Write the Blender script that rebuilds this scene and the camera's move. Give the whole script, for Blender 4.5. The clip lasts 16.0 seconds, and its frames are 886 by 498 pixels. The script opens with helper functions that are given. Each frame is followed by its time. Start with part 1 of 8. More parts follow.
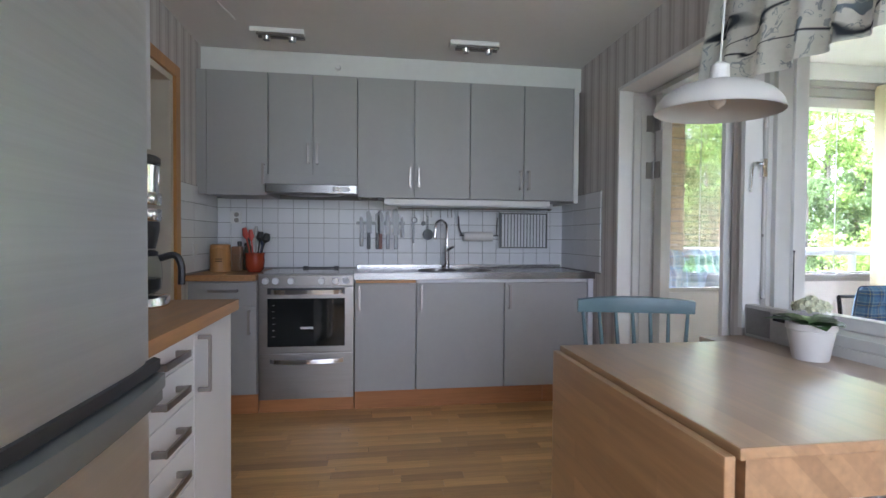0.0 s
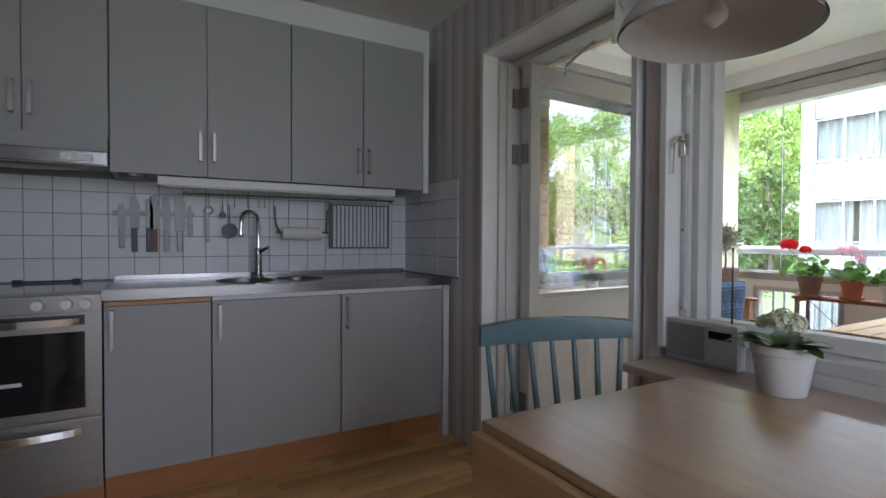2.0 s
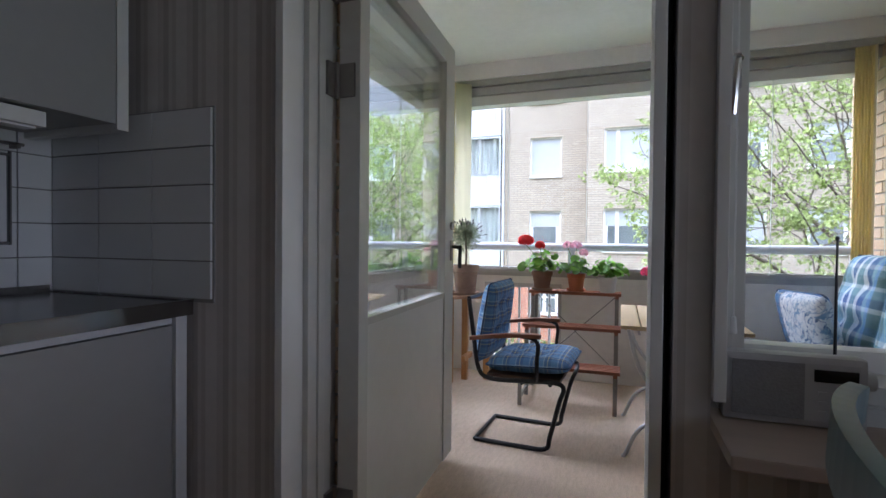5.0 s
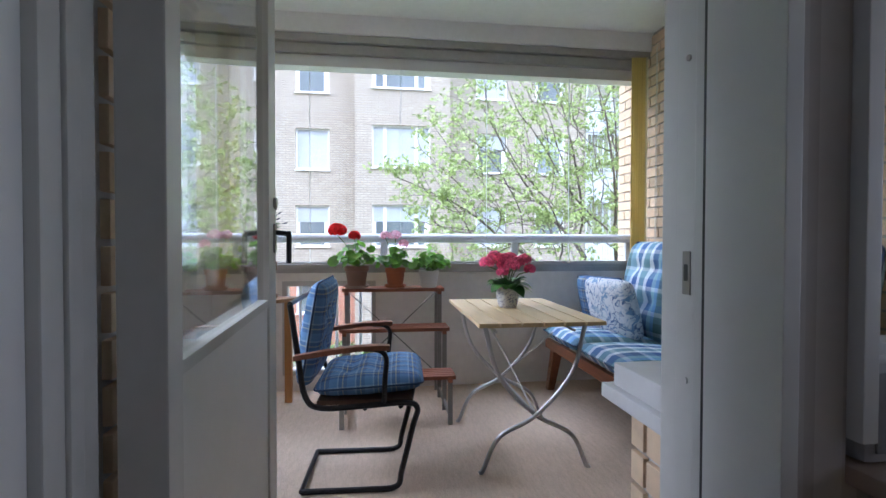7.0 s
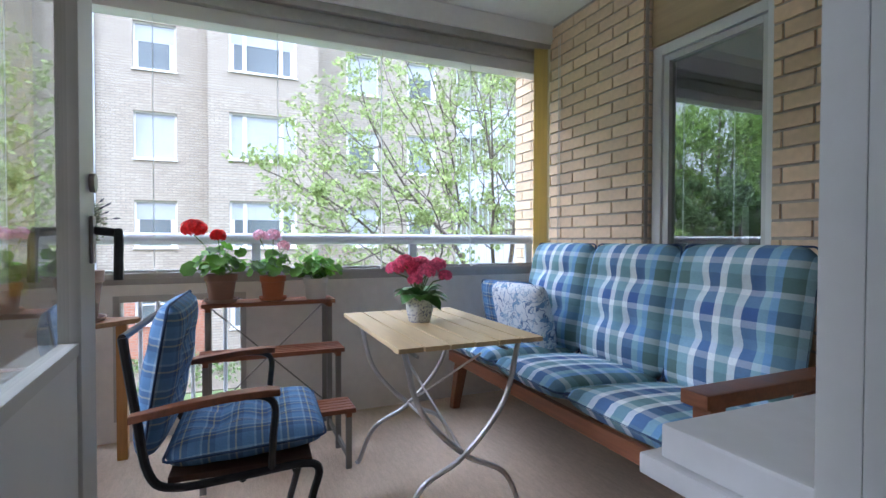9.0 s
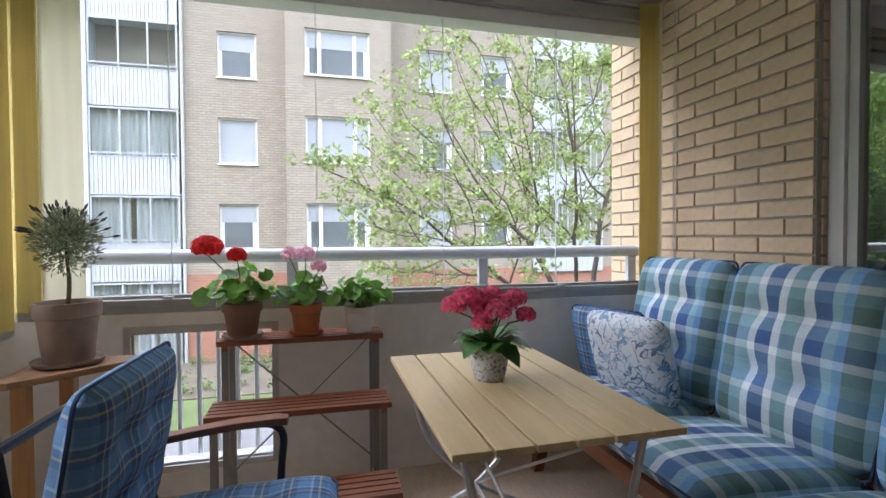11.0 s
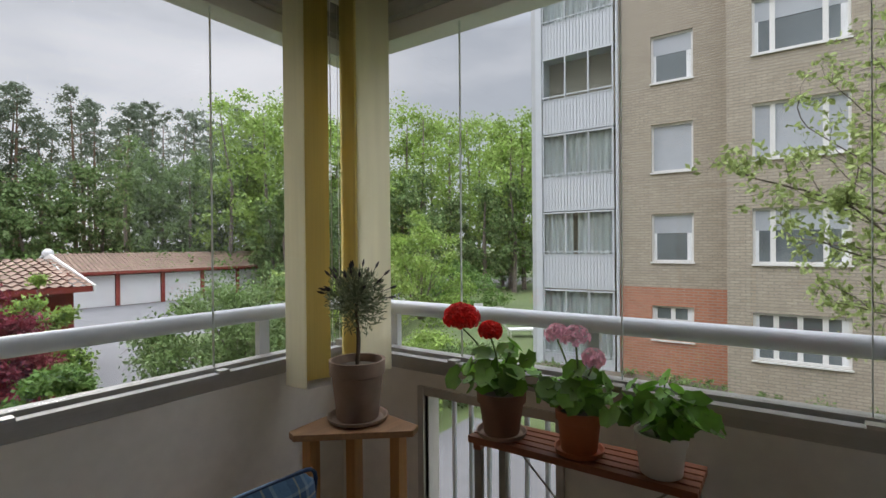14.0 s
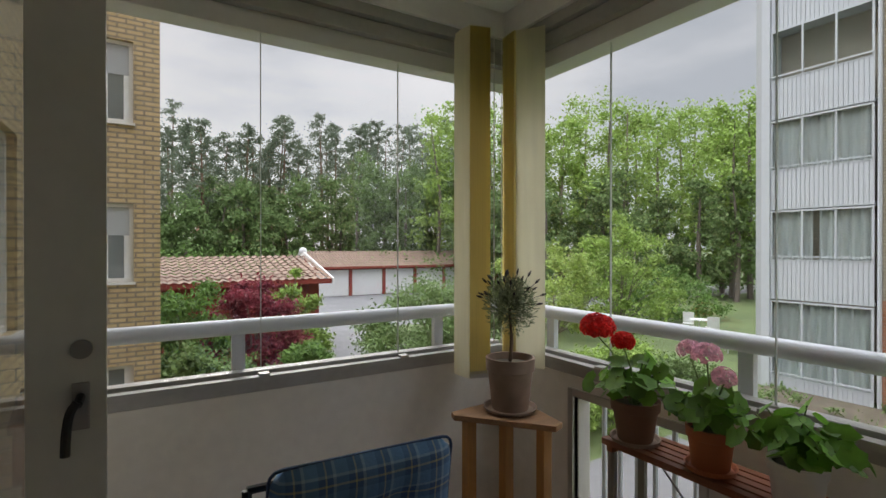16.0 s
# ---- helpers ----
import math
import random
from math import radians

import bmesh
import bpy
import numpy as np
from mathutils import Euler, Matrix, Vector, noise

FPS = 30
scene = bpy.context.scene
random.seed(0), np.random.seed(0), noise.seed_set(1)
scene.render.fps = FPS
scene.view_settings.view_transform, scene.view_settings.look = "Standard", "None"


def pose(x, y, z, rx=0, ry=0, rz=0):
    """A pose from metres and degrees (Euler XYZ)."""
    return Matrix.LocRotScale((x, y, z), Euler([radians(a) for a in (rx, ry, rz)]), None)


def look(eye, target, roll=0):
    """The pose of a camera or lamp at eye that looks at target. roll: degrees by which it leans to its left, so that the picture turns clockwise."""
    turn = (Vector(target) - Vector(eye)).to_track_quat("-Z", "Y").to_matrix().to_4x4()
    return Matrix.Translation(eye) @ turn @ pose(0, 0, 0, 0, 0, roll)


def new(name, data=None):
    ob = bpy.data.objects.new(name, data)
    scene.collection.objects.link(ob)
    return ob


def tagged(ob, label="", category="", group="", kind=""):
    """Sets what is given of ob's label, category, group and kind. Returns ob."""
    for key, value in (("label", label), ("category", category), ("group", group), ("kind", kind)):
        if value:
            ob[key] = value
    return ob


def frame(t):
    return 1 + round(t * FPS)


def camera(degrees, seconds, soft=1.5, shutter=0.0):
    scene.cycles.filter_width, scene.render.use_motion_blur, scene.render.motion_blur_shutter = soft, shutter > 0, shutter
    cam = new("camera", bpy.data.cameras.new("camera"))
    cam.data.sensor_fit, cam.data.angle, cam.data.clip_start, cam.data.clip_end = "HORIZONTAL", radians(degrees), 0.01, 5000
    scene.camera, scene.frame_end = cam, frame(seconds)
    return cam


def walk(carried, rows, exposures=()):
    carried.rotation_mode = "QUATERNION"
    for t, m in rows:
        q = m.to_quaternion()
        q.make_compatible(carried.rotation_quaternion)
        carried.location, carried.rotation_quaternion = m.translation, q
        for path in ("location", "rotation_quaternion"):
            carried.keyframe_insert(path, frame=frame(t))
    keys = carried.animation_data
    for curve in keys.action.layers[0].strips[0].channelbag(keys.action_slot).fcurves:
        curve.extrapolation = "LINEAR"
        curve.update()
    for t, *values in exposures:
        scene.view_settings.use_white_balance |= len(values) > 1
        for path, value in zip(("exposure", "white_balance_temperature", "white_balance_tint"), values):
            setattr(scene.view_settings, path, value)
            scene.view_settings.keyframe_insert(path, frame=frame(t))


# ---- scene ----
cam = camera(84.2, 16.0)
PATH = [
    (0, (0.472, 0.096, 1.141), (0.762, 2.075, 1.095), 0.4),
    (0.5, (0.485, 0.301, 1.124), (0.951, 2.246, 1.081), 0.4),
    (1, (0.54, 0.505, 1.118), (1.163, 2.405, 1.081), 0.4),
    (1.5, (0.542, 0.717, 1.123), (1.348, 2.547, 1.082), 0.3),
    (2, (0.579, 0.898, 1.124), (1.572, 2.634, 1.084), 0.3),
    (2.5, (0.635, 1.103, 1.129), (1.81, 2.721, 1.086), 0.2),
    (3, (0.683, 1.312, 1.119), (2.022, 2.797, 1.082), 0.3),
    (3.5, (0.723, 1.524, 1.111), (2.219, 2.85, 1.076), 0.1),
    (3.7, (0.723, 1.62, 1.095), (2.293, 2.86, 1.07), -0.0),
    (5.8, (1.153, 2.341, 1.077), (3.126, 2.666, 1.034), 0.3),
    (6, (1.216, 2.389, 1.065), (3.203, 2.616, 1.024), -0.0),
    (6.5, (1.331, 2.505, 1.054), (3.33, 2.487, 1.015), 0.1),
    (7, (1.454, 2.565, 1.037), (3.435, 2.296, 0.998), 0.1),
    (7.5, (1.602, 2.614, 1.03), (3.543, 2.13, 0.992), 0.2),
    (8, (1.743, 2.65, 1.032), (3.625, 1.975, 0.996), 0.4),
    (8.2, (1.783, 2.655, 1.037), (3.644, 1.924, 0.999), 0.2),
    (10.3, (2.314, 2.495, 1.046), (4.144, 1.689, 1.009), 0.1),
    (10.5, (2.377, 2.457, 1.057), (4.24, 1.729, 1.017), -0.1),
    (11, (2.561, 2.39, 1.127), (4.498, 1.894, 1.081), -0.3),
    (11.5, (2.715, 2.36, 1.154), (4.699, 2.106, 1.11), -0.5),
    (12, (2.909, 2.338, 1.182), (4.908, 2.359, 1.142), -0.4),
    (12.5, (3.084, 2.302, 1.236), (5.058, 2.623, 1.2), -0.2),
    (13, (3.243, 2.227, 1.253), (5.147, 2.838, 1.222), -0.4),
    (13.5, (3.324, 2.101, 1.275), (5.105, 3.01, 1.252), -0.3),
    (14, (3.335, 1.933, 1.33), (4.969, 3.086, 1.317), -0.5),
    (14.5, (3.363, 1.864, 1.349), (4.836, 3.218, 1.339), -0.3),
    (15, (3.325, 1.771, 1.361), (4.652, 3.267, 1.355), -0.2),
    (15.5, (3.305, 1.683, 1.379), (4.475, 3.305, 1.373), -0.2),
    (16, (3.308, 1.627, 1.376), (4.36, 3.327, 1.368), -0.0),
]
walk(cam, [(t, look(eye, target, roll)) for t, eye, target, roll in PATH],
     [(0, 2.5, 5750, 17), (1.5, 1.95, 5800, 17), (2.5, 1.45, 5950, 18), (3.7, 1.12, 5900, 18), (5.8, 1.0, 5600, 18), (7, 1.0, 5450, 18), (8.2, 1.0, 5300, 17), (10.3, 0.85, 5850, 18), (12, 0.15, 6300, 15), (14, -0.48, 6700, 13), (16, -0.44, 6900, 12.5)])

# ---- world and light ----
world = bpy.data.worlds.new("overcast_sky")
scene.world = world
world.use_nodes = True
wn, wl = world.node_tree.nodes, world.node_tree.links
wn.clear()
w_out = wn.new("ShaderNodeOutputWorld")
w_bg = wn.new("ShaderNodeBackground")
w_sky = wn.new("ShaderNodeTexSky")
w_sky.sky_type = "NISHITA"
w_sky.sun_disc = False
w_sky.sun_elevation, w_sky.sun_rotation = radians(26), radians(-16)
w_tc = wn.new("ShaderNodeTexCoord")
w_map = wn.new("ShaderNodeMapping")
w_map.inputs["Scale"].default_value = (1.0, 1.0, 3.2)
w_noise = wn.new("ShaderNodeTexNoise")
w_noise.inputs["Scale"].default_value = 1.6
w_noise.inputs["Detail"].default_value = 6
w_ramp = wn.new("ShaderNodeValToRGB")
w_ramp.color_ramp.elements[0].position, w_ramp.color_ramp.elements[0].color = 0.40, (0.56, 0.62, 0.70, 1)
w_ramp.color_ramp.elements[1].position, w_ramp.color_ramp.elements[1].color = 0.68, (0.98, 1.02, 1.08, 1)
w_dim = wn.new("ShaderNodeMix")
w_dim.data_type, w_dim.blend_type = "RGBA", "MULTIPLY"
w_dim.inputs["Factor"].default_value = 1.0
w_dim.inputs["B"].default_value = (0.1, 0.1, 0.1, 1)
w_mix = wn.new("ShaderNodeMix")
w_mix.data_type = "RGBA"
w_mix.inputs["Factor"].default_value = 0.88
wl.new(w_tc.outputs["Generated"], w_map.inputs["Vector"])
wl.new(w_map.outputs["Vector"], w_noise.inputs["Vector"])
wl.new(w_noise.outputs["Fac"], w_ramp.inputs["Fac"])
wl.new(w_sky.outputs["Color"], w_dim.inputs["A"])
wl.new(w_dim.outputs["Result"], w_mix.inputs["A"])
wl.new(w_ramp.outputs["Color"], w_mix.inputs["B"])
wl.new(w_mix.outputs["Result"], w_bg.inputs["Color"])
w_sep = wn.new("ShaderNodeSeparateXYZ")
w_zen = wn.new("ShaderNodeMapRange")
w_zen.inputs["From Min"].default_value, w_zen.inputs["From Max"].default_value = 0.40, 0.72
w_zen.inputs["To Min"].default_value, w_zen.inputs["To Max"].default_value = 1.2, 6.8
wl.new(w_tc.outputs["Generated"], w_sep.inputs[0])
wl.new(w_sep.outputs[2], w_zen.inputs["Value"])
wl.new(w_zen.outputs["Result"], w_bg.inputs["Strength"])
wl.new(w_bg.outputs["Background"], w_out.inputs["Surface"])

sun = new("sun", bpy.data.lights.new("sun", "SUN"))
sun.data.energy, sun.data.angle, sun.data.color = 3.4, radians(50), (1.0, 0.99, 0.97)
sun.matrix_world = look((-0.6, 9, 4.6), (0, 0, 0))

# unseen fill lamp added behind the walk's start to brighten the kitchen
fill_lamp = new("south_fill_light", bpy.data.lights.new("south_fill_light", "AREA"))
fill_lamp.data.shape, fill_lamp.data.size, fill_lamp.data.size_y, fill_lamp.data.energy, fill_lamp.data.color = "RECTANGLE", 1.8, 1.4, 8.0, (0.92, 0.97, 1.05)
fill_lamp.matrix_world = look((1.0, -1.72, 1.45), (0.9, 3.0, 1.2))


# ---- materials ----
def mat(name, base, rough=0.6, var=0.08, scale=8.0, bump=0.05, metal=0.0, stretch=(1, 1, 1), fine=0.0, spec=0.5, island=0.0, obj=0.0, coat=0.0, distance=0.01, trans=0.0):
    """Noise at two scales varies the colour; a fine one gives relief."""
    m = bpy.data.materials.new(name)
    m.use_nodes = True
    n, l = m.node_tree.nodes, m.node_tree.links
    b = n["Principled BSDF"]
    tc = n.new("ShaderNodeTexCoord")
    mp = n.new("ShaderNodeMapping")
    mp.inputs["Scale"].default_value = stretch
    l.new(tc.outputs["Object"], mp.inputs["Vector"])
    big = n.new("ShaderNodeTexNoise")
    big.inputs["Scale"].default_value, big.inputs["Detail"].default_value = scale * 0.25, 3
    small = n.new("ShaderNodeTexNoise")
    small.inputs["Scale"].default_value, small.inputs["Detail"].default_value = scale, 6
    l.new(mp.outputs["Vector"], big.inputs["Vector"])
    l.new(mp.outputs["Vector"], small.inputs["Vector"])
    add = n.new("ShaderNodeMath")
    add.operation = "ADD"
    l.new(big.outputs["Fac"], add.inputs[0])
    l.new(small.outputs["Fac"], add.inputs[1])
    rng = n.new("ShaderNodeMapRange")
    rng.inputs["From Min"].default_value, rng.inputs["From Max"].default_value = 0.6, 1.4
    rng.inputs["To Min"].default_value, rng.inputs["To Max"].default_value = 1 - var, 1 + var
    l.new(add.outputs[0], rng.inputs["Value"])
    val = rng.outputs["Result"]
    if island or obj:
        src = n.new("ShaderNodeNewGeometry").outputs["Random Per Island"] if island else n.new("ShaderNodeObjectInfo").outputs["Random"]
        r2 = n.new("ShaderNodeMapRange")
        r2.inputs["To Min"].default_value, r2.inputs["To Max"].default_value = 1 - (island or obj), 1 + (island or obj)
        l.new(src, r2.inputs["Value"])
        mul = n.new("ShaderNodeMath")
        mul.operation = "MULTIPLY"
        l.new(val, mul.inputs[0])
        l.new(r2.outputs["Result"], mul.inputs[1])
        val = mul.outputs[0]
    hsv = n.new("ShaderNodeHueSaturation")
    hsv.inputs["Color"].default_value = (*base, 1)
    l.new(val, hsv.inputs["Value"])
    l.new(hsv.outputs["Color"], b.inputs["Base Color"])
    b.inputs["Roughness"].default_value, b.inputs["Metallic"].default_value = rough, metal
    b.inputs["Specular IOR Level"].default_value = spec
    b.inputs["Coat Weight"].default_value = coat
    if trans:
        b.inputs["Transmission Weight"].default_value = trans
    rr = n.new("ShaderNodeMapRange")
    rr.inputs["To Min"].default_value, rr.inputs["To Max"].default_value = max(0.02, rough * 0.85), min(1, rough * 1.15)
    l.new(small.outputs["Fac"], rr.inputs["Value"])
    l.new(rr.outputs["Result"], b.inputs["Roughness"])
    if bump:
        bp = n.new("ShaderNodeBump")
        bp.inputs["Strength"].default_value, bp.inputs["Distance"].default_value = bump, distance
        l.new(small.outputs["Fac"], bp.inputs["Height"])
        l.new(bp.outputs["Normal"], b.inputs["Normal"])
    return m


def stripes_mat(name, colours, period, axis, rough=0.8, soft=0.02):
    """Vertical stripes round a wall: colours at even steps of the period, in metres, along axis 0 or 1."""
    m = mat(name, (0.6, 0.6, 0.6), rough, 0.05, 40, 0.03)
    n, l = m.node_tree.nodes, m.node_tree.links
    tc = n.new("ShaderNodeTexCoord")
    sep = n.new("ShaderNodeSeparateXYZ")
    l.new(tc.outputs["Object"], sep.inputs[0])
    div = n.new("ShaderNodeMath")
    div.operation = "DIVIDE"
    div.inputs[1].default_value = period
    l.new(sep.outputs[axis], div.inputs[0])
    fr = n.new("ShaderNodeMath")
    fr.operation = "FRACT"
    l.new(div.outputs[0], fr.inputs[0])
    ramp = n.new("ShaderNodeValToRGB")
    ramp.color_ramp.interpolation = "CONSTANT"
    el = ramp.color_ramp.elements
    for i, (p, c) in enumerate(colours):
        e = el[i] if i < 2 else el.new(p)
        e.position, e.color = p, (*c, 1)
    l.new(fr.outputs[0], ramp.inputs["Fac"])
    hsv = [x for x in n if x.type == "HUE_SAT"][0]
    l.new(ramp.outputs["Color"], hsv.inputs["Color"])
    return m


def brick_mat(name, c1, c2, mortar, width, height, gap, axis=1):
    """Courses of brick on an upright wall whose normal lies across axis (0: along x, 1: along y)."""
    m = mat(name, c1, 0.85, 0.1, 14, 0.1)
    n, l = m.node_tree.nodes, m.node_tree.links
    tc = n.new("ShaderNodeTexCoord")
    sep = n.new("ShaderNodeSeparateXYZ")
    com = n.new("ShaderNodeCombineXYZ")
    l.new(tc.outputs["Object"], sep.inputs[0])
    l.new(sep.outputs[axis], com.inputs[0])
    l.new(sep.outputs[2], com.inputs[1])
    br = n.new("ShaderNodeTexBrick")
    br.inputs["Color1"].default_value, br.inputs["Color2"].default_value, br.inputs["Mortar"].default_value = (*c1, 1), (*c2, 1), (*mortar, 1)
    br.inputs["Scale"].default_value = 1
    br.inputs["Brick Width"].default_value, br.inputs["Row Height"].default_value, br.inputs["Mortar Size"].default_value = width, height, gap
    l.new(com.outputs[0], br.inputs["Vector"])
    hsv = [x for x in n if x.type == "HUE_SAT"][0]
    l.new(br.outputs["Color"], hsv.inputs["Color"])
    bp = [x for x in n if x.type == "BUMP"][0]
    inv = n.new("ShaderNodeMath")
    inv.operation = "SUBTRACT"
    inv.inputs[0].default_value = 1.0
    l.new(br.outputs["Fac"], inv.inputs[1])
    l.new(inv.outputs[0], bp.inputs["Height"])
    bp.inputs["Strength"].default_value, bp.inputs["Distance"].default_value = 0.6, 0.012
    return m


def glass_mat(name, tint=(1, 1, 1), gloss=0.08):
    m = bpy.data.materials.new(name)
    m.use_nodes = True
    n, l = m.node_tree.nodes, m.node_tree.links
    n.remove(n["Principled BSDF"])
    tr, gl, mx = n.new("ShaderNodeBsdfTransparent"), n.new("ShaderNodeBsdfGlossy"), n.new("ShaderNodeMixShader")
    lw = n.new("ShaderNodeLayerWeight")
    pw = n.new("ShaderNodeMath")
    pw.operation, pw.inputs[1].default_value = "POWER", 5.0
    fr = n.new("ShaderNodeMath")
    fr.operation = "MULTIPLY_ADD"
    fr.inputs[1].default_value, fr.inputs[2].default_value = 0.7, gloss * 0.35
    l.new(lw.outputs["Facing"], pw.inputs[0])
    l.new(pw.outputs[0], fr.inputs[0])
    tr.inputs["Color"].default_value = (*tint, 1)
    gl.inputs["Roughness"].default_value = 0.01
    l.new(fr.outputs[0], mx.inputs[0])
    l.new(tr.outputs[0], mx.inputs[1])
    l.new(gl.outputs[0], mx.inputs[2])
    l.new(mx.outputs[0], n["Material Output"].inputs["Surface"])
    return m


def wood(name, base, rough=0.45, var=0.22, scale=10, axis=1, obj=0.0, coat=0.0, bump=0.03):
    st = [9.0, 9.0, 9.0]
    st[axis] = 0.7
    return mat(name, base, rough, var, scale, bump, stretch=st, obj=obj, coat=coat, distance=0.003)


def stave_mat(name, c1, c2):
    """Glued staves along y, 5 cm wide."""
    m = wood(name, c1, 0.3, 0.2, 7, 1, coat=1.0)
    m.node_tree.nodes["Principled BSDF"].inputs["Coat Roughness"].default_value = 0.32
    n, l = m.node_tree.nodes, m.node_tree.links
    tc = n.new("ShaderNodeTexCoord")
    sep = n.new("ShaderNodeSeparateXYZ")
    com = n.new("ShaderNodeCombineXYZ")
    ad = n.new("ShaderNodeMath")
    l.new(tc.outputs["Object"], sep.inputs[0])
    l.new(sep.outputs[0], ad.inputs[0])
    l.new(sep.outputs[2], ad.inputs[1])
    l.new(sep.outputs[1], com.inputs[0])
    l.new(ad.outputs[0], com.inputs[1])
    br = n.new("ShaderNodeTexBrick")
    br.inputs["Color1"].default_value, br.inputs["Color2"].default_value, br.inputs["Mortar"].default_value = (*c1, 1), (*c2, 1), (*c2, 1)
    br.inputs["Scale"].default_value, br.inputs["Brick Width"].default_value, br.inputs["Row Height"].default_value, br.inputs["Mortar Size"].default_value = 1, 0.42, 0.052, 0.0004
    l.new(com.outputs[0], br.inputs["Vector"])
    l.new(br.outputs["Color"], [x for x in n if x.type == "HUE_SAT"][0].inputs["Color"])
    return m


M = {}
M["grey_paint"] = mat("grey_cabinet_paint", (0.335, 0.335, 0.335), 0.5, 0.025, 30, 0.02)
M["white_paint"] = mat("white_paint", (0.72, 0.72, 0.71), 0.45, 0.03, 20, 0.02)
M["white_cab"] = mat("white_cabinet", (0.66, 0.67, 0.70), 0.4, 0.02, 20, 0.01)
M["frame_paint"] = mat("window_frame_paint", (0.60, 0.60, 0.58), 0.4, 0.04, 25, 0.03)
M["ceiling"] = mat("ceiling_paint", (0.74, 0.73, 0.72), 0.9, 0.02, 60, 0.04)
M["paper_y"] = stripes_mat("striped_wallpaper_y", [(0.0, (0.60, 0.575, 0.56)), (0.36, (0.50, 0.47, 0.455)), (0.5, (0.56, 0.535, 0.52)), (0.62, (0.43, 0.40, 0.39)), (0.8, (0.53, 0.50, 0.49))], 0.115, 1)
M["tile"] = mat("white_glazed_tile", (0.68, 0.69, 0.71), 0.38, 0.02, 6, 0.03, obj=0.03)
M["grout"] = mat("grey_grout", (0.26, 0.26, 0.26), 0.9, 0.08, 60, 0.1)
M["steel"] = mat("brushed_steel", (0.28, 0.265, 0.25), 0.38, 0.06, 40, 0.02, metal=1.0, stretch=(0.3, 6, 6))
M["fridge_steel"] = mat("fridge_steel", (0.72, 0.73, 0.73), 0.42, 0.05, 60, 0.015, metal=1.0, stretch=(1, 0.05, 3))
M["chrome"] = mat("chrome", (0.75, 0.75, 0.75), 0.12, 0.03, 10, 0.0, metal=1.0)
M["worktop_steel"] = mat("worktop_steel", (0.27, 0.265, 0.26), 0.24, 0.06, 40, 0.015, metal=1.0, stretch=(0.3, 6, 6))
M["tool_steel"] = mat("worn_tool_steel", (0.20, 0.20, 0.20), 0.5, 0.1, 40, 0.02, metal=1.0)
M["rack_grey"] = mat("dark_grey_lacquer", (0.10, 0.11, 0.12), 0.45, 0.08, 30, 0.02)
M["handle"] = mat("satin_handle", (0.32, 0.30, 0.285), 0.4, 0.05, 30, 0.0, metal=1.0)
M["black"] = mat("black_plastic", (0.02, 0.02, 0.022), 0.4, 0.1, 20, 0.02)
M["dark_glass"] = mat("dark_oven_glass", (0.012, 0.014, 0.014), 0.06, 0.1, 4, 0.0)
M["oak"] = wood("oak_strip", (0.53, 0.305, 0.115), 0.34, 0.2, 9, 0, obj=0.3, coat=0.15)
M["oak_sub"] = mat("floor_gap", (0.10, 0.055, 0.02), 0.8, 0.1, 10, 0.05)
M["plinth"] = wood("orange_plinth", (0.40, 0.17, 0.06), 0.45, 0.15, 9, 0, obj=0.1)
M["worktop_wood"] = wood("oiled_oak_worktop", (0.38, 0.20, 0.085), 0.4, 0.2, 9, 1, coat=0.1)
M["table_wood"] = stave_mat("birch_table", (0.40, 0.245, 0.12), (0.31, 0.18, 0.085))
M["pine"] = wood("varnished_pine", (0.45, 0.22, 0.07), 0.4, 0.15, 9, 2)
M["brick"] = mat("yellow_brick", (0.71, 0.54, 0.365), 0.85, 0.12, 30, 0.25, obj=0.1)
M["mortar"] = mat("mortar", (0.42, 0.37, 0.32), 0.95, 0.15, 60, 0.3)
M["facade_y"] = brick_mat("facade_brick", (0.425, 0.375, 0.300), (0.365, 0.318, 0.250), (0.28, 0.25, 0.215), 0.25, 0.083, 0.012, 1)
M["facade_x"] = brick_mat("facade_brick_x", (0.425, 0.375, 0.300), (0.365, 0.318, 0.250), (0.28, 0.25, 0.215), 0.25, 0.083, 0.012, 0)
M["red_brick"] = brick_mat("red_brick", (0.46, 0.20, 0.12), (0.40, 0.165, 0.10), (0.36, 0.27, 0.22), 0.25, 0.083, 0.012, 1)
M["sheet"] = mat("white_sheet_metal", (0.52, 0.55, 0.59), 0.5, 0.03, 10, 0.02)
M["parapet"] = mat("painted_parapet", (0.80, 0.775, 0.735), 0.8, 0.06, 18, 0.15)
M["alu"] = mat("anodised_aluminium", (0.52, 0.51, 0.49), 0.42, 0.06, 30, 0.02, metal=0.7)
# greyer copy of the aluminium, its tone lowered for the tracks' shade
M["track"] = mat("shaded_track", (0.44, 0.435, 0.42), 0.5, 0.08, 30, 0.02, metal=0.35)
M["rail"] = mat("white_rail_paint", (0.66, 0.69, 0.74), 0.35, 0.03, 15, 0.01)
M["balc_ceiling"] = mat("balcony_ceiling_paint", (0.85, 0.85, 0.85), 0.9, 0.03, 30, 0.05)
M["carpet"] = mat("beige_carpet", (0.57, 0.445, 0.325), 0.95, 0.14, 60, 0.5, stretch=(1, 4, 1))
M["glass"] = glass_mat("clear_glass")
M["door_glass"] = glass_mat("door_glass", (0.92, 0.94, 0.93), 0.95)
M["glass_mirror"] = glass_mat("reflecting_glass", (0.8, 0.84, 0.82), 0.75)
M["wing_y"] = brick_mat("wing_brick_y", (0.58, 0.44, 0.25), (0.48, 0.36, 0.20), (0.26, 0.21, 0.16), 0.26, 0.085, 0.016, 1)
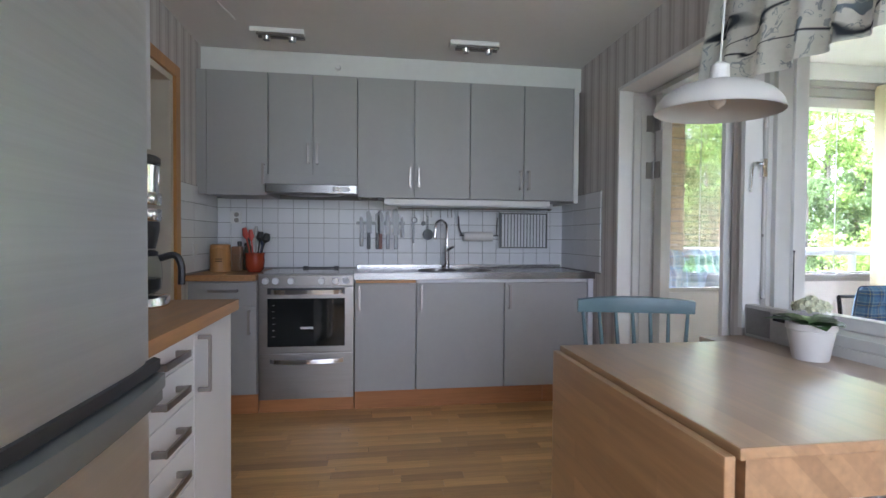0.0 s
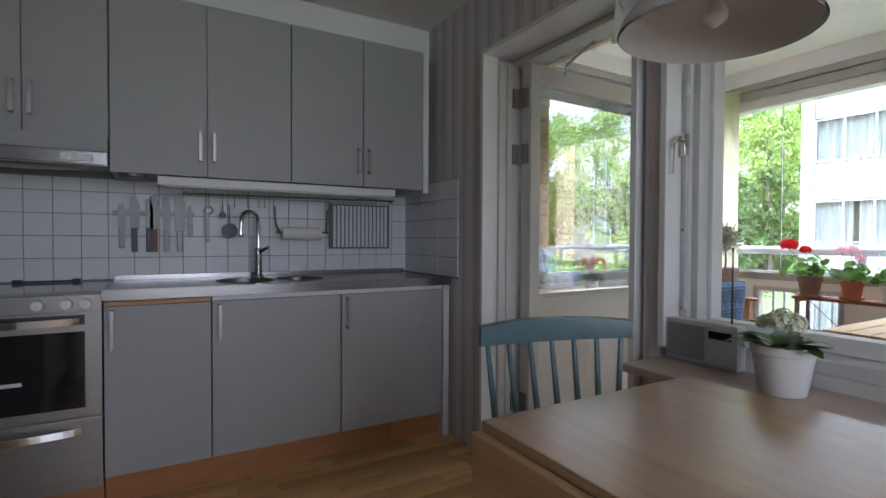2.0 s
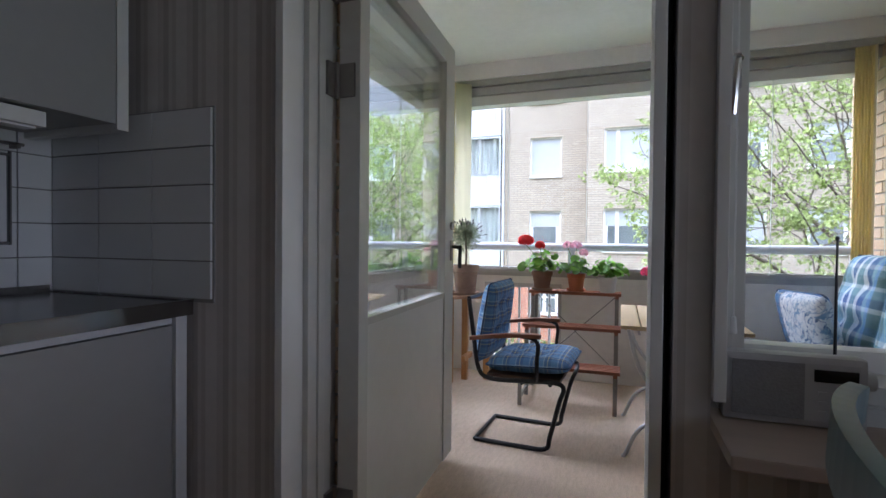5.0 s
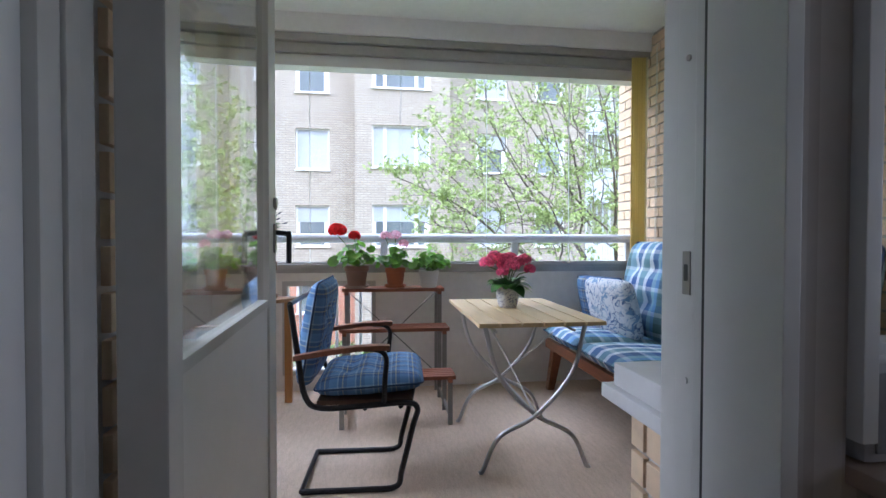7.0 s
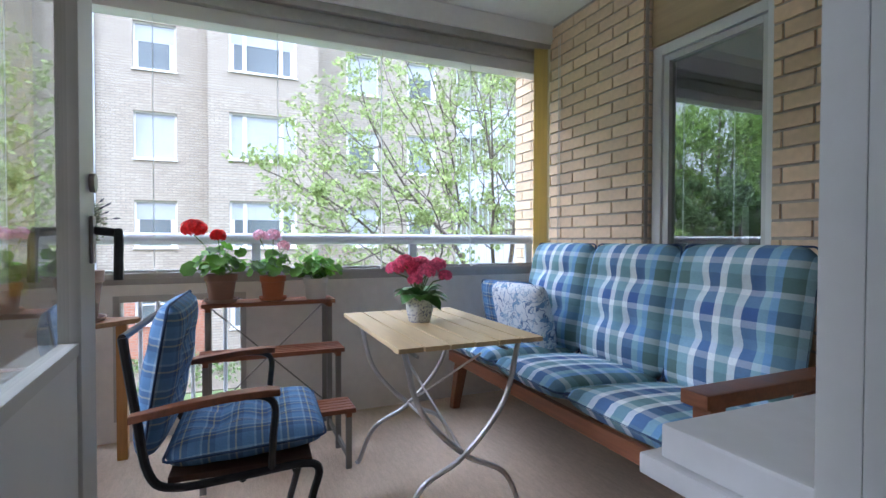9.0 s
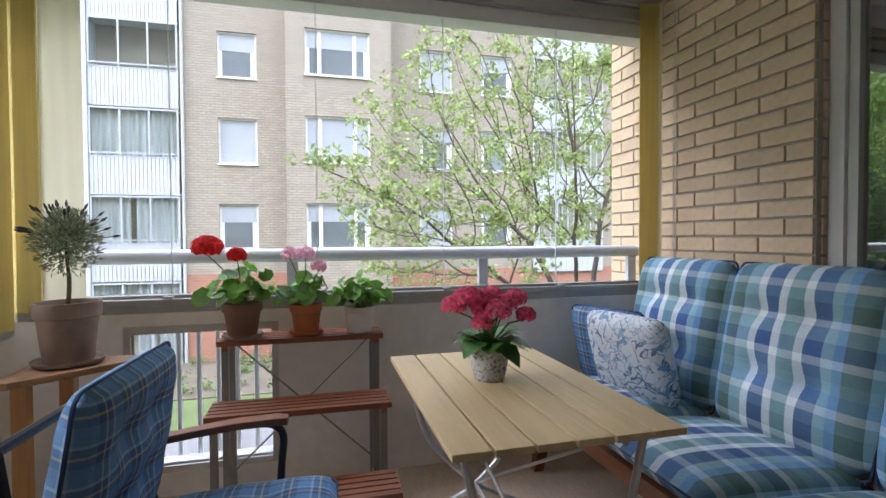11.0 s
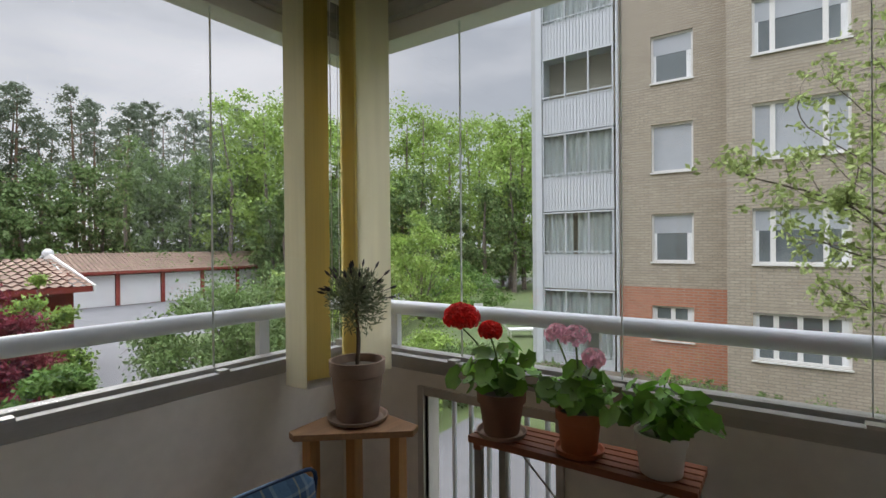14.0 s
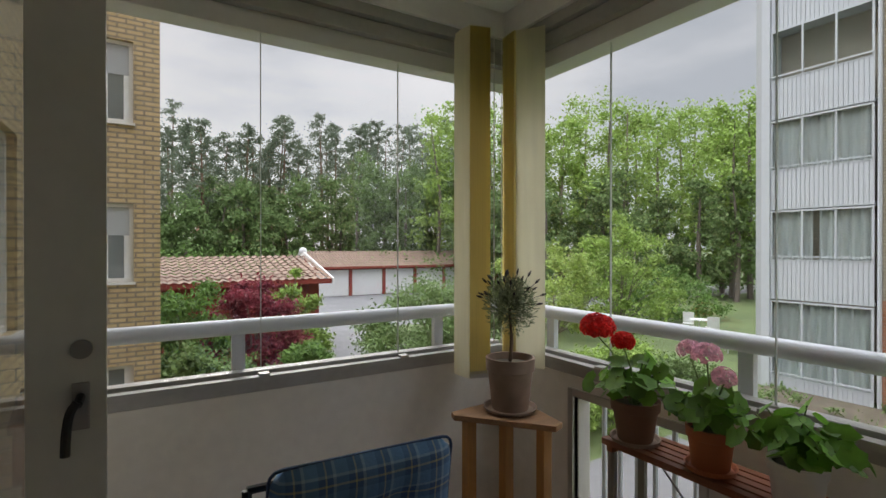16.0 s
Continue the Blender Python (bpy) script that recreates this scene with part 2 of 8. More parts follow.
M["wing_x"] = brick_mat("wing_brick_x", (0.58, 0.44, 0.25), (0.48, 0.36, 0.20), (0.26, 0.21, 0.16), 0.26, 0.085, 0.016, 0)
M["glass_green"] = glass_mat("window_glass", (0.93, 0.96, 0.95))
M["asphalt"] = mat("asphalt", (0.16, 0.16, 0.165), 0.9, 0.15, 3, 0.1)
M["grass"] = mat("lawn", (0.095, 0.13, 0.045), 0.95, 0.35, 2.5, 0.4)
M["soil"] = mat("planting_bed", (0.13, 0.11, 0.08), 0.95, 0.35, 4, 0.5)
M["roof_tile"] = mat("clay_roof_tile", (0.29, 0.205, 0.16), 0.9, 0.2, 3, 0.1, island=0.1, spec=0.2)
M["garage_white"] = mat("garage_white", (0.62, 0.62, 0.62), 0.6, 0.05, 3, 0.02)
M["garage_red"] = mat("falu_red", (0.22, 0.035, 0.025), 0.8, 0.1, 4, 0.05)
M["pane_dark"] = mat("far_window_glass", (0.15, 0.175, 0.185), 0.05, 0.5, 0.6, 0.0, spec=0.9)
# pale blinds, and the painted light upper part of half-lit panes
M["pane_blind_and_lit"] = mat("far_window_blind_and_lit", (0.42, 0.45, 0.49), 0.35, 0.06, 2, 0.0)
M["curtain_white"] = mat("white_net_curtain", (0.76, 0.78, 0.80), 0.8, 0.12, 5, 0.2, stretch=(1, 8, 1))


# ---- mesh helpers ----
def box(bm, x0, x1, y0, y1, z0, z1):
    v = [bm.verts.new((x, y, z)) for z in (z0, z1) for y in (y0, y1) for x in (x0, x1)]
    for f in ((0, 2, 3, 1), (4, 5, 7, 6), (0, 1, 5, 4), (2, 6, 7, 3), (0, 4, 6, 2), (1, 3, 7, 5)):
        bm.faces.new([v[i] for i in f])
    return v


def boxes(*items):
    bm = bmesh.new()
    for b in items:
        box(bm, *b)
    return bm


def ring(bm, c, u, v, r, seg):
    return [bm.verts.new(c + u * (r * math.cos(2 * math.pi * i / seg)) + v * (r * math.sin(2 * math.pi * i / seg))) for i in range(seg)]


def tube(bm, pts, r, seg=8, closed=False, cap=True):
    """A round bar along points; r is one radius or one for each point."""
    pts = [Vector(p) for p in pts]
    n = len(pts)
    rs = r if isinstance(r, (list, tuple)) else [r] * n
    rings = []
    up = None
    for i, p in enumerate(pts):
        a, b = (pts[(i - 1) % n], pts[(i + 1) % n]) if closed else (pts[max(i - 1, 0)], pts[min(i + 1, n - 1)])
        d = (b - a).normalized()
        if up is None:
            up = Vector((0, 0, 1)) if abs(d.z) < 0.9 else Vector((1, 0, 0))
        u = up - d * up.dot(d)
        u.normalize()
        up = u
        rings.append(ring(bm, p, u, d.cross(u), rs[i], seg))
    for i in range(n if closed else n - 1):
        a, b = rings[i], rings[(i + 1) % n]
        for j in range(seg):
            bm.faces.new((a[j], a[(j + 1) % seg], b[(j + 1) % seg], b[j]))
    if cap and not closed:
        bm.faces.new(rings[0][::-1])
        bm.faces.new(rings[-1])
    return bm


def lathe(bm, prof, c=(0, 0, 0), seg=24, cap=True):
    """A turned shape: prof is (radius, height) from bottom to top, round c."""
    c = Vector(c)
    rings = [ring(bm, c + Vector((0, 0, z)), Vector((1, 0, 0)), Vector((0, 1, 0)), max(r, 0.0005), seg) for r, z in prof]
    for a, b in zip(rings, rings[1:]):
        for j in range(seg):
            bm.faces.new((a[j], a[(j + 1) % seg], b[(j + 1) % seg], b[j]))
    if cap:
        bm.faces.new(rings[0][::-1])
        bm.faces.new(rings[-1])
    return bm


def arc(points, n=6):
    """A smooth line through points (Catmull-Rom)."""
    p = [Vector(q) for q in points]
    p = [p[0] * 2 - p[1], *p, p[-1] * 2 - p[-2]]
    out = []
    for i in range(1, len(p) - 2):
        for k in range(n):
            t = k / n
            out.append(0.5 * ((2 * p[i]) + (p[i + 1] - p[i - 1]) * t + (2 * p[i - 1] - 5 * p[i] + 4 * p[i + 1] - p[i + 2]) * t * t + (3 * p[i] - p[i - 1] - 3 * p[i + 1] + p[i + 2]) * t ** 3))
    out.append(p[-2])
    return out


def mesh_of(name, bm, material, bevel=0.0, smooth=False):
    if bevel:
        bmesh.ops.bevel(bm, geom=bm.edges[:], offset=bevel, segments=2, affect="EDGES", profile=0.7, clamp_overlap=True)
    bmesh.ops.recalc_face_normals(bm, faces=bm.faces[:])
    me = bpy.data.meshes.new(name)
    bm.to_mesh(me)
    bm.free()
    for mm in material if isinstance(material, (list, tuple)) else [material]:
        me.materials.append(mm)
    if smooth:
        me.polygons.foreach_set("use_smooth", [True] * len(me.polygons))
        me.set_sharp_from_angle(angle=radians(40))
    return me


def part(name, bm, material, parent=None, label="", bevel=0.0, smooth=False, kind=""):
    ob = new(name, mesh_of(name, bm, material, bevel, smooth))
    if parent is not None:
        ob.parent = parent
    return tagged(ob, label=label, kind=kind)


def share(name, me, parent, m):
    """One more object on a mesh that others use."""
    ob = new(name, me)
    ob.parent = parent
    ob.matrix_basis = m
    return ob


def thing(name, label, category, group="", at=None, kind=""):
    ob = new(name)
    ob.empty_display_size = 0.1
    if at is not None:
        ob.matrix_basis = at
    return tagged(ob, label, category, group, kind)


def setting(name, bm, material, label="", category="", bevel=0.0, smooth=False):
    return tagged(part(name, bm, material, None, "", bevel, smooth), label, category, "", "structure")


def glass_pane(name, bm, parent, m=None):
    ob = part(name, bm, m or M["glass"], parent)
    ob.visible_shadow = False
    return ob


# ---- the kitchen's shell ----
XL, XR, YB, YS, ZC = -0.66, 2.02, 3.92, -1.7, 2.41
XO = 2.42
FB = -0.02
XG, YN, YBR, ZBC = 4.96, 3.67, 0.52, 2.58
GZ = -2.8

floor = setting("floor", boxes((XL - 0.2, XR + 0.18, YS - 0.2, YB + 0.2, -0.2, -0.008)), M["oak_sub"], "oak strip parquet floor with a satin varnish", "floor")
setting("ceiling", boxes((XL - 0.2, XO, YS - 0.2, YB + 0.2, ZC, ZC + 0.2)), M["ceiling"], "white painted kitchen ceiling", "ceiling")
setting("wall_north", boxes((XL - 0.2, XO, YB, YB + 0.2, -0.2, ZC)), M["grout"], "kitchen end wall behind the cabinets", "wall")
# closing wall; its opening is made up to hold the fill lamp
setting("wall_south", boxes((XL - 0.2, 0.1, YS - 0.2, YS, -0.2, ZC), (1.9, XO, YS - 0.2, YS, -0.2, ZC), (0.1, 1.9, YS - 0.2, YS, -0.2, 0.75), (0.1, 1.9, YS - 0.2, YS, 2.15, ZC)), M["white_paint"], "plain white wall closing the kitchen", "wall")
DW0, DW1, DWZ = 2.34, 3.13, 2.06
setting("wall_west", boxes((XL - 0.2, XL, YS, DW0, -0.2, ZC), (XL - 0.2, XL, DW1, YB, -0.2, ZC), (XL - 0.2, XL, DW0, DW1, DWZ, ZC)), M["paper_y"], "wall with grey and cream striped wallpaper", "wall")
# east wall: door 2.04 to 3.0, window 0.75 to 1.95
setting("wall_east", boxes((XR, XO, 3.0, YB, -0.2, ZC), (XR, XO, 0.75, 3.0, 2.085, ZC), (XR, 2.26, 1.95, 2.02, -0.2, 2.085), (XR, XO, YS, 0.75, -0.2, ZC), (XR, 2.29, 0.75, 1.95, -0.2, 0.714), (2.29, XO, 0.75, 1.99, -0.2, 0.662)), M["paper_y"], "window wall with grey and cream striped wallpaper", "wall")
# soffit over the wall cabinets
setting("soffit", boxes((XL, XR, 3.60, YB, 2.235, ZC - 0.002)), M["white_paint"], "white boxed-in soffit over the wall cabinets", "soffit", 0.003)

# hall behind the west door
hall = boxes((-2.2, XL - 0.2, 1.6, 1.7, -0.2, ZC), (-2.2, XL - 0.2, 3.8, 3.9, -0.2, ZC), (-2.3, -2.2, 1.6, 3.9, -0.2, ZC), (-2.3, XL - 0.2, 1.6, 3.9, ZC, ZC + 0.1), (-2.3, XL - 0.2, 1.6, 3.9, -0.2, 0))
setting("hall_shell", hall, mat("hall_paint", (0.28, 0.22, 0.18), 0.8), "dim brown-painted hall beyond the doorway", "hall")

# linings of the door and window openings
setting("trim_lining_door", boxes((XR - 0.022, 2.09, 2.975, 2.999, 0.02, 2.062), (XR - 0.022, 2.147, 2.041, 2.065, 0.02, 2.062), (XR - 0.022, 2.19, 2.041, 2.999, 2.062, 2.084)), M["white_paint"], "white painted lining round the balcony door", "trim", 0.002)
setting("trim_lining_window", boxes((XR - 0.022, 2.08, 1.926, 1.949, 0.775, 2.062), (XR - 0.022, 2.08, 0.751, 0.774, 0.775, 2.062), (XR - 0.022, 2.08, 0.751, 1.949, 2.062, 2.084)), M["white_paint"], "white painted lining round the kitchen window", "trim", 0.002)

# ---- the balcony's shell ----
setting("balcony_floor", boxes((XO - 0.23, XG + 0.15, YBR - 0.3, YN + 0.15, FB - 0.2, FB)), M["carpet"], "balcony floor laid with beige ribbed carpet", "floor")
setting("balcony_ceiling", boxes((XO, XG + 0.3, YBR - 0.3, YN + 0.3, ZBC, ZBC + 0.2)), M["balc_ceiling"], "white painted concrete balcony ceiling", "ceiling")


def parapet():
    g0, g1, gz0, gz1 = 2.60, 3.18, 0.12, 0.71
    bm = boxes((XG, XG + 0.1, YBR, g0, FB, 0.80), (XG, XG + 0.1, g1, YN + 0.1, FB, 0.80), (XG, XG + 0.1, g0, g1, FB, gz0), (XG, XG + 0.1, g0, g1, gz1, 0.80))
    setting("parapet_east", bm, M["parapet"], "painted balcony parapet with a barred opening", "parapet")
    setting("parapet_north", boxes((XO, XG - 0.001, YN, YN + 0.1, FB, 0.80)), M["parapet"], "painted balcony parapet at the short side", "parapet")


parapet()

# ---- kitchen: fitted things ----
def bar_handle(parent, x, y, z, length, axis, out=0.03, nx=0, ny=-1):
    """A flat satin bow handle; axis "z" upright or "h" level, standing off along (nx, ny)."""
    bm = bmesh.new()
    h = length / 2
    if axis == "z":
        for s in (-1, 1):
            box(bm, *sorted((x - 0.007 * abs(ny), x + 0.007 * abs(ny) + nx * out)), *sorted((y - 0.007 * abs(nx), y + 0.007 * abs(nx) + ny * out)), z + s * h - 0.006, z + s * h + 0.006)
        a, b = (x - 0.008 * abs(ny) + nx * out, x + 0.008 * abs(ny) + nx * (out + 0.007)), (y - 0.008 * abs(nx) + ny * out, y + 0.008 * abs(nx) + ny * (out + 0.007))
        box(bm, *sorted(a), *sorted(b), z - h - 0.006, z + h + 0.006)
    else:
        ux, uy = abs(ny), abs(nx)
        for s in (-1, 1):
            cx, cy = x + s * h * ux, y + s * h * uy
            box(bm, *sorted((cx - 0.006 * ux, cx + 0.006 * ux + nx * out)), *sorted((cy - 0.006 * uy, cy + 0.006 * uy + ny * out)), z - 0.008, z + 0.008)
        a = sorted((x - (h + 0.006) * ux + nx * out, x + (h + 0.006) * ux + nx * (out + 0.007)))
        b = sorted((y - (h + 0.006) * uy + ny * out, y + (h + 0.006) * uy + ny * (out + 0.007)))
        box(bm, *a, *b, z - 0.009, z + 0.009)
    return part("handle", bm, M["handle"], parent, "satin metal handle", 0.0015)


def wall_unit(label, x0, x1, z0, splits, hx):
    t = thing("wall_cabinet", label, "wall cabinet", "grey wall cabinets")
    part("body", boxes((x0 + 0.001, x1 - 0.001, 3.516, YB - 0.002, z0, 2.228)), M["grey_paint"], t)
    edges = [x0, *splits, x1]
    for i in range(len(edges) - 1):
        d = part("door", boxes((edges[i] + 0.0025, edges[i + 1] - 0.0025, 3.495, 3.514, z0 - 0.004, 2.226)), M["grey_paint"], t, "", 0.0015)
        bar_handle(d, hx[i], 3.495, z0 + 0.135, 0.125, "z")
    return t


wall_unit("grey painted single-door wall cabinet beside the hood", -0.594, -0.208, 1.418, [], [-0.235])
wall_unit("short grey double-door cabinet over the cooker hood", -0.206, 0.376, 1.56, [0.083], [0.052, 0.112])
wall_unit("grey double-door wall cabinet over the sink", 0.378, 1.158, 1.418, [0.766], [0.736, 0.796])
wall_unit("grey double-door wall cabinet beside the window wall", 1.160, 1.925, 1.418, [1.552], [1.522, 1.582])
f = tagged(part("filler_strip", boxes((-0.658, -0.596, 3.50, 3.52, 1.418, 2.228)), M["grey_paint"]), "", "", "", "structure")
f = tagged(part("filler_panel", boxes((1.927, 1.962, 3.497, YB - 0.002, 1.40, 2.230)), M["white_paint"]), "", "", "", "structure")

hood = thing("cooker_hood", "slim stainless cooker hood with a grille under it", "cooker hood")
part("body", boxes((-0.205, 0.375, 3.44, 3.9, 1.452, 1.552)), M["grey_paint"], hood, "", 0.003)
part("front", boxes((-0.208, 0.378, 3.40, 3.438, 1.425, 1.485)), M["worktop_steel"], hood, "", 0.006)
bm = bmesh.new()
lathe(bm, [(0.10, 0), (0.17, 0.004), (0.21, 0.02)], (0, 0, 0), 24)
g = part("grille", bm, M["handle"], hood, "", 0, True)
g.matrix_basis = Matrix.Translation((0.08, 3.56, 1.418)) @ Matrix.Diagonal((1.1, 0.6, 1.3, 1))
part("switch_plate", boxes((0.22, 0.33, 3.392, 3.40, 1.44, 1.468)), M["white_cab"], hood, "", 0.002)
bm = bmesh.new()
tube(bm, [(0.255, 3.384, 1.454), (0.255, 3.394, 1.454)], 0.012, 12)
part("knob", bm, M["handle"], hood)

lamp = thing("under_cabinet_light", "long white worktop light under the wall cabinets", "light")
part("housing", boxes((0.56, 1.765, 3.535, 3.60, 1.372, 1.412)), M["white_paint"], lamp, "", 0.004)
part("diffuser", boxes((0.58, 1.745, 3.545, 3.59, 1.366, 1.371)), M["curtain_white"], lamp)
spot = thing("puck_light", "small flat triangular light under the cabinet", "light")
bm = bmesh.new()
lathe(bm, [(0.055, 0), (0.06, 0.006), (0.06, 0.016)], (0.46, 3.58, 1.398), 20)
part("body", bm, M["steel"], spot, "", 0, True)

corner = thing("base_cabinet", "grey corner base cabinet with drawer and door", "base cabinet", "base cabinets")
part("body", boxes((XL + 0.002, -0.243, 3.345, YB - 0.002, 0.132, 0.858)), M["grey_paint"], corner)
d = part("drawer_front", boxes((-0.60, -0.246, 3.322, 3.343, 0.705, 0.850)), M["grey_paint"], corner, "", 0.0015)
bar_handle(d, -0.44, 3.322, 0.80, 0.16, "h")
d = part("door", boxes((-0.60, -0.246, 3.322, 3.343, 0.14, 0.70)), M["grey_paint"], corner, "", 0.0015)
bar_handle(d, -0.285, 3.322, 0.60, 0.14, "z")
ct = tagged(part("corner_worktop", boxes((XL + 0.002, -0.243, 3.29, YB - 0.012, 0.862, 0.900)), M["worktop_wood"], None, "", 0.003), "short oiled oak worktop beside the cooker", "worktop")

# cooker
st = thing("cooker", "free-standing stainless electric cooker with oven and drawer", "cooker")
part("body", boxes((-0.237, 0.360, 3.352, 3.90, 0.09, 0.893)), M["steel"], st)
part("hob", boxes((-0.238, 0.361, 3.34, 3.89, 0.894, 0.905)), mat("glass_hob", (0.30, 0.30, 0.30), 0.08, 0.1, 6, 0.0), st, "grey glass ceramic hob", 0.003)
for x0, x1 in ((-0.03, 0.005), (0.195, 0.23)):
    part("hinge", boxes((x0, x1, 3.86, 3.885, 0.905, 0.922)), M["black"], st, "", 0.003)
part("lid_rail", boxes((0.0, 0.20, 3.868, 3.876, 0.908, 0.916)), M["black"], st)
cp = part("control_panel", boxes((-0.236, 0.360, 3.336, 3.351, 0.823, 0.892)), M["steel"], st, "", 0.004)
for x in (-0.192, -0.13, -0.035, 0.155, 0.245, 0.308):
    bm = bmesh.new()
    tube(bm, [(x, 3.312, 0.857), (x, 3.336, 0.857)], [0.019, 0.022], 14)
    box(bm, x - 0.003, x + 0.003, 3.306, 3.313, 0.838, 0.876)
    part("knob", bm, M["white_cab"], cp, "off-white cooker knob", 0, True)
od = part("oven_door", boxes((-0.236, 0.360, 3.336, 3.351, 0.395, 0.818)), M["steel"], st, "", 0.003)
part("oven_window", boxes((-0.180, 0.304, 3.330, 3.3355, 0.435, 0.745)), M["dark_glass"], od, "dark oven window", 0.006)
part("vent_strip", boxes((-0.18, 0.304, 3.331, 3.3355, 0.772, 0.812)), M["black"], od)
part("badge", boxes((0.025, 0.105, 3.3275, 3.3298, 0.548, 0.562)), M["white_cab"], od, "pale plain badge")
for x, z in ((-0.15, 0.70), (-0.15, 0.66), (-0.15, 0.62), (-0.15, 0.58), (-0.15, 0.54), (-0.15, 0.5)):
    part("shelf_mark", boxes((x, x + 0.016, 3.3278, 3.3298, z, z + 0.003)), M["handle"], od)


def bow_handle(parent, x0, x1, z, y):
    """One continuous flat strip, bowed out from its two ends."""
    bm = bmesh.new()
    n, ring = 14, []
    for i in range(n + 1):
        a = i / n
        f = max(0.0, math.sin(math.pi * a)) ** 0.4
        yy, x = y + 0.004 - 0.046 * f, x0 + (x1 - x0) * a
        ring.append([bm.verts.new(p) for p in ((x, yy, z - 0.014), (x, yy, z + 0.014), (x, yy + 0.010, z + 0.014), (x, yy + 0.010, z - 0.014))])
    for p, q in zip(ring, ring[1:]):
        for k in range(4):
            bm.faces.new((p[k], p[(k + 1) % 4], q[(k + 1) % 4], q[k]))
    bm.faces.new(ring[0][::-1])
    bm.faces.new(ring[-1])
    part("handle", bm, M["chrome"], parent, "curved bright metal handle", 0, False)


bow_handle(od, -0.170, 0.300, 0.787, 3.336)
dr = part("storage_drawer", boxes((-0.236, 0.360, 3.337, 3.351, 0.132, 0.388)), M["steel"], st, "", 0.003)
bow_handle(dr, -0.17, 0.30, 0.342, 3.337)

for x0, x1, hx, lab in ((0.366, 0.768, 0.385, "grey base cabinet with a cutting board over it"), (0.770, 1.368, 0.79, "wide grey base cabinet under the sink"), (1.370, 1.963, 1.39, "grey base cabinet by the window wall")):
    t = thing("base_cabinet", lab, "base cabinet", "base cabinets")
    part("body", boxes((x0 + 0.001, x1 - 0.001, 3.345, YB - 0.002, 0.132, 0.855)), M["grey_paint"], t)
    d = part("door", boxes((x0 + 0.0025, x1 - 0.0025, 3.322, 3.343, 0.132, 0.838)), M["white_cab"] if False else M["grey_paint"], t, "", 0.0015)
    bar_handle(d, hx + 0.012, 3.322, 0.745, 0.15, "z")
setting("trim_strip", boxes((0.772, 1.962, 3.326, 3.344, 0.842, 0.864)), M["white_cab"], "pale strip under the front edge of the steel worktop", "trim")
setting("trim_end_panel", boxes((1.966, 2.003, 3.315, YB - 0.002, 0.0, 0.862)), M["white_cab"], "pale end panel of the base cabinets", "panel", 0.001)
for x0, x1, y in ((-0.655, -0.245, 3.375), (-0.240, 0.361, 3.378), (0.366, 1.66, 3.372), (1.662, 1.963, 3.368)):
    setting("baseboard_plinth", boxes((x0, x1, y, y + 0.018, 0.0, 0.128)), M["plinth"], "orange-stained wooden plinth under the cabinets", "plinth", 0.001)
tagged(part("cutting_board", boxes((0.375, 0.762, 3.305, 3.75, 0.843, 0.860)), M["pine"], None, "", 0.002), "pull-out wooden cutting board under the worktop", "cutting board")

# steel worktop with two bowls
wt = thing("steel_worktop", "stainless steel worktop with two sink bowls", "worktop")
bowls = [(0.80, 1.10, 3.44, 3.77, 0.136, 0.150), (1.10, 1.36, 3.44, 3.77, 0.116, 0.145)]
bm = boxes((0.364, 2.003, 3.29, 3.44, 0.866, 0.906), (0.364, 2.003, 3.77, YB - 0.012, 0.866, 0.906), (0.364, 0.80, 3.44, 3.77, 0.866, 0.906), (1.36, 2.003, 3.44, 3.77, 0.866, 0.906))
for x0, x1, y0, y1, rx, ry in bowls:
    cx, cy, n = (x0 + x1) / 2, (y0 + y1) / 2, 40
    inner, outer = [], []
    for i in range(n):
        c, d = math.cos(2 * math.pi * i / n), math.sin(2 * math.pi * i / n)
        m = max(abs(c), abs(d))
        inner.append(bm.verts.new((cx + rx * c, cy + ry * d, 0.906)))
        outer.append(bm.verts.new((cx + (x1 - x0) / 2 * c / m, cy + (y1 - y0) / 2 * d / m, 0.906)))
    for i in range(n):
        bm.faces.new((inner[i], outer[i], outer[(i + 1) % n], inner[(i + 1) % n]))
part("top", bm, M["worktop_steel"], wt)
part("raised_edge", boxes((0.364, 2.003, 3.288, 3.30, 0.9065, 0.911), (1.99, 2.003, 3.30, YB - 0.013, 0.9065, 0.911), (0.364, 1.989, YB - 0.03, YB - 0.013, 0.9065, 0.93)), M["worktop_steel"], wt, "", 0.001)
for x0, x1, y0, y1, rx, ry in bowls:
    bm = bmesh.new()
    lathe(bm, [(0.02, -0.15), (0.75, -0.148), (0.92, -0.13), (0.985, -0.08), (1.0, -0.002), (1.035, 0.003), (1.05, 0.001)], (0, 0, 0), 40, False)
    b = part("sink_bowl", bm, M["steel"], wt, "round pressed steel bowl", 0, True)
    b.matrix_basis = Matrix.Translation(((x0 + x1) / 2, (y0 + y1) / 2, 0.906)) @ Matrix.Diagonal((rx, ry, 1, 1))
    bm = bmesh.new()
    lathe(bm, [(0.028, 0), (0.024, 0.003), (0.008, 0.002)], ((x0 + x1) / 2, (y0 + y1) / 2, 0.757), 16)
    part("drain", bm, M["chrome"], wt, "", 0, True)

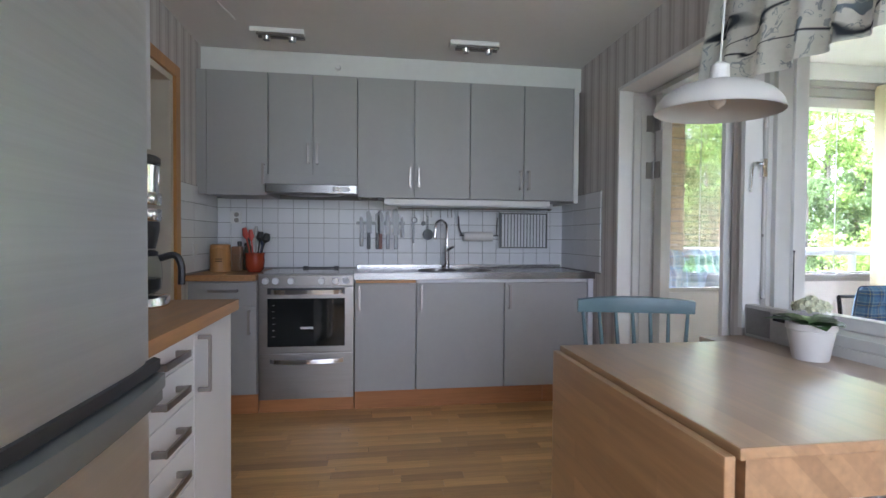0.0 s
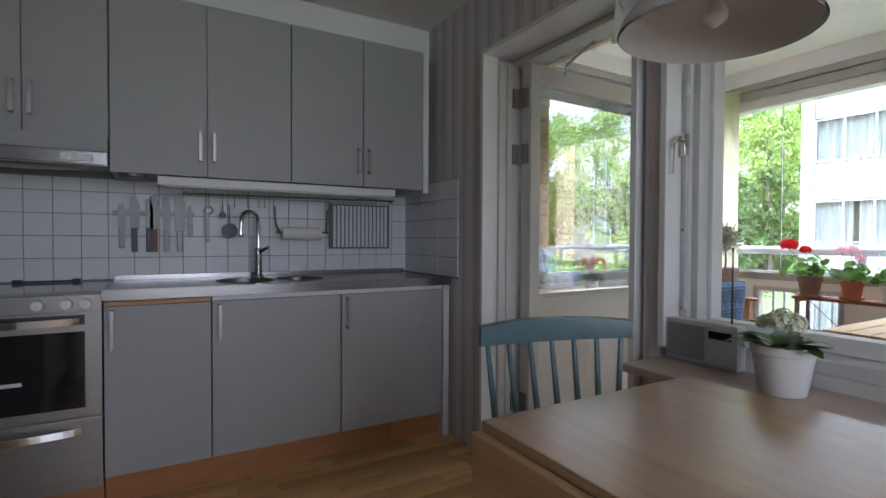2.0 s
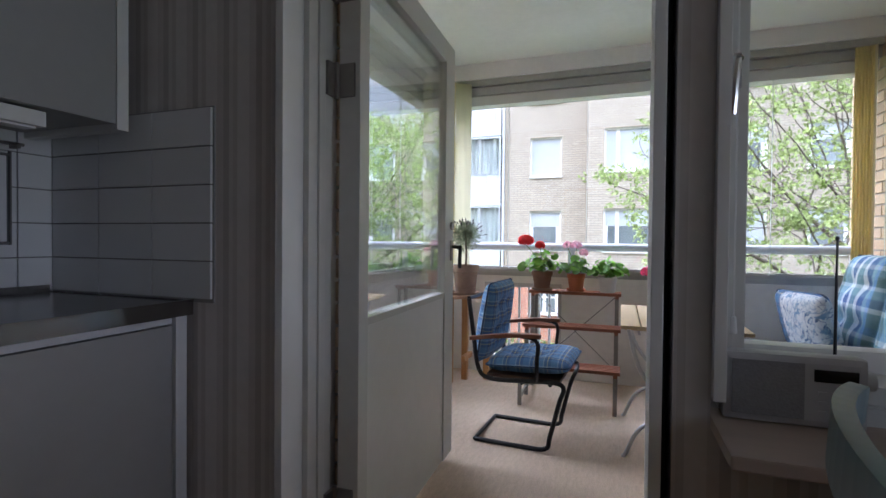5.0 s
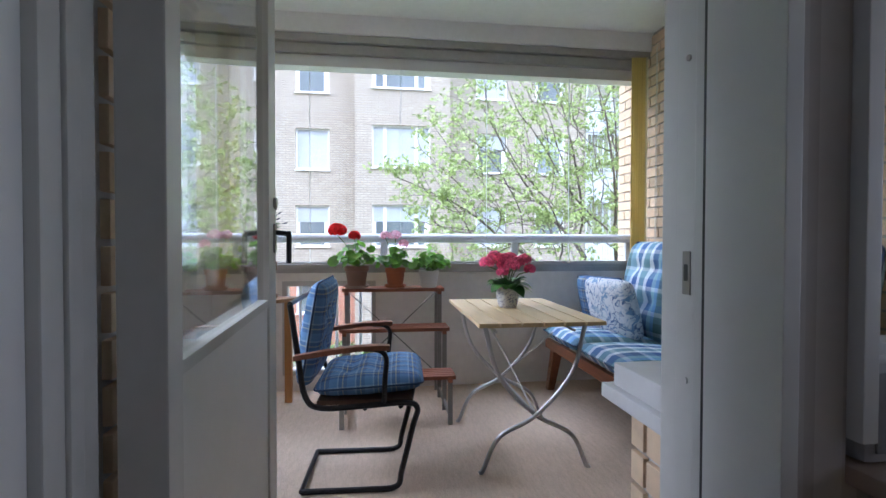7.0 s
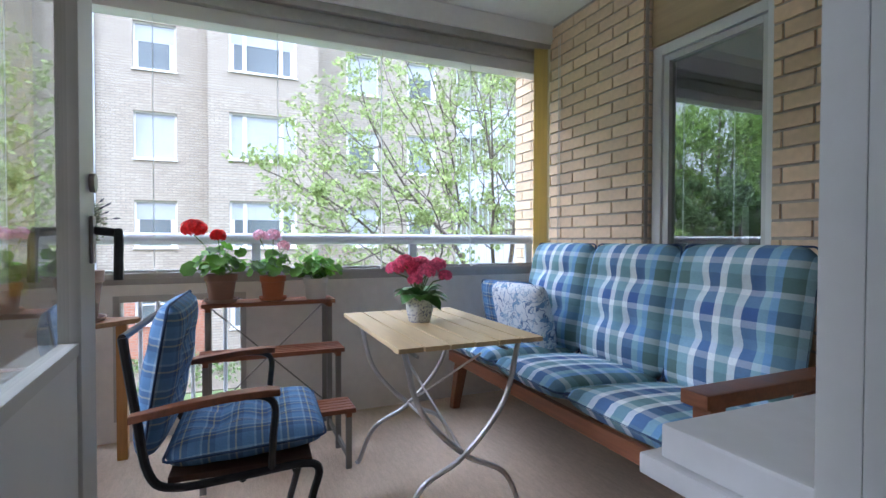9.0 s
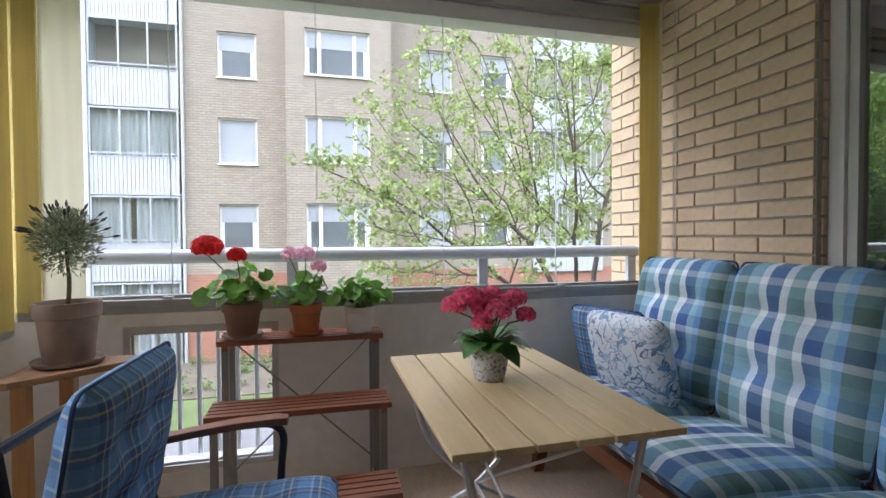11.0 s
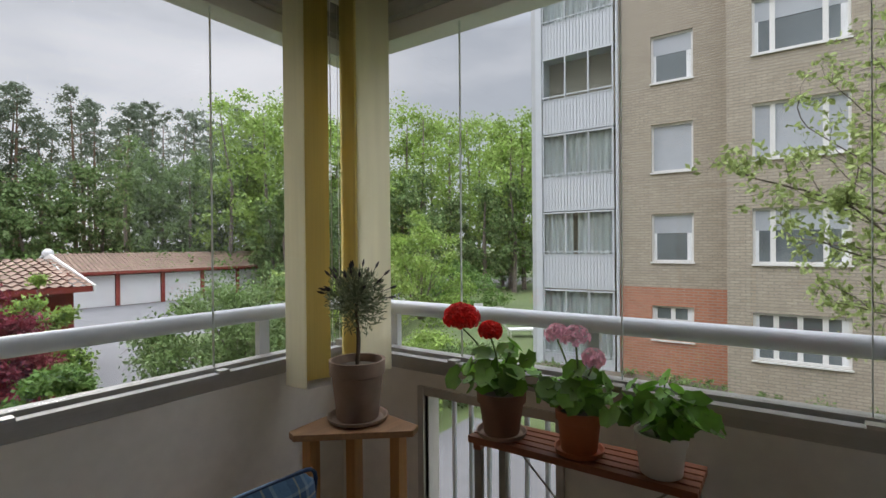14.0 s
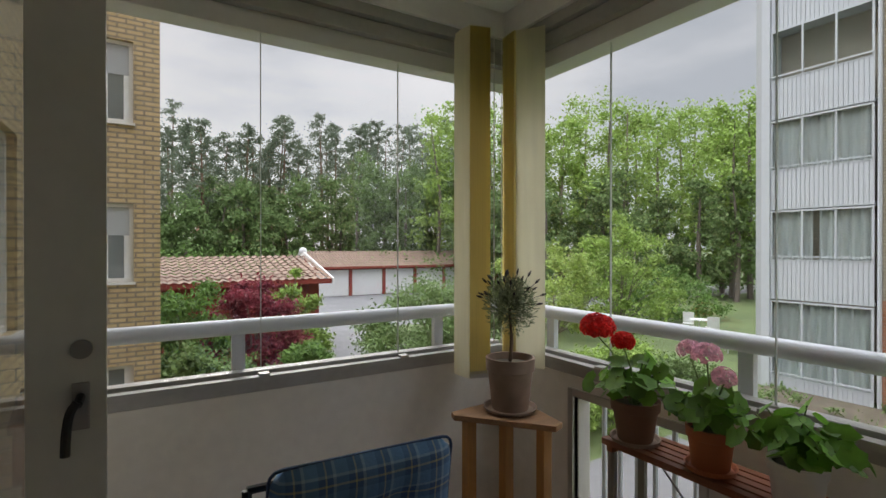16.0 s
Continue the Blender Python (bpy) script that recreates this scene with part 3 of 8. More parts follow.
tap = thing("kitchen_tap", "chrome swan-neck mixer tap behind the sink", "tap")
bm = bmesh.new()
lathe(bm, [(0.03, 0), (0.03, 0.008), (0.021, 0.012), (0.021, 0.13), (0.024, 0.15), (0.016, 0.165)], (1.045, 3.80, 0.906), 16)
part("body", bm, M["chrome"], tap, "", 0, True)
bm = bmesh.new()
tube(bm, arc([(1.045, 3.80, 1.06), (1.045, 3.80, 1.16), (1.035, 3.78, 1.245), (0.985, 3.72, 1.268), (0.945, 3.67, 1.24), (0.935, 3.66, 1.15)]), 0.0105, 10)
lathe(bm, [(0.011, 0), (0.014, 0.01), (0.012, 0.03)], (0.935, 3.66, 1.13), 12)
part("spout", bm, M["chrome"], tap, "", 0, True)
bm = bmesh.new()
tube(bm, [(1.05, 3.785, 1.05), (1.085, 3.72, 1.075)], [0.012, 0.008], 8)
part("lever", bm, M["chrome"], tap, "", 0, True)

# rail of hooks, tools, rack, paper roll
rl = thing("utensil_rail", "thin steel rail with hooks on the tiles", "rail")
bm = bmesh.new()
tube(bm, [(0.675, 3.875, 1.362), (1.905, 3.875, 1.372)], 0.005, 8)
part("bar", bm, M["steel"], rl, "", 0, True)
for x in (0.69, 1.89):
    part("bracket", boxes((x - 0.006, x + 0.006, 3.872, YB - 0.012, 1.36, 1.375)), M["steel"], rl)
for x in (0.80, 0.87, 0.93, 1.0, 1.06, 1.09, 1.14):
    bm = bmesh.new()
    tube(bm, arc([(x, 3.875, 1.372), (x, 3.868, 1.36), (x, 3.868, 1.315), (x, 3.86, 1.298), (x, 3.85, 1.308)], 4), 0.0022, 6)
    part("hook", bm, M["steel"], rl)
sc = thing("scissors", "steel kitchen scissors hanging from a hook", "scissors")
bm = bmesh.new()
tube(bm, [(0.80 + 0.02 * math.cos(a), 3.86, 1.275 + 0.02 * math.sin(a)) for a in [i * math.pi / 5 for i in range(10)]], 0.004, 6, closed=True)
part("handle", bm, M["tool_steel"], sc)
part("blades", boxes((0.785, 0.80, 3.857, 3.863, 1.10, 1.26)), M["tool_steel"], sc)
for x, r, z in ((0.905, 0.042, 1.165), (0.87, 0.018, 1.25)):
    t = thing("strainer", "small steel strainer hanging on the rail", "strainer")
    bm = bmesh.new()
    lathe(bm, [(0.004, -0.02), (r * 0.7, -0.012), (r, 0.0), (r, 0.004)], (0, 0, 0), 16)
    bmesh.ops.rotate(bm, verts=bm.verts, matrix=Matrix.Rotation(radians(90), 3, "X"))
    bmesh.ops.translate(bm, verts=bm.verts, vec=(x, 3.865, z))
    part("bowl", bm, M["rack_grey"], t, "", 0, True)
    bm = bmesh.new()
    tube(bm, [(x, 3.865, z + r), (x, 3.865, 1.31)], 0.003, 6)
    part("handle", bm, M["tool_steel"], t)
ph = thing("paper_towel_holder", "white kitchen paper roll on a steel holder", "paper roll")
bm = bmesh.new()
tube(bm, arc([(1.145, 3.86, 1.31), (1.15, 3.86, 1.22), (1.165, 3.85, 1.175), (1.165, 3.83, 1.16)], 4), 0.006, 8)
tube(bm, [(1.15, 3.83, 1.16), (1.455, 3.83, 1.16)], 0.006, 8)
tube(bm, [(1.44, 3.83, 1.16), (1.455, 3.86, 1.30)], 0.005, 8)
part("holder", bm, M["tool_steel"], ph, "", 0, True)
bm = bmesh.new()
tube(bm, [(1.18, 3.83, 1.152), (1.405, 3.83, 1.152)], 0.036, 20)
part("roll", bm, mat("kitchen_paper", (0.74, 0.73, 0.71), 0.9, 0.04, 60, 0.2), ph, "", 0, True)
dk = thing("dish_rack", "folded steel dish rack hanging on the tiled wall", "dish rack")
for z in (1.068, 1.335):
    bm = bmesh.new()
    tube(bm, [(1.475, 3.872, z), (1.868, 3.872, z)], 0.005, 6)
    part("rail", bm, M["tool_steel"], dk)
for x in (1.478, 1.866):
    bm = bmesh.new()
    tube(bm, [(x, 3.872, 1.062), (x, 3.872, 1.345)], 0.005, 6)
    part("side_bar", bm, M["tool_steel"], dk)
part("back_plate", boxes((1.483, 1.861, 3.8705, 3.874, 1.066, 1.336)), M["rack_grey"], dk)
for i in range(14):
    x = 1.503 + i * 0.0262
    part("slat", boxes((x - 0.0088, x + 0.0088, 3.863, 3.869, 1.072, 1.330)), M["white_cab"], dk)
kr = thing("knife_rack", "magnetic bar on the tiles", "knife rack")
part("bar", boxes((0.36, 0.73, 3.893, YB - 0.012, 1.238, 1.260)), M["tool_steel"], kr, "", 0.002)
blade = M["tool_steel"]
for x, w, zt, zb, hc, hl in ((0.40, 0.022, 1.30, 1.17, "steel", 0.10), (0.455, 0.03, 1.345, 1.17, "black", 0.12), (0.52, 0.026, 1.33, 1.17, "black", 0.12), (0.545, 0.034, 1.35, 1.165, "redwood", 0.115), (0.60, 0.026, 1.345, 1.16, "steel", 0.11), (0.66, 0.036, 1.365, 1.16, "steel", 0.11), (0.71, 0.018, 1.30, 1.20, "steel", 0.06)):
    w *= 1.35
    k = thing("kitchen_knife", "kitchen knife hanging point up on the magnetic bar", "knife", "knives on the bar")
    bm = bmesh.new()
    p = [(x - w / 2, zb), (x + w / 2, zb), (x + w / 2, zt - 0.05), (x + w * 0.1, zt), (x - w / 2, zt - 0.01)]
    a = [bm.verts.new((u, 3.888, v)) for u, v in p]
    b = [bm.verts.new((u, 3.892, v)) for u, v in p]
    bm.faces.new(a)
    bm.faces.new(b[::-1])
    for i in range(5):
        bm.faces.new((a[i], a[(i + 1) % 5], b[(i + 1) % 5], b[i]))
    part("blade", bm, blade, k)
    hm = {"steel": M["tool_steel"], "black": M["black"], "redwood": mat("knife_wood", (0.16, 0.05, 0.03), 0.5)}[hc]
    part("handle", boxes((x - 0.015, x + 0.012, 3.880, 3.897, zb - hl, zb + 0.004)), hm, k, "", 0.004)

so = thing("wall_socket", "white double wall socket on the tiles", "socket")
part("plate", boxes((-0.555, -0.475, 3.90, YB - 0.011, 1.235, 1.325)), M["white_paint"], so, "", 0.004)
for z in (1.26, 1.302):
    bm = bmesh.new()
    tube(bm, [(-0.512, 3.899, z), (-0.512, 3.904, z)], 0.017, 14)
    part("outlet", bm, M["handle"], so)
sw = thing("light_switch", "white switch on the tiled side wall", "switch")
part("plate", boxes((XL + 0.011, XL + 0.02, 3.40, 3.47, 1.02, 1.09)), M["white_paint"], sw, "", 0.002)

# jars beside the cooker
cn = thing("wooden_canister", "round wooden canister with a burnt oval mark", "canister")
bm = bmesh.new()
lathe(bm, [(0.062, 0), (0.066, 0.004), (0.066, 0.155), (0.063, 0.16)], (-0.545, 3.62, 0.90), 24)
part("body", bm, M["pine"], cn, "", 0, True)
bm = bmesh.new()
lathe(bm, [(0.064, 0), (0.064, 0.02), (0.05, 0.026)], (-0.545, 3.62, 1.061), 24)
part("lid", bm, M["pine"], cn, "", 0, True)
part("mark", boxes((-0.56, -0.515, 3.5525, 3.556, 0.97, 0.976), (-0.56, -0.515, 3.5525, 3.556, 0.985, 0.991)), M["oak_sub"], cn, "burnt lettering as plain bars")
cn2 = thing("wooden_box", "small brown wooden box with a jar behind", "box")
part("body", boxes((-0.485, -0.425, 3.66, 3.74, 0.90, 1.07)), mat("brown_wood", (0.20, 0.09, 0.04), 0.5), cn2, "", 0.004)
for x, y, h, c in ((-0.465, 3.80, 0.2, (0.06, 0.03, 0.02)), (-0.40, 3.78, 0.23, (0.10, 0.11, 0.08)), (-0.43, 3.84, 0.19, (0.3, 0.3, 0.28))):
    b = thing("spice_bottle", "glass bottle with a dark cap by the tiles", "bottle", "bottles by the cooker")
    bm = bmesh.new()
    lathe(bm, [(0.026, 0), (0.028, 0.005), (0.028, h * 0.65), (0.013, h * 0.8), (0.013, h * 0.9)], (x, y, 0.90), 14)
    part("glass_body", bm, mat("bottle_glass", c, 0.1), b, "", 0, True)
    bm = bmesh.new()
    lathe(bm, [(0.015, 0), (0.015, h * 0.12)], (x, y, 0.90 + h * 0.9), 12)
    part("cap", bm, M["black"], b)
gj = thing("glass_jug", "round clear glass jug beside the utensil crock", "jug")
bm = bmesh.new()
lathe(bm, [(0.03, 0), (0.055, 0.02), (0.06, 0.06), (0.045, 0.10), (0.048, 0.12)], (-0.415, 3.60, 0.90), 20, False)
part("bowl", bm, M["glass_green"], gj, "", 0, True)
cr = thing("utensil_crock", "red glazed crock full of cooking utensils", "crock")
bm = bmesh.new()
lathe(bm, [(0.04, 0), (0.055, 0.02), (0.062, 0.07), (0.06, 0.11), (0.064, 0.13), (0.056, 0.13), (0.05, 0.02)], (-0.305, 3.56, 0.90), 24)
part("pot", bm, mat("red_glaze", (0.30, 0.045, 0.02), 0.25, 0.25, 6, 0.03), cr, "", 0, True)
for dx, dy, L, c, r in ((-0.06, 0.0, 0.25, (0.42, 0.05, 0.03), 0.022), (-0.03, 0.02, 0.24, (0.55, 0.1, 0.08), 0.02), (0.03, 0.01, 0.23, (0.02, 0.02, 0.02), 0.028), (0.07, -0.01, 0.22, (0.02, 0.02, 0.02), 0.03), (0.0, 0.03, 0.26, (0.35, 0.35, 0.35), 0.015), (0.045, 0.03, 0.2, (0.03, 0.05, 0.12), 0.02)):
    bm = bmesh.new()
    a, b = Vector((-0.305 + dx * 0.2, 3.56 + dy * 0.3, 0.93)), Vector((-0.305 + dx, 3.56 + dy, 0.90 + L))
    tube(bm, [a, b], 0.005, 6)
    tube(bm, [b - (b - a) * 0.12, b, b + (b - a) * 0.22], [0.008, r, r * 0.6], 8)
    part("utensil", bm, mat("utensil_colour", c, 0.5), cr, "", 0, True)

# ---- west run: fridge, drawers, worktop, coffee maker ----
XF = -0.045
fr = thing("fridge_freezer", "tall stainless fridge-freezer with a bowed grey handle", "fridge")
part("body", boxes((-0.62, -0.03, 0.62, 1.205, 0.03, 1.86)), mat("fridge_side", (0.30, 0.31, 0.32), 0.5), fr, "", 0.004)


def fridge_door(name, z0, z1):
    bm = bmesh.new()
    n = 10
    pts = []
    for i in range(n + 1):
        y = 0.615 + 0.593 * i / n
        s = abs(2 * i / n - 1)
        pts.append((0.030 - 0.024 * s ** 6, y))
    fa = [[bm.verts.new((x, y, z)) for x, y in pts] for z in (z0, z1)]
    bk = [[bm.verts.new((-0.028, y, z)) for x, y in pts] for z in (z0, z1)]
    for i in range(n):
        bm.faces.new((fa[0][i], fa[0][i + 1], fa[1][i + 1], fa[1][i]))
        bm.faces.new((bk[0][i + 1], bk[0][i], bk[1][i], bk[1][i + 1]))
        for k in (0, 1):
            bm.faces.new((fa[k][i], bk[k][i], bk[k][i + 1], fa[k][i + 1]))
    for i in (0, n):
        bm.faces.new((fa[0][i], fa[1][i], bk[1][i], bk[0][i]))
    return part(name, bm, M["fridge_steel"], fr, "brushed stainless door", 0, True)


ud = fridge_door("upper_door", 0.868, 1.855)
ld = fridge_door("lower_door", 0.05, 0.795)
for z0, z1, m, dx, dz in ((0.855, 0.885, "black", 0.012, 0.0), (0.818, 0.854, "fridge_grip", 0.036, 0.0), (0.790, 0.817, "fridge_grip", 0.022, 0.0)):
    if m not in M:
        M[m] = mat("grey_grip", (0.22, 0.24, 0.24), 0.35, 0.05, 30, 0.0, metal=0.6)
    bm = bmesh.new()
    n = 12
    rows = []
    for i in range(n + 1):
        y = 0.62 + 0.585 * i / n
        s = 2 * i / n - 1
        o = dx * (1 - 0.6 * s * s)
        zz = 0.05 * (1 - s * s) * 0.0
        rows.append([bm.verts.new(p) for p in ((0.018, y, z0 + zz), (0.026 + o, y, z0 + zz + 0.004), (0.026 + o, y, z1 + zz - 0.004), (0.018, y, z1 + zz))])
    for a, b in zip(rows, rows[1:]):
        for k in range(4):
            bm.faces.new((a[k], a[(k + 1) % 4], b[(k + 1) % 4], b[k]))
    bm.faces.new(rows[0])
    bm.faces.new(rows[-1][::-1])
    part("grip" if m != "black" else "grip_recess", bm, M[m], ud if m == "black" else ld, "", 0, True)

du = thing("drawer_unit", "white drawer unit with four drawers", "drawer unit")
part("body", boxes((XL + 0.002, XF - 0.02, 1.212, 1.628, 0.132, 0.862)), M["white_cab"], du)
for i, (z0, z1) in enumerate(((0.782, 0.858), (0.668, 0.779), (0.555, 0.665), (0.43, 0.552), (0.14, 0.427))):
    d = part("drawer", boxes((XF - 0.019, XF, 1.214, 1.626, z0, z1)), M["white_cab"], du, "", 0.0015)
    bar_handle(d, XF, 1.42, (z0 + z1) / 2 + 0.005, 0.15, "h", 0.03, 1, 0)
wc = thing("base_cabinet", "narrow white base cabinet at the worktop end", "base cabinet", "base cabinets")
part("body", boxes((XL + 0.002, XF - 0.02, 1.630, 2.012, 0.0, 0.862)), M["white_cab"], wc)
d = part("door", boxes((XF - 0.019, XF, 1.630, 2.012, 0.14, 0.855)), M["white_cab"], wc, "", 0.0015)
bar_handle(d, XF, 1.665, 0.755, 0.16, "z", 0.03, 1, 0)
tagged(part("oak_worktop", boxes((XL + 0.002, -0.02, 1.212, 2.03, 0.866, 0.905)), M["worktop_wood"], None, "", 0.003), "oiled oak worktop with a rounded front edge", "worktop")
uw = thing("wall_cabinet", "white wall cabinet over the coffee maker", "wall cabinet")
part("body", boxes((XL + 0.002, -0.345, 1.212, 2.03, 1.46, 2.25)), M["white_cab"], uw)
part("door", boxes((-0.344, -0.325, 1.212, 2.03, 1.455, 2.25)), M["white_cab"], uw, "", 0.0015)

cm = thing("coffee_maker", "steel filter coffee maker with black jug handle", "coffee maker")
K = (-0.295, 1.86)
bm = bmesh.new()
lathe(bm, [(0.085, 0), (0.092, 0.006), (0.09, 0.03), (0.075, 0.036)], (K[0], K[1], 0.905), 24)
part("base", bm, M["chrome"], cm, "brushed metal base", 0, True)
part("column", boxes((K[0] - 0.10, K[0] - 0.055, K[1] - 0.06, K[1] + 0.06, 0.93, 1.30)), M["steel"], cm, "", 0.012)
bm = bmesh.new()
lathe(bm, [(0.04, 0), (0.062, 0.02), (0.066, 0.07), (0.06, 0.12), (0.05, 0.13)], (K[0] + 0.005, K[1], 0.943), 24, False)
part("jug", bm, M["glass_green"], cm, "", 0, True)
bm = bmesh.new()
lathe(bm, [(0.04, 0.0), (0.058, 0.015), (0.06, 0.05)], (K[0] + 0.005, K[1], 0.948), 20)
part("coffee", bm, M["black"], cm, "", 0, True)
bm = bmesh.new()
tube(bm, arc([(K[0] + 0.06, K[1] + 0.01, 1.065), (K[0] + 0.105, K[1] + 0.02, 1.075), (K[0] + 0.125, K[1] + 0.022, 1.04), (K[0] + 0.125, K[1] + 0.022, 0.975)], 4), [0.012] * 13, 8)
lathe(bm, [(0.052, 0), (0.052, 0.014), (0.04, 0.02)], (K[0] + 0.005, K[1], 1.073), 20)
part("jug_handle", bm, M["black"], cm, "black plastic handle and lid", 0, True)
bm = bmesh.new()
lathe(bm, [(0.05, 0), (0.062, 0.06), (0.062, 0.09)], (K[0] + 0.0, K[1], 1.098), 20)
part("filter_holder", bm, M["black"], cm, "", 0, True)
for z in (1.19, 1.243):
    bm = bmesh.new()
    lathe(bm, [(0.066, 0), (0.068, 0.003), (0.068, 0.036), (0.066, 0.04)], (K[0], K[1], z), 24)
    part("band", bm, M["chrome"], cm, "polished metal band", 0, True)
bm = bmesh.new()
lathe(bm, [(0.060, 0), (0.064, 0.09), (0.06, 0.095)], (K[0], K[1], 1.284), 24)
part("water_tank", bm, M["chrome"], cm, "", 0, True)
bm = bmesh.new()
lathe(bm, [(0.066, 0), (0.066, 0.02), (0.055, 0.028)], (K[0], K[1], 1.38), 24)
part("lid", bm, M["black"], cm, "", 0, True)

# doorway in the west wall: pine casing and pale jamb
setting("door_1", boxes((XL, XL + 0.018, DW1, DW1 + 0.065, 0.0, DWZ + 0.065), (XL, XL + 0.018, DW0 - 0.065, DW0, 0.0, DWZ + 0.065), (XL, XL + 0.018, DW0, DW1, DWZ, DWZ + 0.065)), M["pine"], "varnished pine casing round the hall doorway", "doorway", 0.002)
setting("trim_jamb_west", boxes((XL - 0.13, XL, DW1 - 0.035, DW1, 0.0, DWZ - 0.035), (XL - 0.13, XL, DW0, DW0 + 0.035, 0, DWZ - 0.035), (XL - 0.13, XL, DW0, DW1, DWZ - 0.035, DWZ)), mat("cream_jamb", (0.58, 0.54, 0.46), 0.5), "cream painted door jamb", "trim", 0.002)
setting("door_2", boxes((XL - 0.19, XL - 0.15, DW0 + 0.04, DW1 - 0.3, 0.0, DWZ - 0.04)), wood("brown_door", (0.14, 0.085, 0.05), 0.5, 0.2, 6, 2), "brown wooden hall door", "door")

# ---- ceiling lights ----
for cx, cy in ((-0.10, 3.25), (1.13, 3.25)):
    t = thing("ceiling_spot_light", "white ceiling light bar with two small spots", "ceiling light", "ceiling lights")
    part("plate", boxes((cx - 0.16, cx + 0.16, cy - 0.035, cy + 0.05, ZC - 0.03, ZC - 0.001)), M["white_paint"], t, "", 0.004)
    for dy in (-0.028, 0.028):
        part("bar", boxes((cx - 0.12, cx + 0.16, cy + dy - 0.008, cy + dy + 0.008, ZC - 0.045, ZC - 0.031)), M["steel"], t)
    for dx in (-0.06, 0.09):
        bm = bmesh.new()
        lathe(bm, [(0.022, 0), (0.026, 0.02), (0.012, 0.032)], (cx + dx, cy - 0.028, ZC - 0.078), 14)
        part("spot", bm, M["chrome"], t, "small chrome spot", 0, True)
cb = thing("ceiling_cable", "thin white cable along the ceiling", "cable")
bm = bmesh.new()
tube(bm, arc([(-0.32, 3.12, ZC - 0.006), (-0.36, 2.7, ZC - 0.006), (-0.34, 1.0, ZC - 0.006)], 6), 0.005, 6)
part("cable", bm, M["white_paint"], cb)
se = thing("smoke_alarm", "small round white sensor on the soffit", "sensor")
bm = bmesh.new()
tube(bm, [(0.24, 3.585, 2.315), (0.24, 3.5995, 2.315)], [0.014, 0.02], 16)
part("body", bm, M["white_paint"], se, "", 0, True)

# ---- window wall ----
WB = 0.83
win = tagged(thing("window_1", "large white-painted kitchen window facing the balcony", "window"), kind="structure")
part("window_frame", boxes((2.081, 2.26, 1.900, 1.949, 0.776, 2.06), (2.081, 2.26, 0.751, 0.80, 0.776, 2.06), (2.081, 2.26, 0.80, 1.900, 2.02, 2.06), (2.081, 2.26, 0.80, 1.900, 0.776, 0.812)), M["frame_paint"], win, "", 0.003)
part("sash", boxes((2.19, 2.25, 1.884, 1.899, 0.813, 2.019), (2.19, 2.25, 0.801, 0.83, 0.813, 2.019), (2.19, 2.25, 0.83, 1.884, 1.99, 2.019), (2.19, 2.25, 0.83, 1.884, 0.813, 0.86)), M["white_paint"], win, "", 0.003)
glass_pane("pane", boxes((2.224, 2.230, 0.829, 1.885, 0.859, 1.991)), win)
part("inner_bead", boxes((2.10, 2.12, 1.876, 1.899, 0.815, 2.018)), M["frame_paint"], win, "", 0.003)
h = part("window_handle", boxes((2.058, 2.081, 1.898, 1.916, 1.40, 1.475)), M["chrome"], win, "chrome espagnolette handle", 0.004)
bm = bmesh.new()
tube(bm, arc([(2.06, 1.907, 1.455), (2.035, 1.907, 1.455), (2.022, 1.915, 1.44), (2.02, 1.922, 1.34)], 4), [0.008] * 13, 8)
part("lever", bm, M["chrome"], h, "", 0, True)
for z in (0.9, 1.16, 1.75):
    bm = bmesh.new()
    tube(bm, [(2.078, 1.918, z), (2.082, 1.918, z)], 0.006, 8)
    part("screw", bm, M["handle"], win)
pc = thing("blind_pull_cord", "thin white pull cord hanging on the window frame", "cord")
bm = bmesh.new()
tube(bm, [(2.074, 1.902, 1.70), (2.072, 1.902, 1.40), (2.074, 1.902, 0.93)], 0.0018, 5)
part("cord", bm, M["white_paint"], pc)
for z in (1.60, 0.90):
    bm = bmesh.new()
    lathe(bm, [(0.006, 0), (0.007, 0.004), (0.004, 0.035)], (2.072, 1.902, z), 10)
    part("toggle", bm, M["white_paint"], pc, "", 0, True)
sill = tagged(part("window_sill", boxes((1.822, 2.08, 0.4, 1.95, 0.715, 0.740)), mat("laminate_sill", (0.42, 0.33, 0.27), 0.4, 0.12, 8, 0.02, stretch=(3, 0.5, 1)), None, "", 0.004), "pinkish wooden window sill shelf", "window sill", "", "structure")
part("sill_upstand", boxes((2.062, 2.08, 0.76, 1.925, 0.7405, 0.7755)), M["frame_paint"], sill)
rad = thing("radiator", "white panel radiator under the window sill", "radiator")
part("panel", boxes((1.93, 1.99, 0.5, 1.75, 0.15, 0.66)), M["white_paint"], rad, "", 0.008)
for i in range(24):
    y = 0.55 + i * 0.05
    part("rib", boxes((1.924, 1.9295, y, y + 0.022, 0.18, 0.63)), M["white_paint"], rad, "", 0.002)

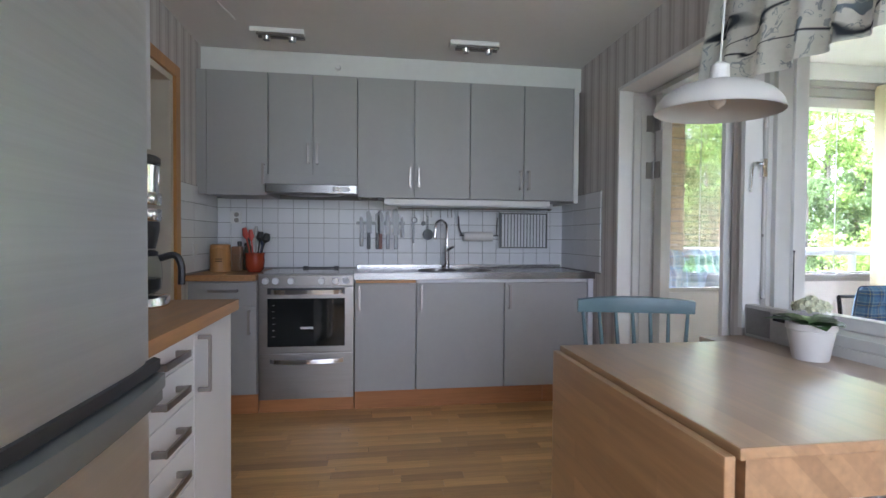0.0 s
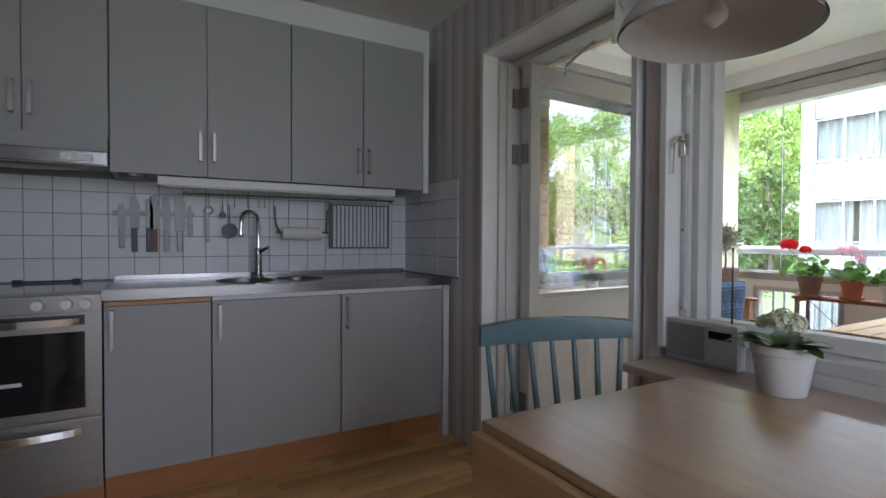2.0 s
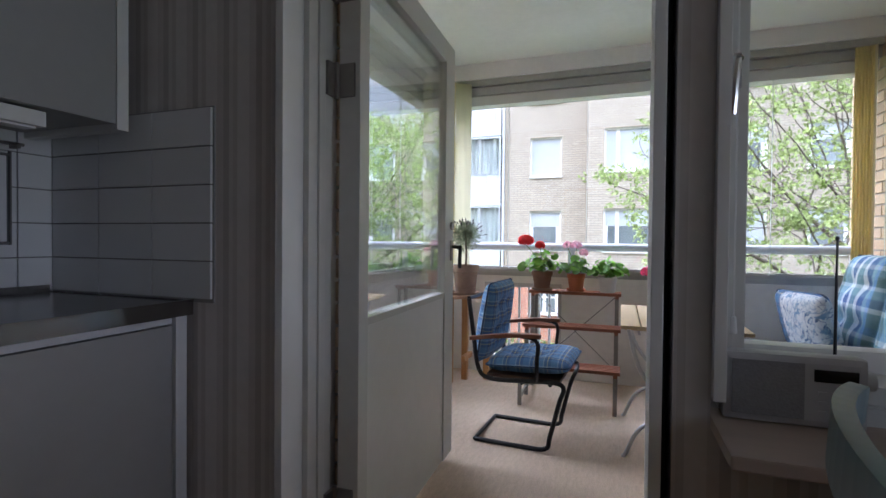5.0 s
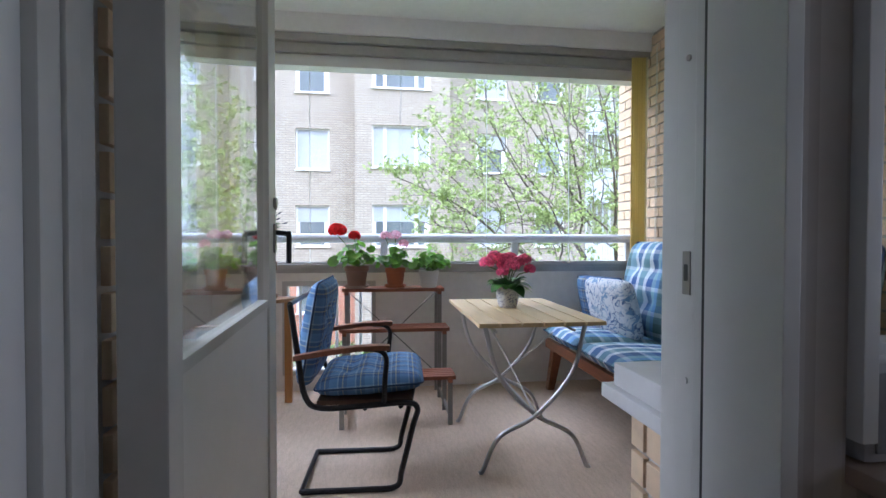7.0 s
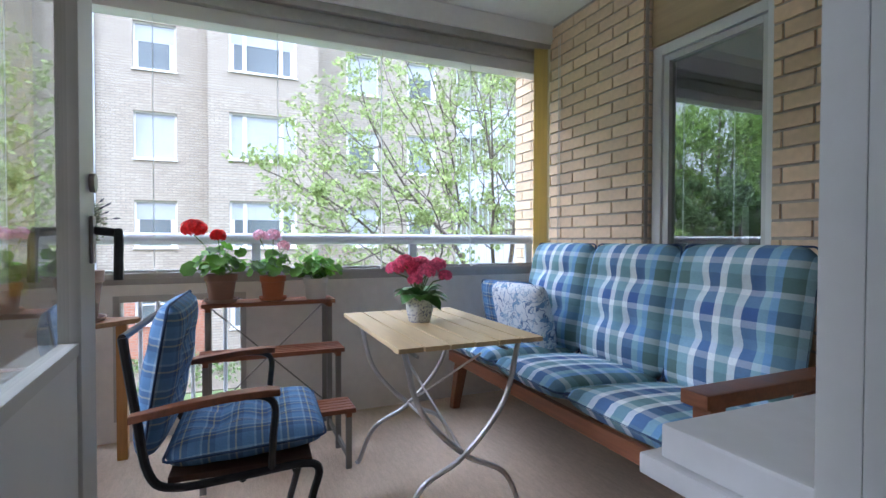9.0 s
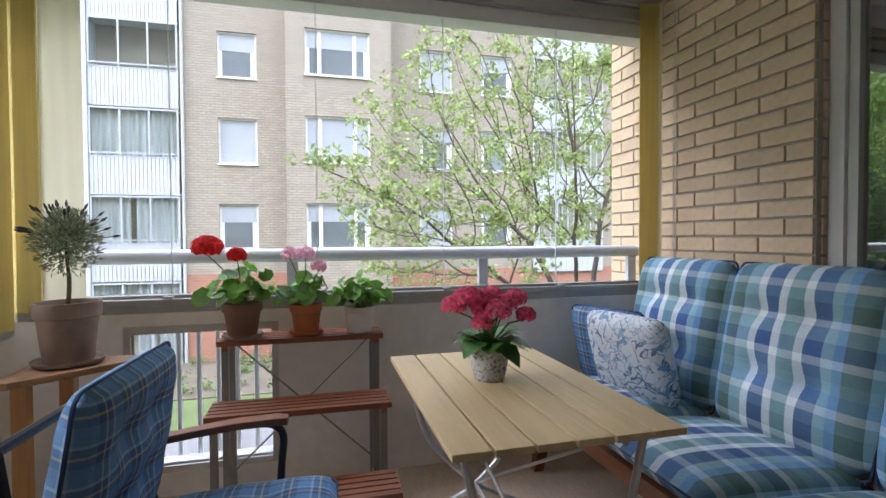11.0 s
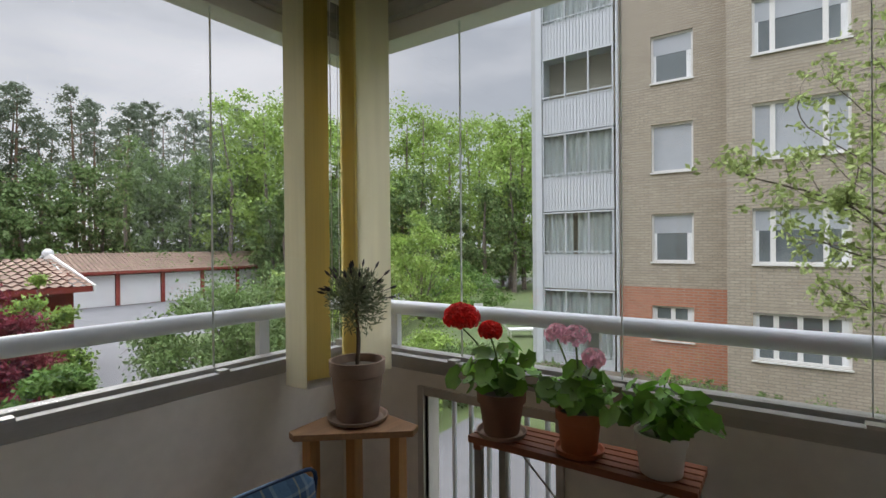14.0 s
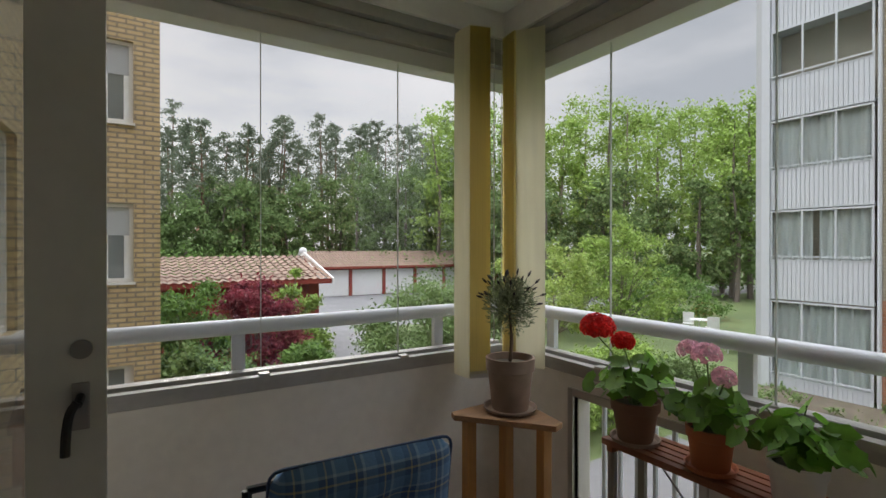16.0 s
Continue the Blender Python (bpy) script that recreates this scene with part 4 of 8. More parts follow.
# balcony door frame and open leaf
df = tagged(thing("door_frame", "white painted balcony door frame with steel hinges", "door frame"), kind="structure")
part("jamb", boxes((2.091, 2.134, 2.958, 2.999, 0.03, 2.03), (2.135, 2.165, 2.952, 2.999, 0.03, 2.03), (2.166, 2.205, 2.956, 2.999, 0.03, 2.03)), M["frame_paint"], df, "", 0.003)
rj = part("jamb", boxes((2.247, 2.292, 2.0205, 2.045, 0.03, 2.03), (2.181, 2.2455, 2.021, 2.047, 0.03, 2.03), (2.243, 2.25, 2.0215, 2.042, 0.03, 2.03)), M["frame_paint"], df, "", 0.002)
part("stop", boxes((2.155, 2.1805, 2.021, 2.060, 0.03, 2.03)), M["frame_paint"], rj, "", 0.003)
# black strip put in for the shade between jamb and lining
part("gap_shade", boxes((2.148, 2.1545, 2.021, 2.0635, 0.03, 2.03)), M["black"], rj, "black strip standing in for the shaded gap")
sk = part("strike_plate", boxes((2.205, 2.225, 2.0473, 2.0495, 0.945, 1.018)), M["handle"], rj, "steel strike plate", 0.0009)
part("strike_slot", boxes((2.210, 2.220, 2.0496, 2.0502, 0.968, 0.996)), M["black"], sk)
for z, zr in ((1.34, "handle"), (0.80, "frame_paint")):
    bm = bmesh.new()
    tube(bm, [(2.214, 2.0472, z), (2.214, 2.0505, z)], 0.0055, 10)
    part("screw", bm, M[zr], rj)
part("head", boxes((2.191, 2.29, 2.041, 2.999, 2.031, 2.061)), M["frame_paint"], df, "", 0.003)
part("threshold", boxes((XR - 0.02, 2.32, 2.041, 2.999, -0.005, 0.028)), mat("threshold_wood", (0.20, 0.16, 0.13), 0.5, 0.15, 12, 0.05), df, "", 0.004)
door = tagged(thing("door_3", "open white glazed balcony door", "door"), kind="structure")
dm = pose(2.222, 2.905, 0, 0, 0, 2.6)
door.matrix_basis = dm
DL, DT = 1.025, 2.035
part("stile", boxes((0.0, 0.065, -0.035, 0.035, 0.03, DT)), M["frame_paint"], door, "", 0.003)
ls = part("stile", boxes((DL - 0.138, DL, -0.035, 0.035, 0.03, DT)), M["frame_paint"], door, "", 0.003)
part("rail", boxes((0.0655, DL - 0.1385, -0.035, 0.035, DT - 0.1, DT)), M["frame_paint"], door, "", 0.003)
part("panel", boxes((0.0655, DL - 0.1385, -0.028, 0.030, 0.03, 0.815)), M["white_paint"], door, "", 0.003)
part("bead", boxes((0.0655, DL - 0.1385, -0.032, 0.034, 0.816, 0.84)), M["frame_paint"], door, "", 0.002)
glass_pane("pane", boxes((0.064, DL - 0.137, -0.016, -0.010, 0.835, DT - 0.095)), door, M["door_glass"])
part("blind_box", boxes((0.072, DL - 0.15, 0.0, 0.02, DT - 0.15, DT - 0.105)), mat("venetian_blind", (0.25, 0.27, 0.28), 0.5), door, "raised venetian blind between the panes")
bm = bmesh.new()
tube(bm, [(DL - 0.045, -0.036, 1.16), (DL - 0.045, -0.046, 1.16)], 0.02, 16)
part("lock_rosette", bm, M["handle"], ls, "", 0, True)
hp = part("handle_plate", boxes((DL - 0.062, DL - 0.03, -0.043, -0.0355, 0.99, 1.09)), M["handle"], ls, "", 0.004)
bm = bmesh.new()
tube(bm, [(DL - 0.046, -0.04, 1.06), (DL - 0.05, -0.085, 1.055)], 0.009, 8)
tube(bm, arc([(DL - 0.05, -0.085, 1.06), (DL - 0.062, -0.088, 1.04), (DL - 0.068, -0.088, 1.0), (DL - 0.07, -0.088, 0.955)], 3), 0.009, 8)
part("lever", bm, M["black"], hp, "black lever handle", 0, True)
bm = bmesh.new()
tube(bm, arc([(DL - 0.045, 0.036, 1.06), (DL - 0.045, 0.10, 1.06), (DL - 0.06, 0.105, 1.06), (DL - 0.16, 0.105, 1.055)], 3), 0.0065, 8)
part("outer_lever", bm, M["chrome"], ls, "", 0, True)
for z in (1.86, 1.57, 0.27):
    bm = boxes((2.169, 2.207, 2.946, 2.9555, z - 0.05, z + 0.05), (2.213, 2.2215, 2.885, 2.936, z - 0.05, z + 0.05))
    tube(bm, [(2.211, 2.944, z - 0.055), (2.211, 2.944, z + 0.055)], 0.008, 8)
    part("hinge", bm, M["handle"], df, "steel hinge")
bm = bmesh.new()
tube(bm, [(2.29, 2.52, 2.028), (2.40, 2.80, 2.028), (2.47, 2.885, 2.012)], 0.007, 8)
part("stay_arm", bm, M["alu"], df, "metal door stay")

# ---- kitchen: loose things ----
tb_ = thing("drop_leaf_table", "birch drop-leaf kitchen table with one leaf hanging", "table")
part("tabletop", boxes((1.10, 1.73, 0.845, 1.660, 0.761, 0.783)), M["table_wood"], tb_, "worn varnished birch top", 0.004)
part("leaf", boxes((1.074, 1.096, 0.85, 1.655, 0.22, 0.768)), M["table_wood"], tb_, "hanging leaf of glued birch staves", 0.006)
part("apron", boxes((1.14, 1.69, 0.88, 0.905, 0.66, 0.7605)), M["table_wood"], tb_, "", 0.002)
part("apron", boxes((1.14, 1.69, 1.60, 1.625, 0.66, 0.7605)), M["table_wood"], tb_, "", 0.002)
part("side_rail", boxes((1.14, 1.165, 0.906, 1.599, 0.66, 0.7605)), M["table_wood"], tb_)
for x in (1.135, 1.655):
    for y in (0.875, 1.585):
        part("leg", boxes((x, x + 0.045, y, y + 0.045, 0.0, 0.66)), M["table_wood"], tb_, "", 0.003)
for y in (1.05, 1.45):
    part("leaf_hinge", boxes((1.0965, 1.0995, y - 0.03, y + 0.03, 0.745, 0.762)), M["handle"], tb_)

ch = thing("spindle_back_chair", "blue-green painted spindle-back kitchen chair at the table", "chair", "", pose(1.497, 1.886, 0, 0, 0, -13.7))
CP = mat("blue_green_paint", (0.085, 0.14, 0.155), 0.35, 0.1, 20, 0.02)
bm = bmesh.new()
n = 14
rows = []
for i in range(n + 1):
    u = 2 * i / n - 1
    x = 0.222 * u
    y = 0.035 * (u * u) * -1.0 + 0.03
    top, bot = 0.910 - 0.010 * u * u, 0.848 + 0.004 * u * u
    rows.append([bm.verts.new(p) for p in ((x, y - 0.012, bot), (x, y - 0.016, top), (x, y + 0.006, top + 0.004), (x, y + 0.010, bot))])
for a, b in zip(rows, rows[1:]):
    for k in range(4):
        bm.faces.new((a[k], a[(k + 1) % 4], b[(k + 1) % 4], b[k]))
bm.faces.new(rows[0])
bm.faces.new(rows[-1][::-1])
part("crest_rail", bm, CP, ch, "", 0.003, True)
for i in range(7):
    u = (i - 3) / 3
    bm = bmesh.new()
    tube(bm, [(0.16 * u, -0.055, 0.43), (0.18 * u, -0.02, 0.64), (0.20 * u, 0.03 - 0.033 * u * u, 0.86)], [0.0085, 0.0095, 0.0065], 8)
    part("spindle", bm, CP, ch, "", 0, True)
bm = bmesh.new()
lathe(bm, [(0.19, 0), (0.215, 0.008), (0.22, 0.024), (0.2, 0.034)], (0, -0.22, 0.40), 28)
part("seat", bm, CP, ch, "", 0, True)
for sx in (-1, 1):
    for sy in (-1, 1):
        bm = bmesh.new()
        tube(bm, [(sx * 0.20, -0.22 + sy * 0.20, 0.0), (sx * 0.13, -0.22 + sy * 0.13, 0.405)], [0.011, 0.017], 8)
        part("leg", bm, CP, ch, "", 0, True)
for sy in (-1, 1):
    bm = bmesh.new()
    tube(bm, [(-0.172, -0.22 + sy * 0.172, 0.16), (0.172, -0.22 + sy * 0.172, 0.16)], 0.009, 8)
    part("stretcher", bm, CP, ch, "", 0, True)

LEAF = mat("houseplant_leaf", (0.045, 0.115, 0.025), 0.4, 0.25, 25, 0.15, island=0.3)
LEAF_L = mat("geranium_leaf", (0.15, 0.34, 0.04), 0.5, 0.3, 30, 0.2, island=0.5)
LEAF_D = mat("hydrangea_leaf", (0.075, 0.20, 0.045), 0.4, 0.25, 25, 0.2, island=0.3)


def translucent(m, f):
    """Lets a share f of the light through a thin petal, leaf or cloth."""
    n, l = m.node_tree.nodes, m.node_tree.links
    tr, mx = n.new("ShaderNodeBsdfTranslucent"), n.new("ShaderNodeMixShader")
    mx.inputs[0].default_value = f
    l.new([x for x in n if x.type == "HUE_SAT"][0].outputs["Color"], tr.inputs["Color"])
    l.new(n["Principled BSDF"].outputs[0], mx.inputs[1])
    l.new(tr.outputs[0], mx.inputs[2])
    l.new(mx.outputs[0], n["Material Output"].inputs["Surface"])
    return m


translucent(LEAF_L, 0.35)
translucent(LEAF_D, 0.1)


def leaf_disc(bm, c, nrm, r, lobes, rnd, cup=0.2):
    """A round scalloped leaf with a slightly cupped blade."""
    nrm = Vector(nrm).normalized()
    u = nrm.orthogonal().normalized()
    u.rotate(Matrix.Rotation(rnd.random() * 6.28, 3, nrm))
    v = nrm.cross(u)
    mid = bm.verts.new(Vector(c) - nrm * (cup * r * 0.5))
    n = lobes * 2
    rg = []
    for i in range(n):
        a = 2 * math.pi * i / n
        rr = r * (1.0 if i % 2 else 0.86) * (0.55 if i == 0 else 1) * (1 + 0.08 * (rnd.random() - 0.5))
        rg.append(bm.verts.new(Vector(c) + u * (rr * math.cos(a)) + v * (rr * math.sin(a)) + nrm * (cup * r * (0.3 + 0.35 * math.sin(2 * a + rnd.random())))))
    for i in range(n):
        bm.faces.new((mid, rg[i], rg[(i + 1) % n]))


def leaf_blade(bm, base, tip, width, droop=0.15):
    """A pointed oval leaf folded along its rib."""
    a, b = Vector(base), Vector(tip)
    d = b - a
    side = d.cross(Vector((0, 0, 1)))
    side = side.normalized() if side.length > 1e-4 else Vector((1, 0, 0))
    L = d.length
    prev = None
    for i, w in enumerate((0.12, 0.75, 1.0, 0.7, 0.02)):
        t = i / 4
        p = a + d * t + Vector((0, 0, -droop * L * t * t))
        q = [bm.verts.new(p - side * (w * width / 2) + Vector((0, 0, 0.12 * width * w))), bm.verts.new(p), bm.verts.new(p + side * (w * width / 2) + Vector((0, 0, 0.12 * width * w)))]
        if prev:
            bm.faces.new((prev[0], prev[1], q[1], q[0]))
            bm.faces.new((prev[1], prev[2], q[2], q[1]))
        prev = q


def flower_head(bm, c, r, petal, n, rnd, squash=0.8):
    """A ball of small four- and five-petalled flowers."""
    c = Vector(c)
    for i in range(n):
        z = 1 - 2 * (i + 0.5) / n
        if z < -0.55:
            continue
        a = i * 2.399963
        s = math.sqrt(1 - z * z)
        d = Vector((s * math.cos(a), s * math.sin(a), z))
        p = c + Vector((d.x * r, d.y * r, d.z * r * squash)) * (0.86 + 0.2 * rnd.random())
        u = d.orthogonal().normalized()
        u.rotate(Matrix.Rotation(rnd.random() * 6.28, 3, d))
        v = d.cross(u)
        for k in range(5):
            t0 = 2 * math.pi * k / 5
            e = u * math.cos(t0) + v * math.sin(t0)
            f = d.cross(e)
            w = petal * (0.85 + 0.3 * rnd.random())
            bm.faces.new([bm.verts.new(q) for q in (p, p + e * w * 0.6 + f * w * 0.42 + d * w * 0.25, p + e * w + d * w * 0.12, p + e * w * 0.6 - f * w * 0.42 + d * w * 0.25)])


def pot(name_at, r_top, r_bot, h, material, parent, rim=True, saucer=None, part_label=""):
    x, y, z = name_at
    bm = bmesh.new()
    z0 = z
    if saucer:
        s = bmesh.new()
        lathe(s, [(r_bot * 1.15, 0), (r_bot * 1.45, 0.006), (r_bot * 1.55, 0.02), (r_bot * 1.45, 0.02), (r_bot * 1.3, 0.008)], (x, y, z), 24)
        part("saucer", s, saucer, parent, "", 0, True)
        z0 = z + 0.009
    prof = [(r_bot, 0), (r_bot + 0.004, 0.004)]
    if rim:
        prof += [(r_bot + (r_top - r_bot) * 0.72, h * 0.74), (r_top, h * 0.76), (r_top * 1.02, h)]
    else:
        prof += [(r_top, h - 0.003), (r_top, h)]
    prof += [(r_top * 0.92, h), (r_top * 0.88, h * 0.86)]
    lathe(bm, prof, (x, y, z0), 28)
    part("pot", bm, material, parent, part_label, 0, True)
    s = bmesh.new()
    lathe(s, [(r_top * 0.5, h * 0.84), (r_top * 0.885, h * 0.865), (r_top * 0.3, h * 0.9)], (x, y, z0), 16)
    part("soil", s, M["soil"], parent, "", 0, True)
    return z0 + h


TERRA = mat("weathered_terracotta", (0.31, 0.225, 0.175), 0.9, 0.4, 9, 0.12)
TERRA_D = mat("brown_terracotta", (0.22, 0.12, 0.08), 0.7, 0.2, 10, 0.08)
TERRA_O = mat("orange_terracotta", (0.42, 0.13, 0.05), 0.6, 0.12, 10, 0.05)
POT_W = mat("white_ceramic", (0.68, 0.67, 0.64), 0.3, 0.05, 10, 0.02)
STEM = mat("green_stem", (0.12, 0.20, 0.05), 0.6)

kp = thing("potted_kalanchoe", "white flowering plant in a white pot on the sill", "potted plant")
rnd = random.Random(11)
PX, PY = 1.935, 1.54
bm = bmesh.new()
lathe(bm, [(0.052, 0), (0.055, 0.004), (0.072, 0.105), (0.076, 0.108), (0.076, 0.13), (0.07, 0.13), (0.066, 0.11)], (PX, PY, 0.762), 28)
part("pot", bm, POT_W, kp, "white pot with a fluted rim", 0, True)
bm = bmesh.new()
for i in range(16):
    a = i * 2.4
    r = 0.09 + 0.06 * rnd.random()
    leaf_blade(bm, (PX + 0.02 * math.cos(a), PY + 0.02 * math.sin(a), 0.885), (PX + r * math.cos(a), PY + r * math.sin(a), 0.905 + 0.03 * rnd.random()), 0.065, 0.2)
part("leaves", bm, LEAF, kp, "", 0, True)
bm = bmesh.new()
for i in range(9):
    a, r = i * 2.4, 0.045 * math.sqrt(i / 9)
    flower_head(bm, (PX + r * math.cos(a), PY + r * math.sin(a), 0.965 - r * 0.5), 0.024, 0.011, 26, rnd)
kp.matrix_basis = Matrix.Translation((PX, PY, 0.741)) @ Matrix.Scale(0.95, 4) @ Matrix.Translation((-PX, -PY, -0.762))
part("flower_head", bm, mat("cream_petal", (0.62, 0.64, 0.46), 0.6, 0.1, 30, 0.05, island=0.15), kp)

ra = thing("table_radio", "silver-grey portable radio with a display on the sill", "radio")
SILV = mat("silver_plastic", (0.50, 0.50, 0.51), 0.4, 0.04, 40, 0.02)
part("cabinet", boxes((2.012, 2.060, 1.695, 1.930, 0.741, 0.876)), SILV, ra, "", 0.014)
part("speaker_grille", boxes((2.0085, 2.0119, 1.795, 1.915, 0.756, 0.862)), mat("speaker_grille", (0.27, 0.27, 0.28), 0.6, 0.1, 200, 0.2), ra, "fine grey speaker mesh", 0.001)
part("display", boxes((2.0085, 2.0119, 1.712, 1.780, 0.829, 0.852)), M["dark_glass"], ra, "dark display")
for i in range(3):
    for j in range(3):
        part("button", boxes((2.0095, 2.0119, 1.718 + j * 0.021, 1.731 + j * 0.021, 0.768 + i * 0.018, 0.775 + i * 0.018)), SILV, ra, "", 0.001)
bm = bmesh.new()
tube(bm, [(2.036, 1.680, 0.832), (2.036, 1.695, 0.832)], 0.017, 18)
part("knob", bm, M["white_cab"], ra, "", 0, True)
bm = bmesh.new()
tube(bm, [(2.052, 1.735, 0.872), (2.052, 1.735, 0.98), (2.052, 1.735, 1.095)], [0.003, 0.0026, 0.002], 6)
lathe(bm, [(0.003, 0), (0.004, 0.004), (0.003, 0.008)], (2.052, 1.735, 1.094), 8)
part("aerial", bm, M["black"], ra)

pe = thing("pendant_lamp", "white metal dome pendant lamp over the table", "pendant lamp")
bm = bmesh.new()
prof = [(0.208, 0.0), (0.200, 0.035), (0.176, 0.072), (0.132, 0.105), (0.075, 0.126), (0.034, 0.134)]
lathe(bm, prof + [(r - 0.004, z - 0.004) for r, z in prof[::-1]], (0, 0, 0), 40, False)
s = part("shade", bm, mat("white_enamel", (0.56, 0.56, 0.55), 0.35, 0.03, 8, 0.01), pe, "", 0, True)
bm = bmesh.new()
lathe(bm, [(0.034, 0.13), (0.03, 0.20), (0.012, 0.215)], (0, 0, 0), 20)
part("cap", bm, M["white_paint"], pe, "", 0, True)
bm = bmesh.new()
lathe(bm, [(0.004, 0.012), (0.024, 0.03), (0.028, 0.05), (0.014, 0.095), (0.013, 0.12)], (0, 0, 0), 18)
part("bulb", bm, mat("bulb_glass", (0.75, 0.75, 0.72), 0.15, 0.02, 5, 0.0), pe, "clear unlit bulb", 0, True)
bm = bmesh.new()
tube(bm, [(0, 0, 0.21), (0, 0, (ZC - 1.536) / 0.70)], 0.004, 6)
part("cord", bm, M["white_paint"], pe)
pe.matrix_basis = pose(1.526, 1.481, 1.535, 2.5, 1.5, 0) @ Matrix.Diagonal((0.87, 0.87, 0.70, 1))

# valance with a blue-black flower print
def print_fabric(name, ground, inks, scale):
    m = mat(name, ground, 0.85, 0.05, 60, 0.08)
    n, l = m.node_tree.nodes, m.node_tree.links
    hsv = [x for x in n if x.type == "HUE_SAT"][0]
    tc = n.new("ShaderNodeTexCoord")
    prev = None
    for i, (ink, sc, lo, hi, stretch) in enumerate(inks):
        mp = n.new("ShaderNodeMapping")
        mp.inputs["Scale"].default_value = stretch
        mp.inputs["Location"].default_value = (i * 3.1, i * 1.7, i * 2.3)
        l.new(tc.outputs["Object"], mp.inputs["Vector"])
        nz = n.new("ShaderNodeTexNoise")
        nz.inputs["Scale"].default_value, nz.inputs["Detail"].default_value, nz.inputs["Distortion"].default_value = sc * scale, 2.0, 1.2
        l.new(mp.outputs["Vector"], nz.inputs["Vector"])
        rp = n.new("ShaderNodeValToRGB")
        e = rp.color_ramp.elements
        e[0].position, e[0].color = lo - 0.012, (0, 0, 0, 1)
        e[1].position, e[1].color = lo, (1, 1, 1, 1)
        for p, c in ((hi, 1), (hi + 0.012, 0)):
            q = e.new(p)
            q.color = (c, c, c, 1)
        l.new(nz.outputs["Fac"], rp.inputs["Fac"])
        mx = n.new("ShaderNodeMix")
        mx.data_type = "RGBA"
        l.new(rp.outputs["Color"], mx.inputs["Factor"])
        if prev is None:
            mx.inputs["A"].default_value = (*ground, 1)
        else:
            l.new(prev, mx.inputs["A"])
        mx.inputs["B"].default_value = (*ink, 1)
        prev = mx.outputs["Result"]
    l.new(prev, hsv.inputs["Color"])
    return m


va = thing("window_valance", "white cotton valance with dark blue flower print", "curtain")
bm = bmesh.new()
ny, nz_ = 90, 10
grid = []
for i in range(ny + 1):
    y = 2.0 - 1.5 * i / ny
    bot = 1.752 - 0.012 * math.sin(i / ny * 9 + 0.4) - 0.085 * i / ny
    col = []
    for k in range(nz_ + 1):
        f = k / nz_
        z = 2.22 + (bot - 2.22) * f
        x = 1.90 - 0.028 * (0.35 + 0.65 * f) * math.sin(y * 42 + 0.8 * math.sin(y * 9)) - 0.05 * f
        col.append(bm.verts.new((x, y, z)))
    grid.append(col)
for a, b in zip(grid, grid[1:]):
    for k in range(nz_):
        bm.faces.new((a[k], b[k], b[k + 1], a[k + 1]))
bmesh.ops.solidify(bm, geom=bm.faces[:], thickness=0.002)
VAL = print_fabric("flower_print", (0.80, 0.80, 0.77), [((0.30, 0.35, 0.40), 3.4, 0.655, 0.9, (1, 1, 1)), ((0.44, 0.48, 0.51), 12, 0.60, 0.63, (1, 1, 1)), ((0.05, 0.06, 0.08), 1.1, 0.4965, 0.5035, (1, 0.55, 1.8))], 1.6)
translucent(VAL, 0.4)
part("fabric", bm, VAL, va, "", 0, True)
bm = bmesh.new()
tube(bm, [(1.90, 0.4, 2.225), (1.90, 2.03, 2.225)], 0.008, 8)
part("rod", bm, M["white_paint"], va)
for y in (0.55, 1.97):
    part("bracket", boxes((1.90, XR - 0.0005, y - 0.008, y + 0.008, 2.22, 2.235)), M["white_paint"], va)

# ---- balcony: glazing, rail, screens ----
gl = tagged(thing("balcony_glazing", "frameless sliding balcony glazing in grey aluminium tracks", "glazing"), kind="structure")
part("bottom_track", boxes((XG + 0.0, XG + 0.10, YBR, YN + 0.1, 0.801, 0.835), (XG - 0.012, XG + 0.03, YBR, YN, 0.836, 0.862), (XG + 0.045, XG + 0.10, YBR, YN + 0.1, 0.836, 0.875)), M["track"], gl, "", 0.003)
part("bottom_track", boxes((XO, XG - 0.0005, YN, YN + 0.10, 0.801, 0.835), (XO, XG - 0.013, YN - 0.012, YN + 0.03, 0.836, 0.862), (XO, XG - 0.001, YN + 0.045, YN + 0.10, 0.836, 0.875)), M["track"], gl, "", 0.003)
part("top_track", boxes((XG - 0.03, XG + 0.11, YBR, YN + 0.1, 2.40, 2.45), (XG + 0.0, XG + 0.1, YBR, YN + 0.1, 2.33, 2.395)), M["track"], gl, "", 0.003)
part("top_track", boxes((XO, XG - 0.031, YN - 0.03, YN + 0.11, 2.40, 2.45), (XO, XG - 0.001, YN, YN + 0.1, 2.33, 2.395)), M["track"], gl, "", 0.003)
part("fascia", boxes((XG + 0.04, XG + 0.16, YBR, YN + 0.16, 2.25, 2.329), (XO, XG + 0.039, YN + 0.04, YN + 0.16, 2.25, 2.329)), M["white_paint"], gl, "", 0.003)
part("head_beam", boxes((XG - 0.05, XG + 0.3, YBR - 0.3, YN + 0.3, 2.451, ZBC), (XO, XG - 0.051, YN - 0.05, YN + 0.3, 2.451, ZBC)), M["balc_ceiling"], gl)
ys = [0.53, 1.12, 1.756, 2.39, 3.03, 3.60, 3.70]
for a, b in zip(ys, ys[1:]):
    glass_pane("pane", boxes((XG + 0.055, XG + 0.063, a + 0.0015, b - 0.0015, 0.876, 2.329)), gl)
xs = [2.43, 3.105, 3.73, 4.355, 4.99]
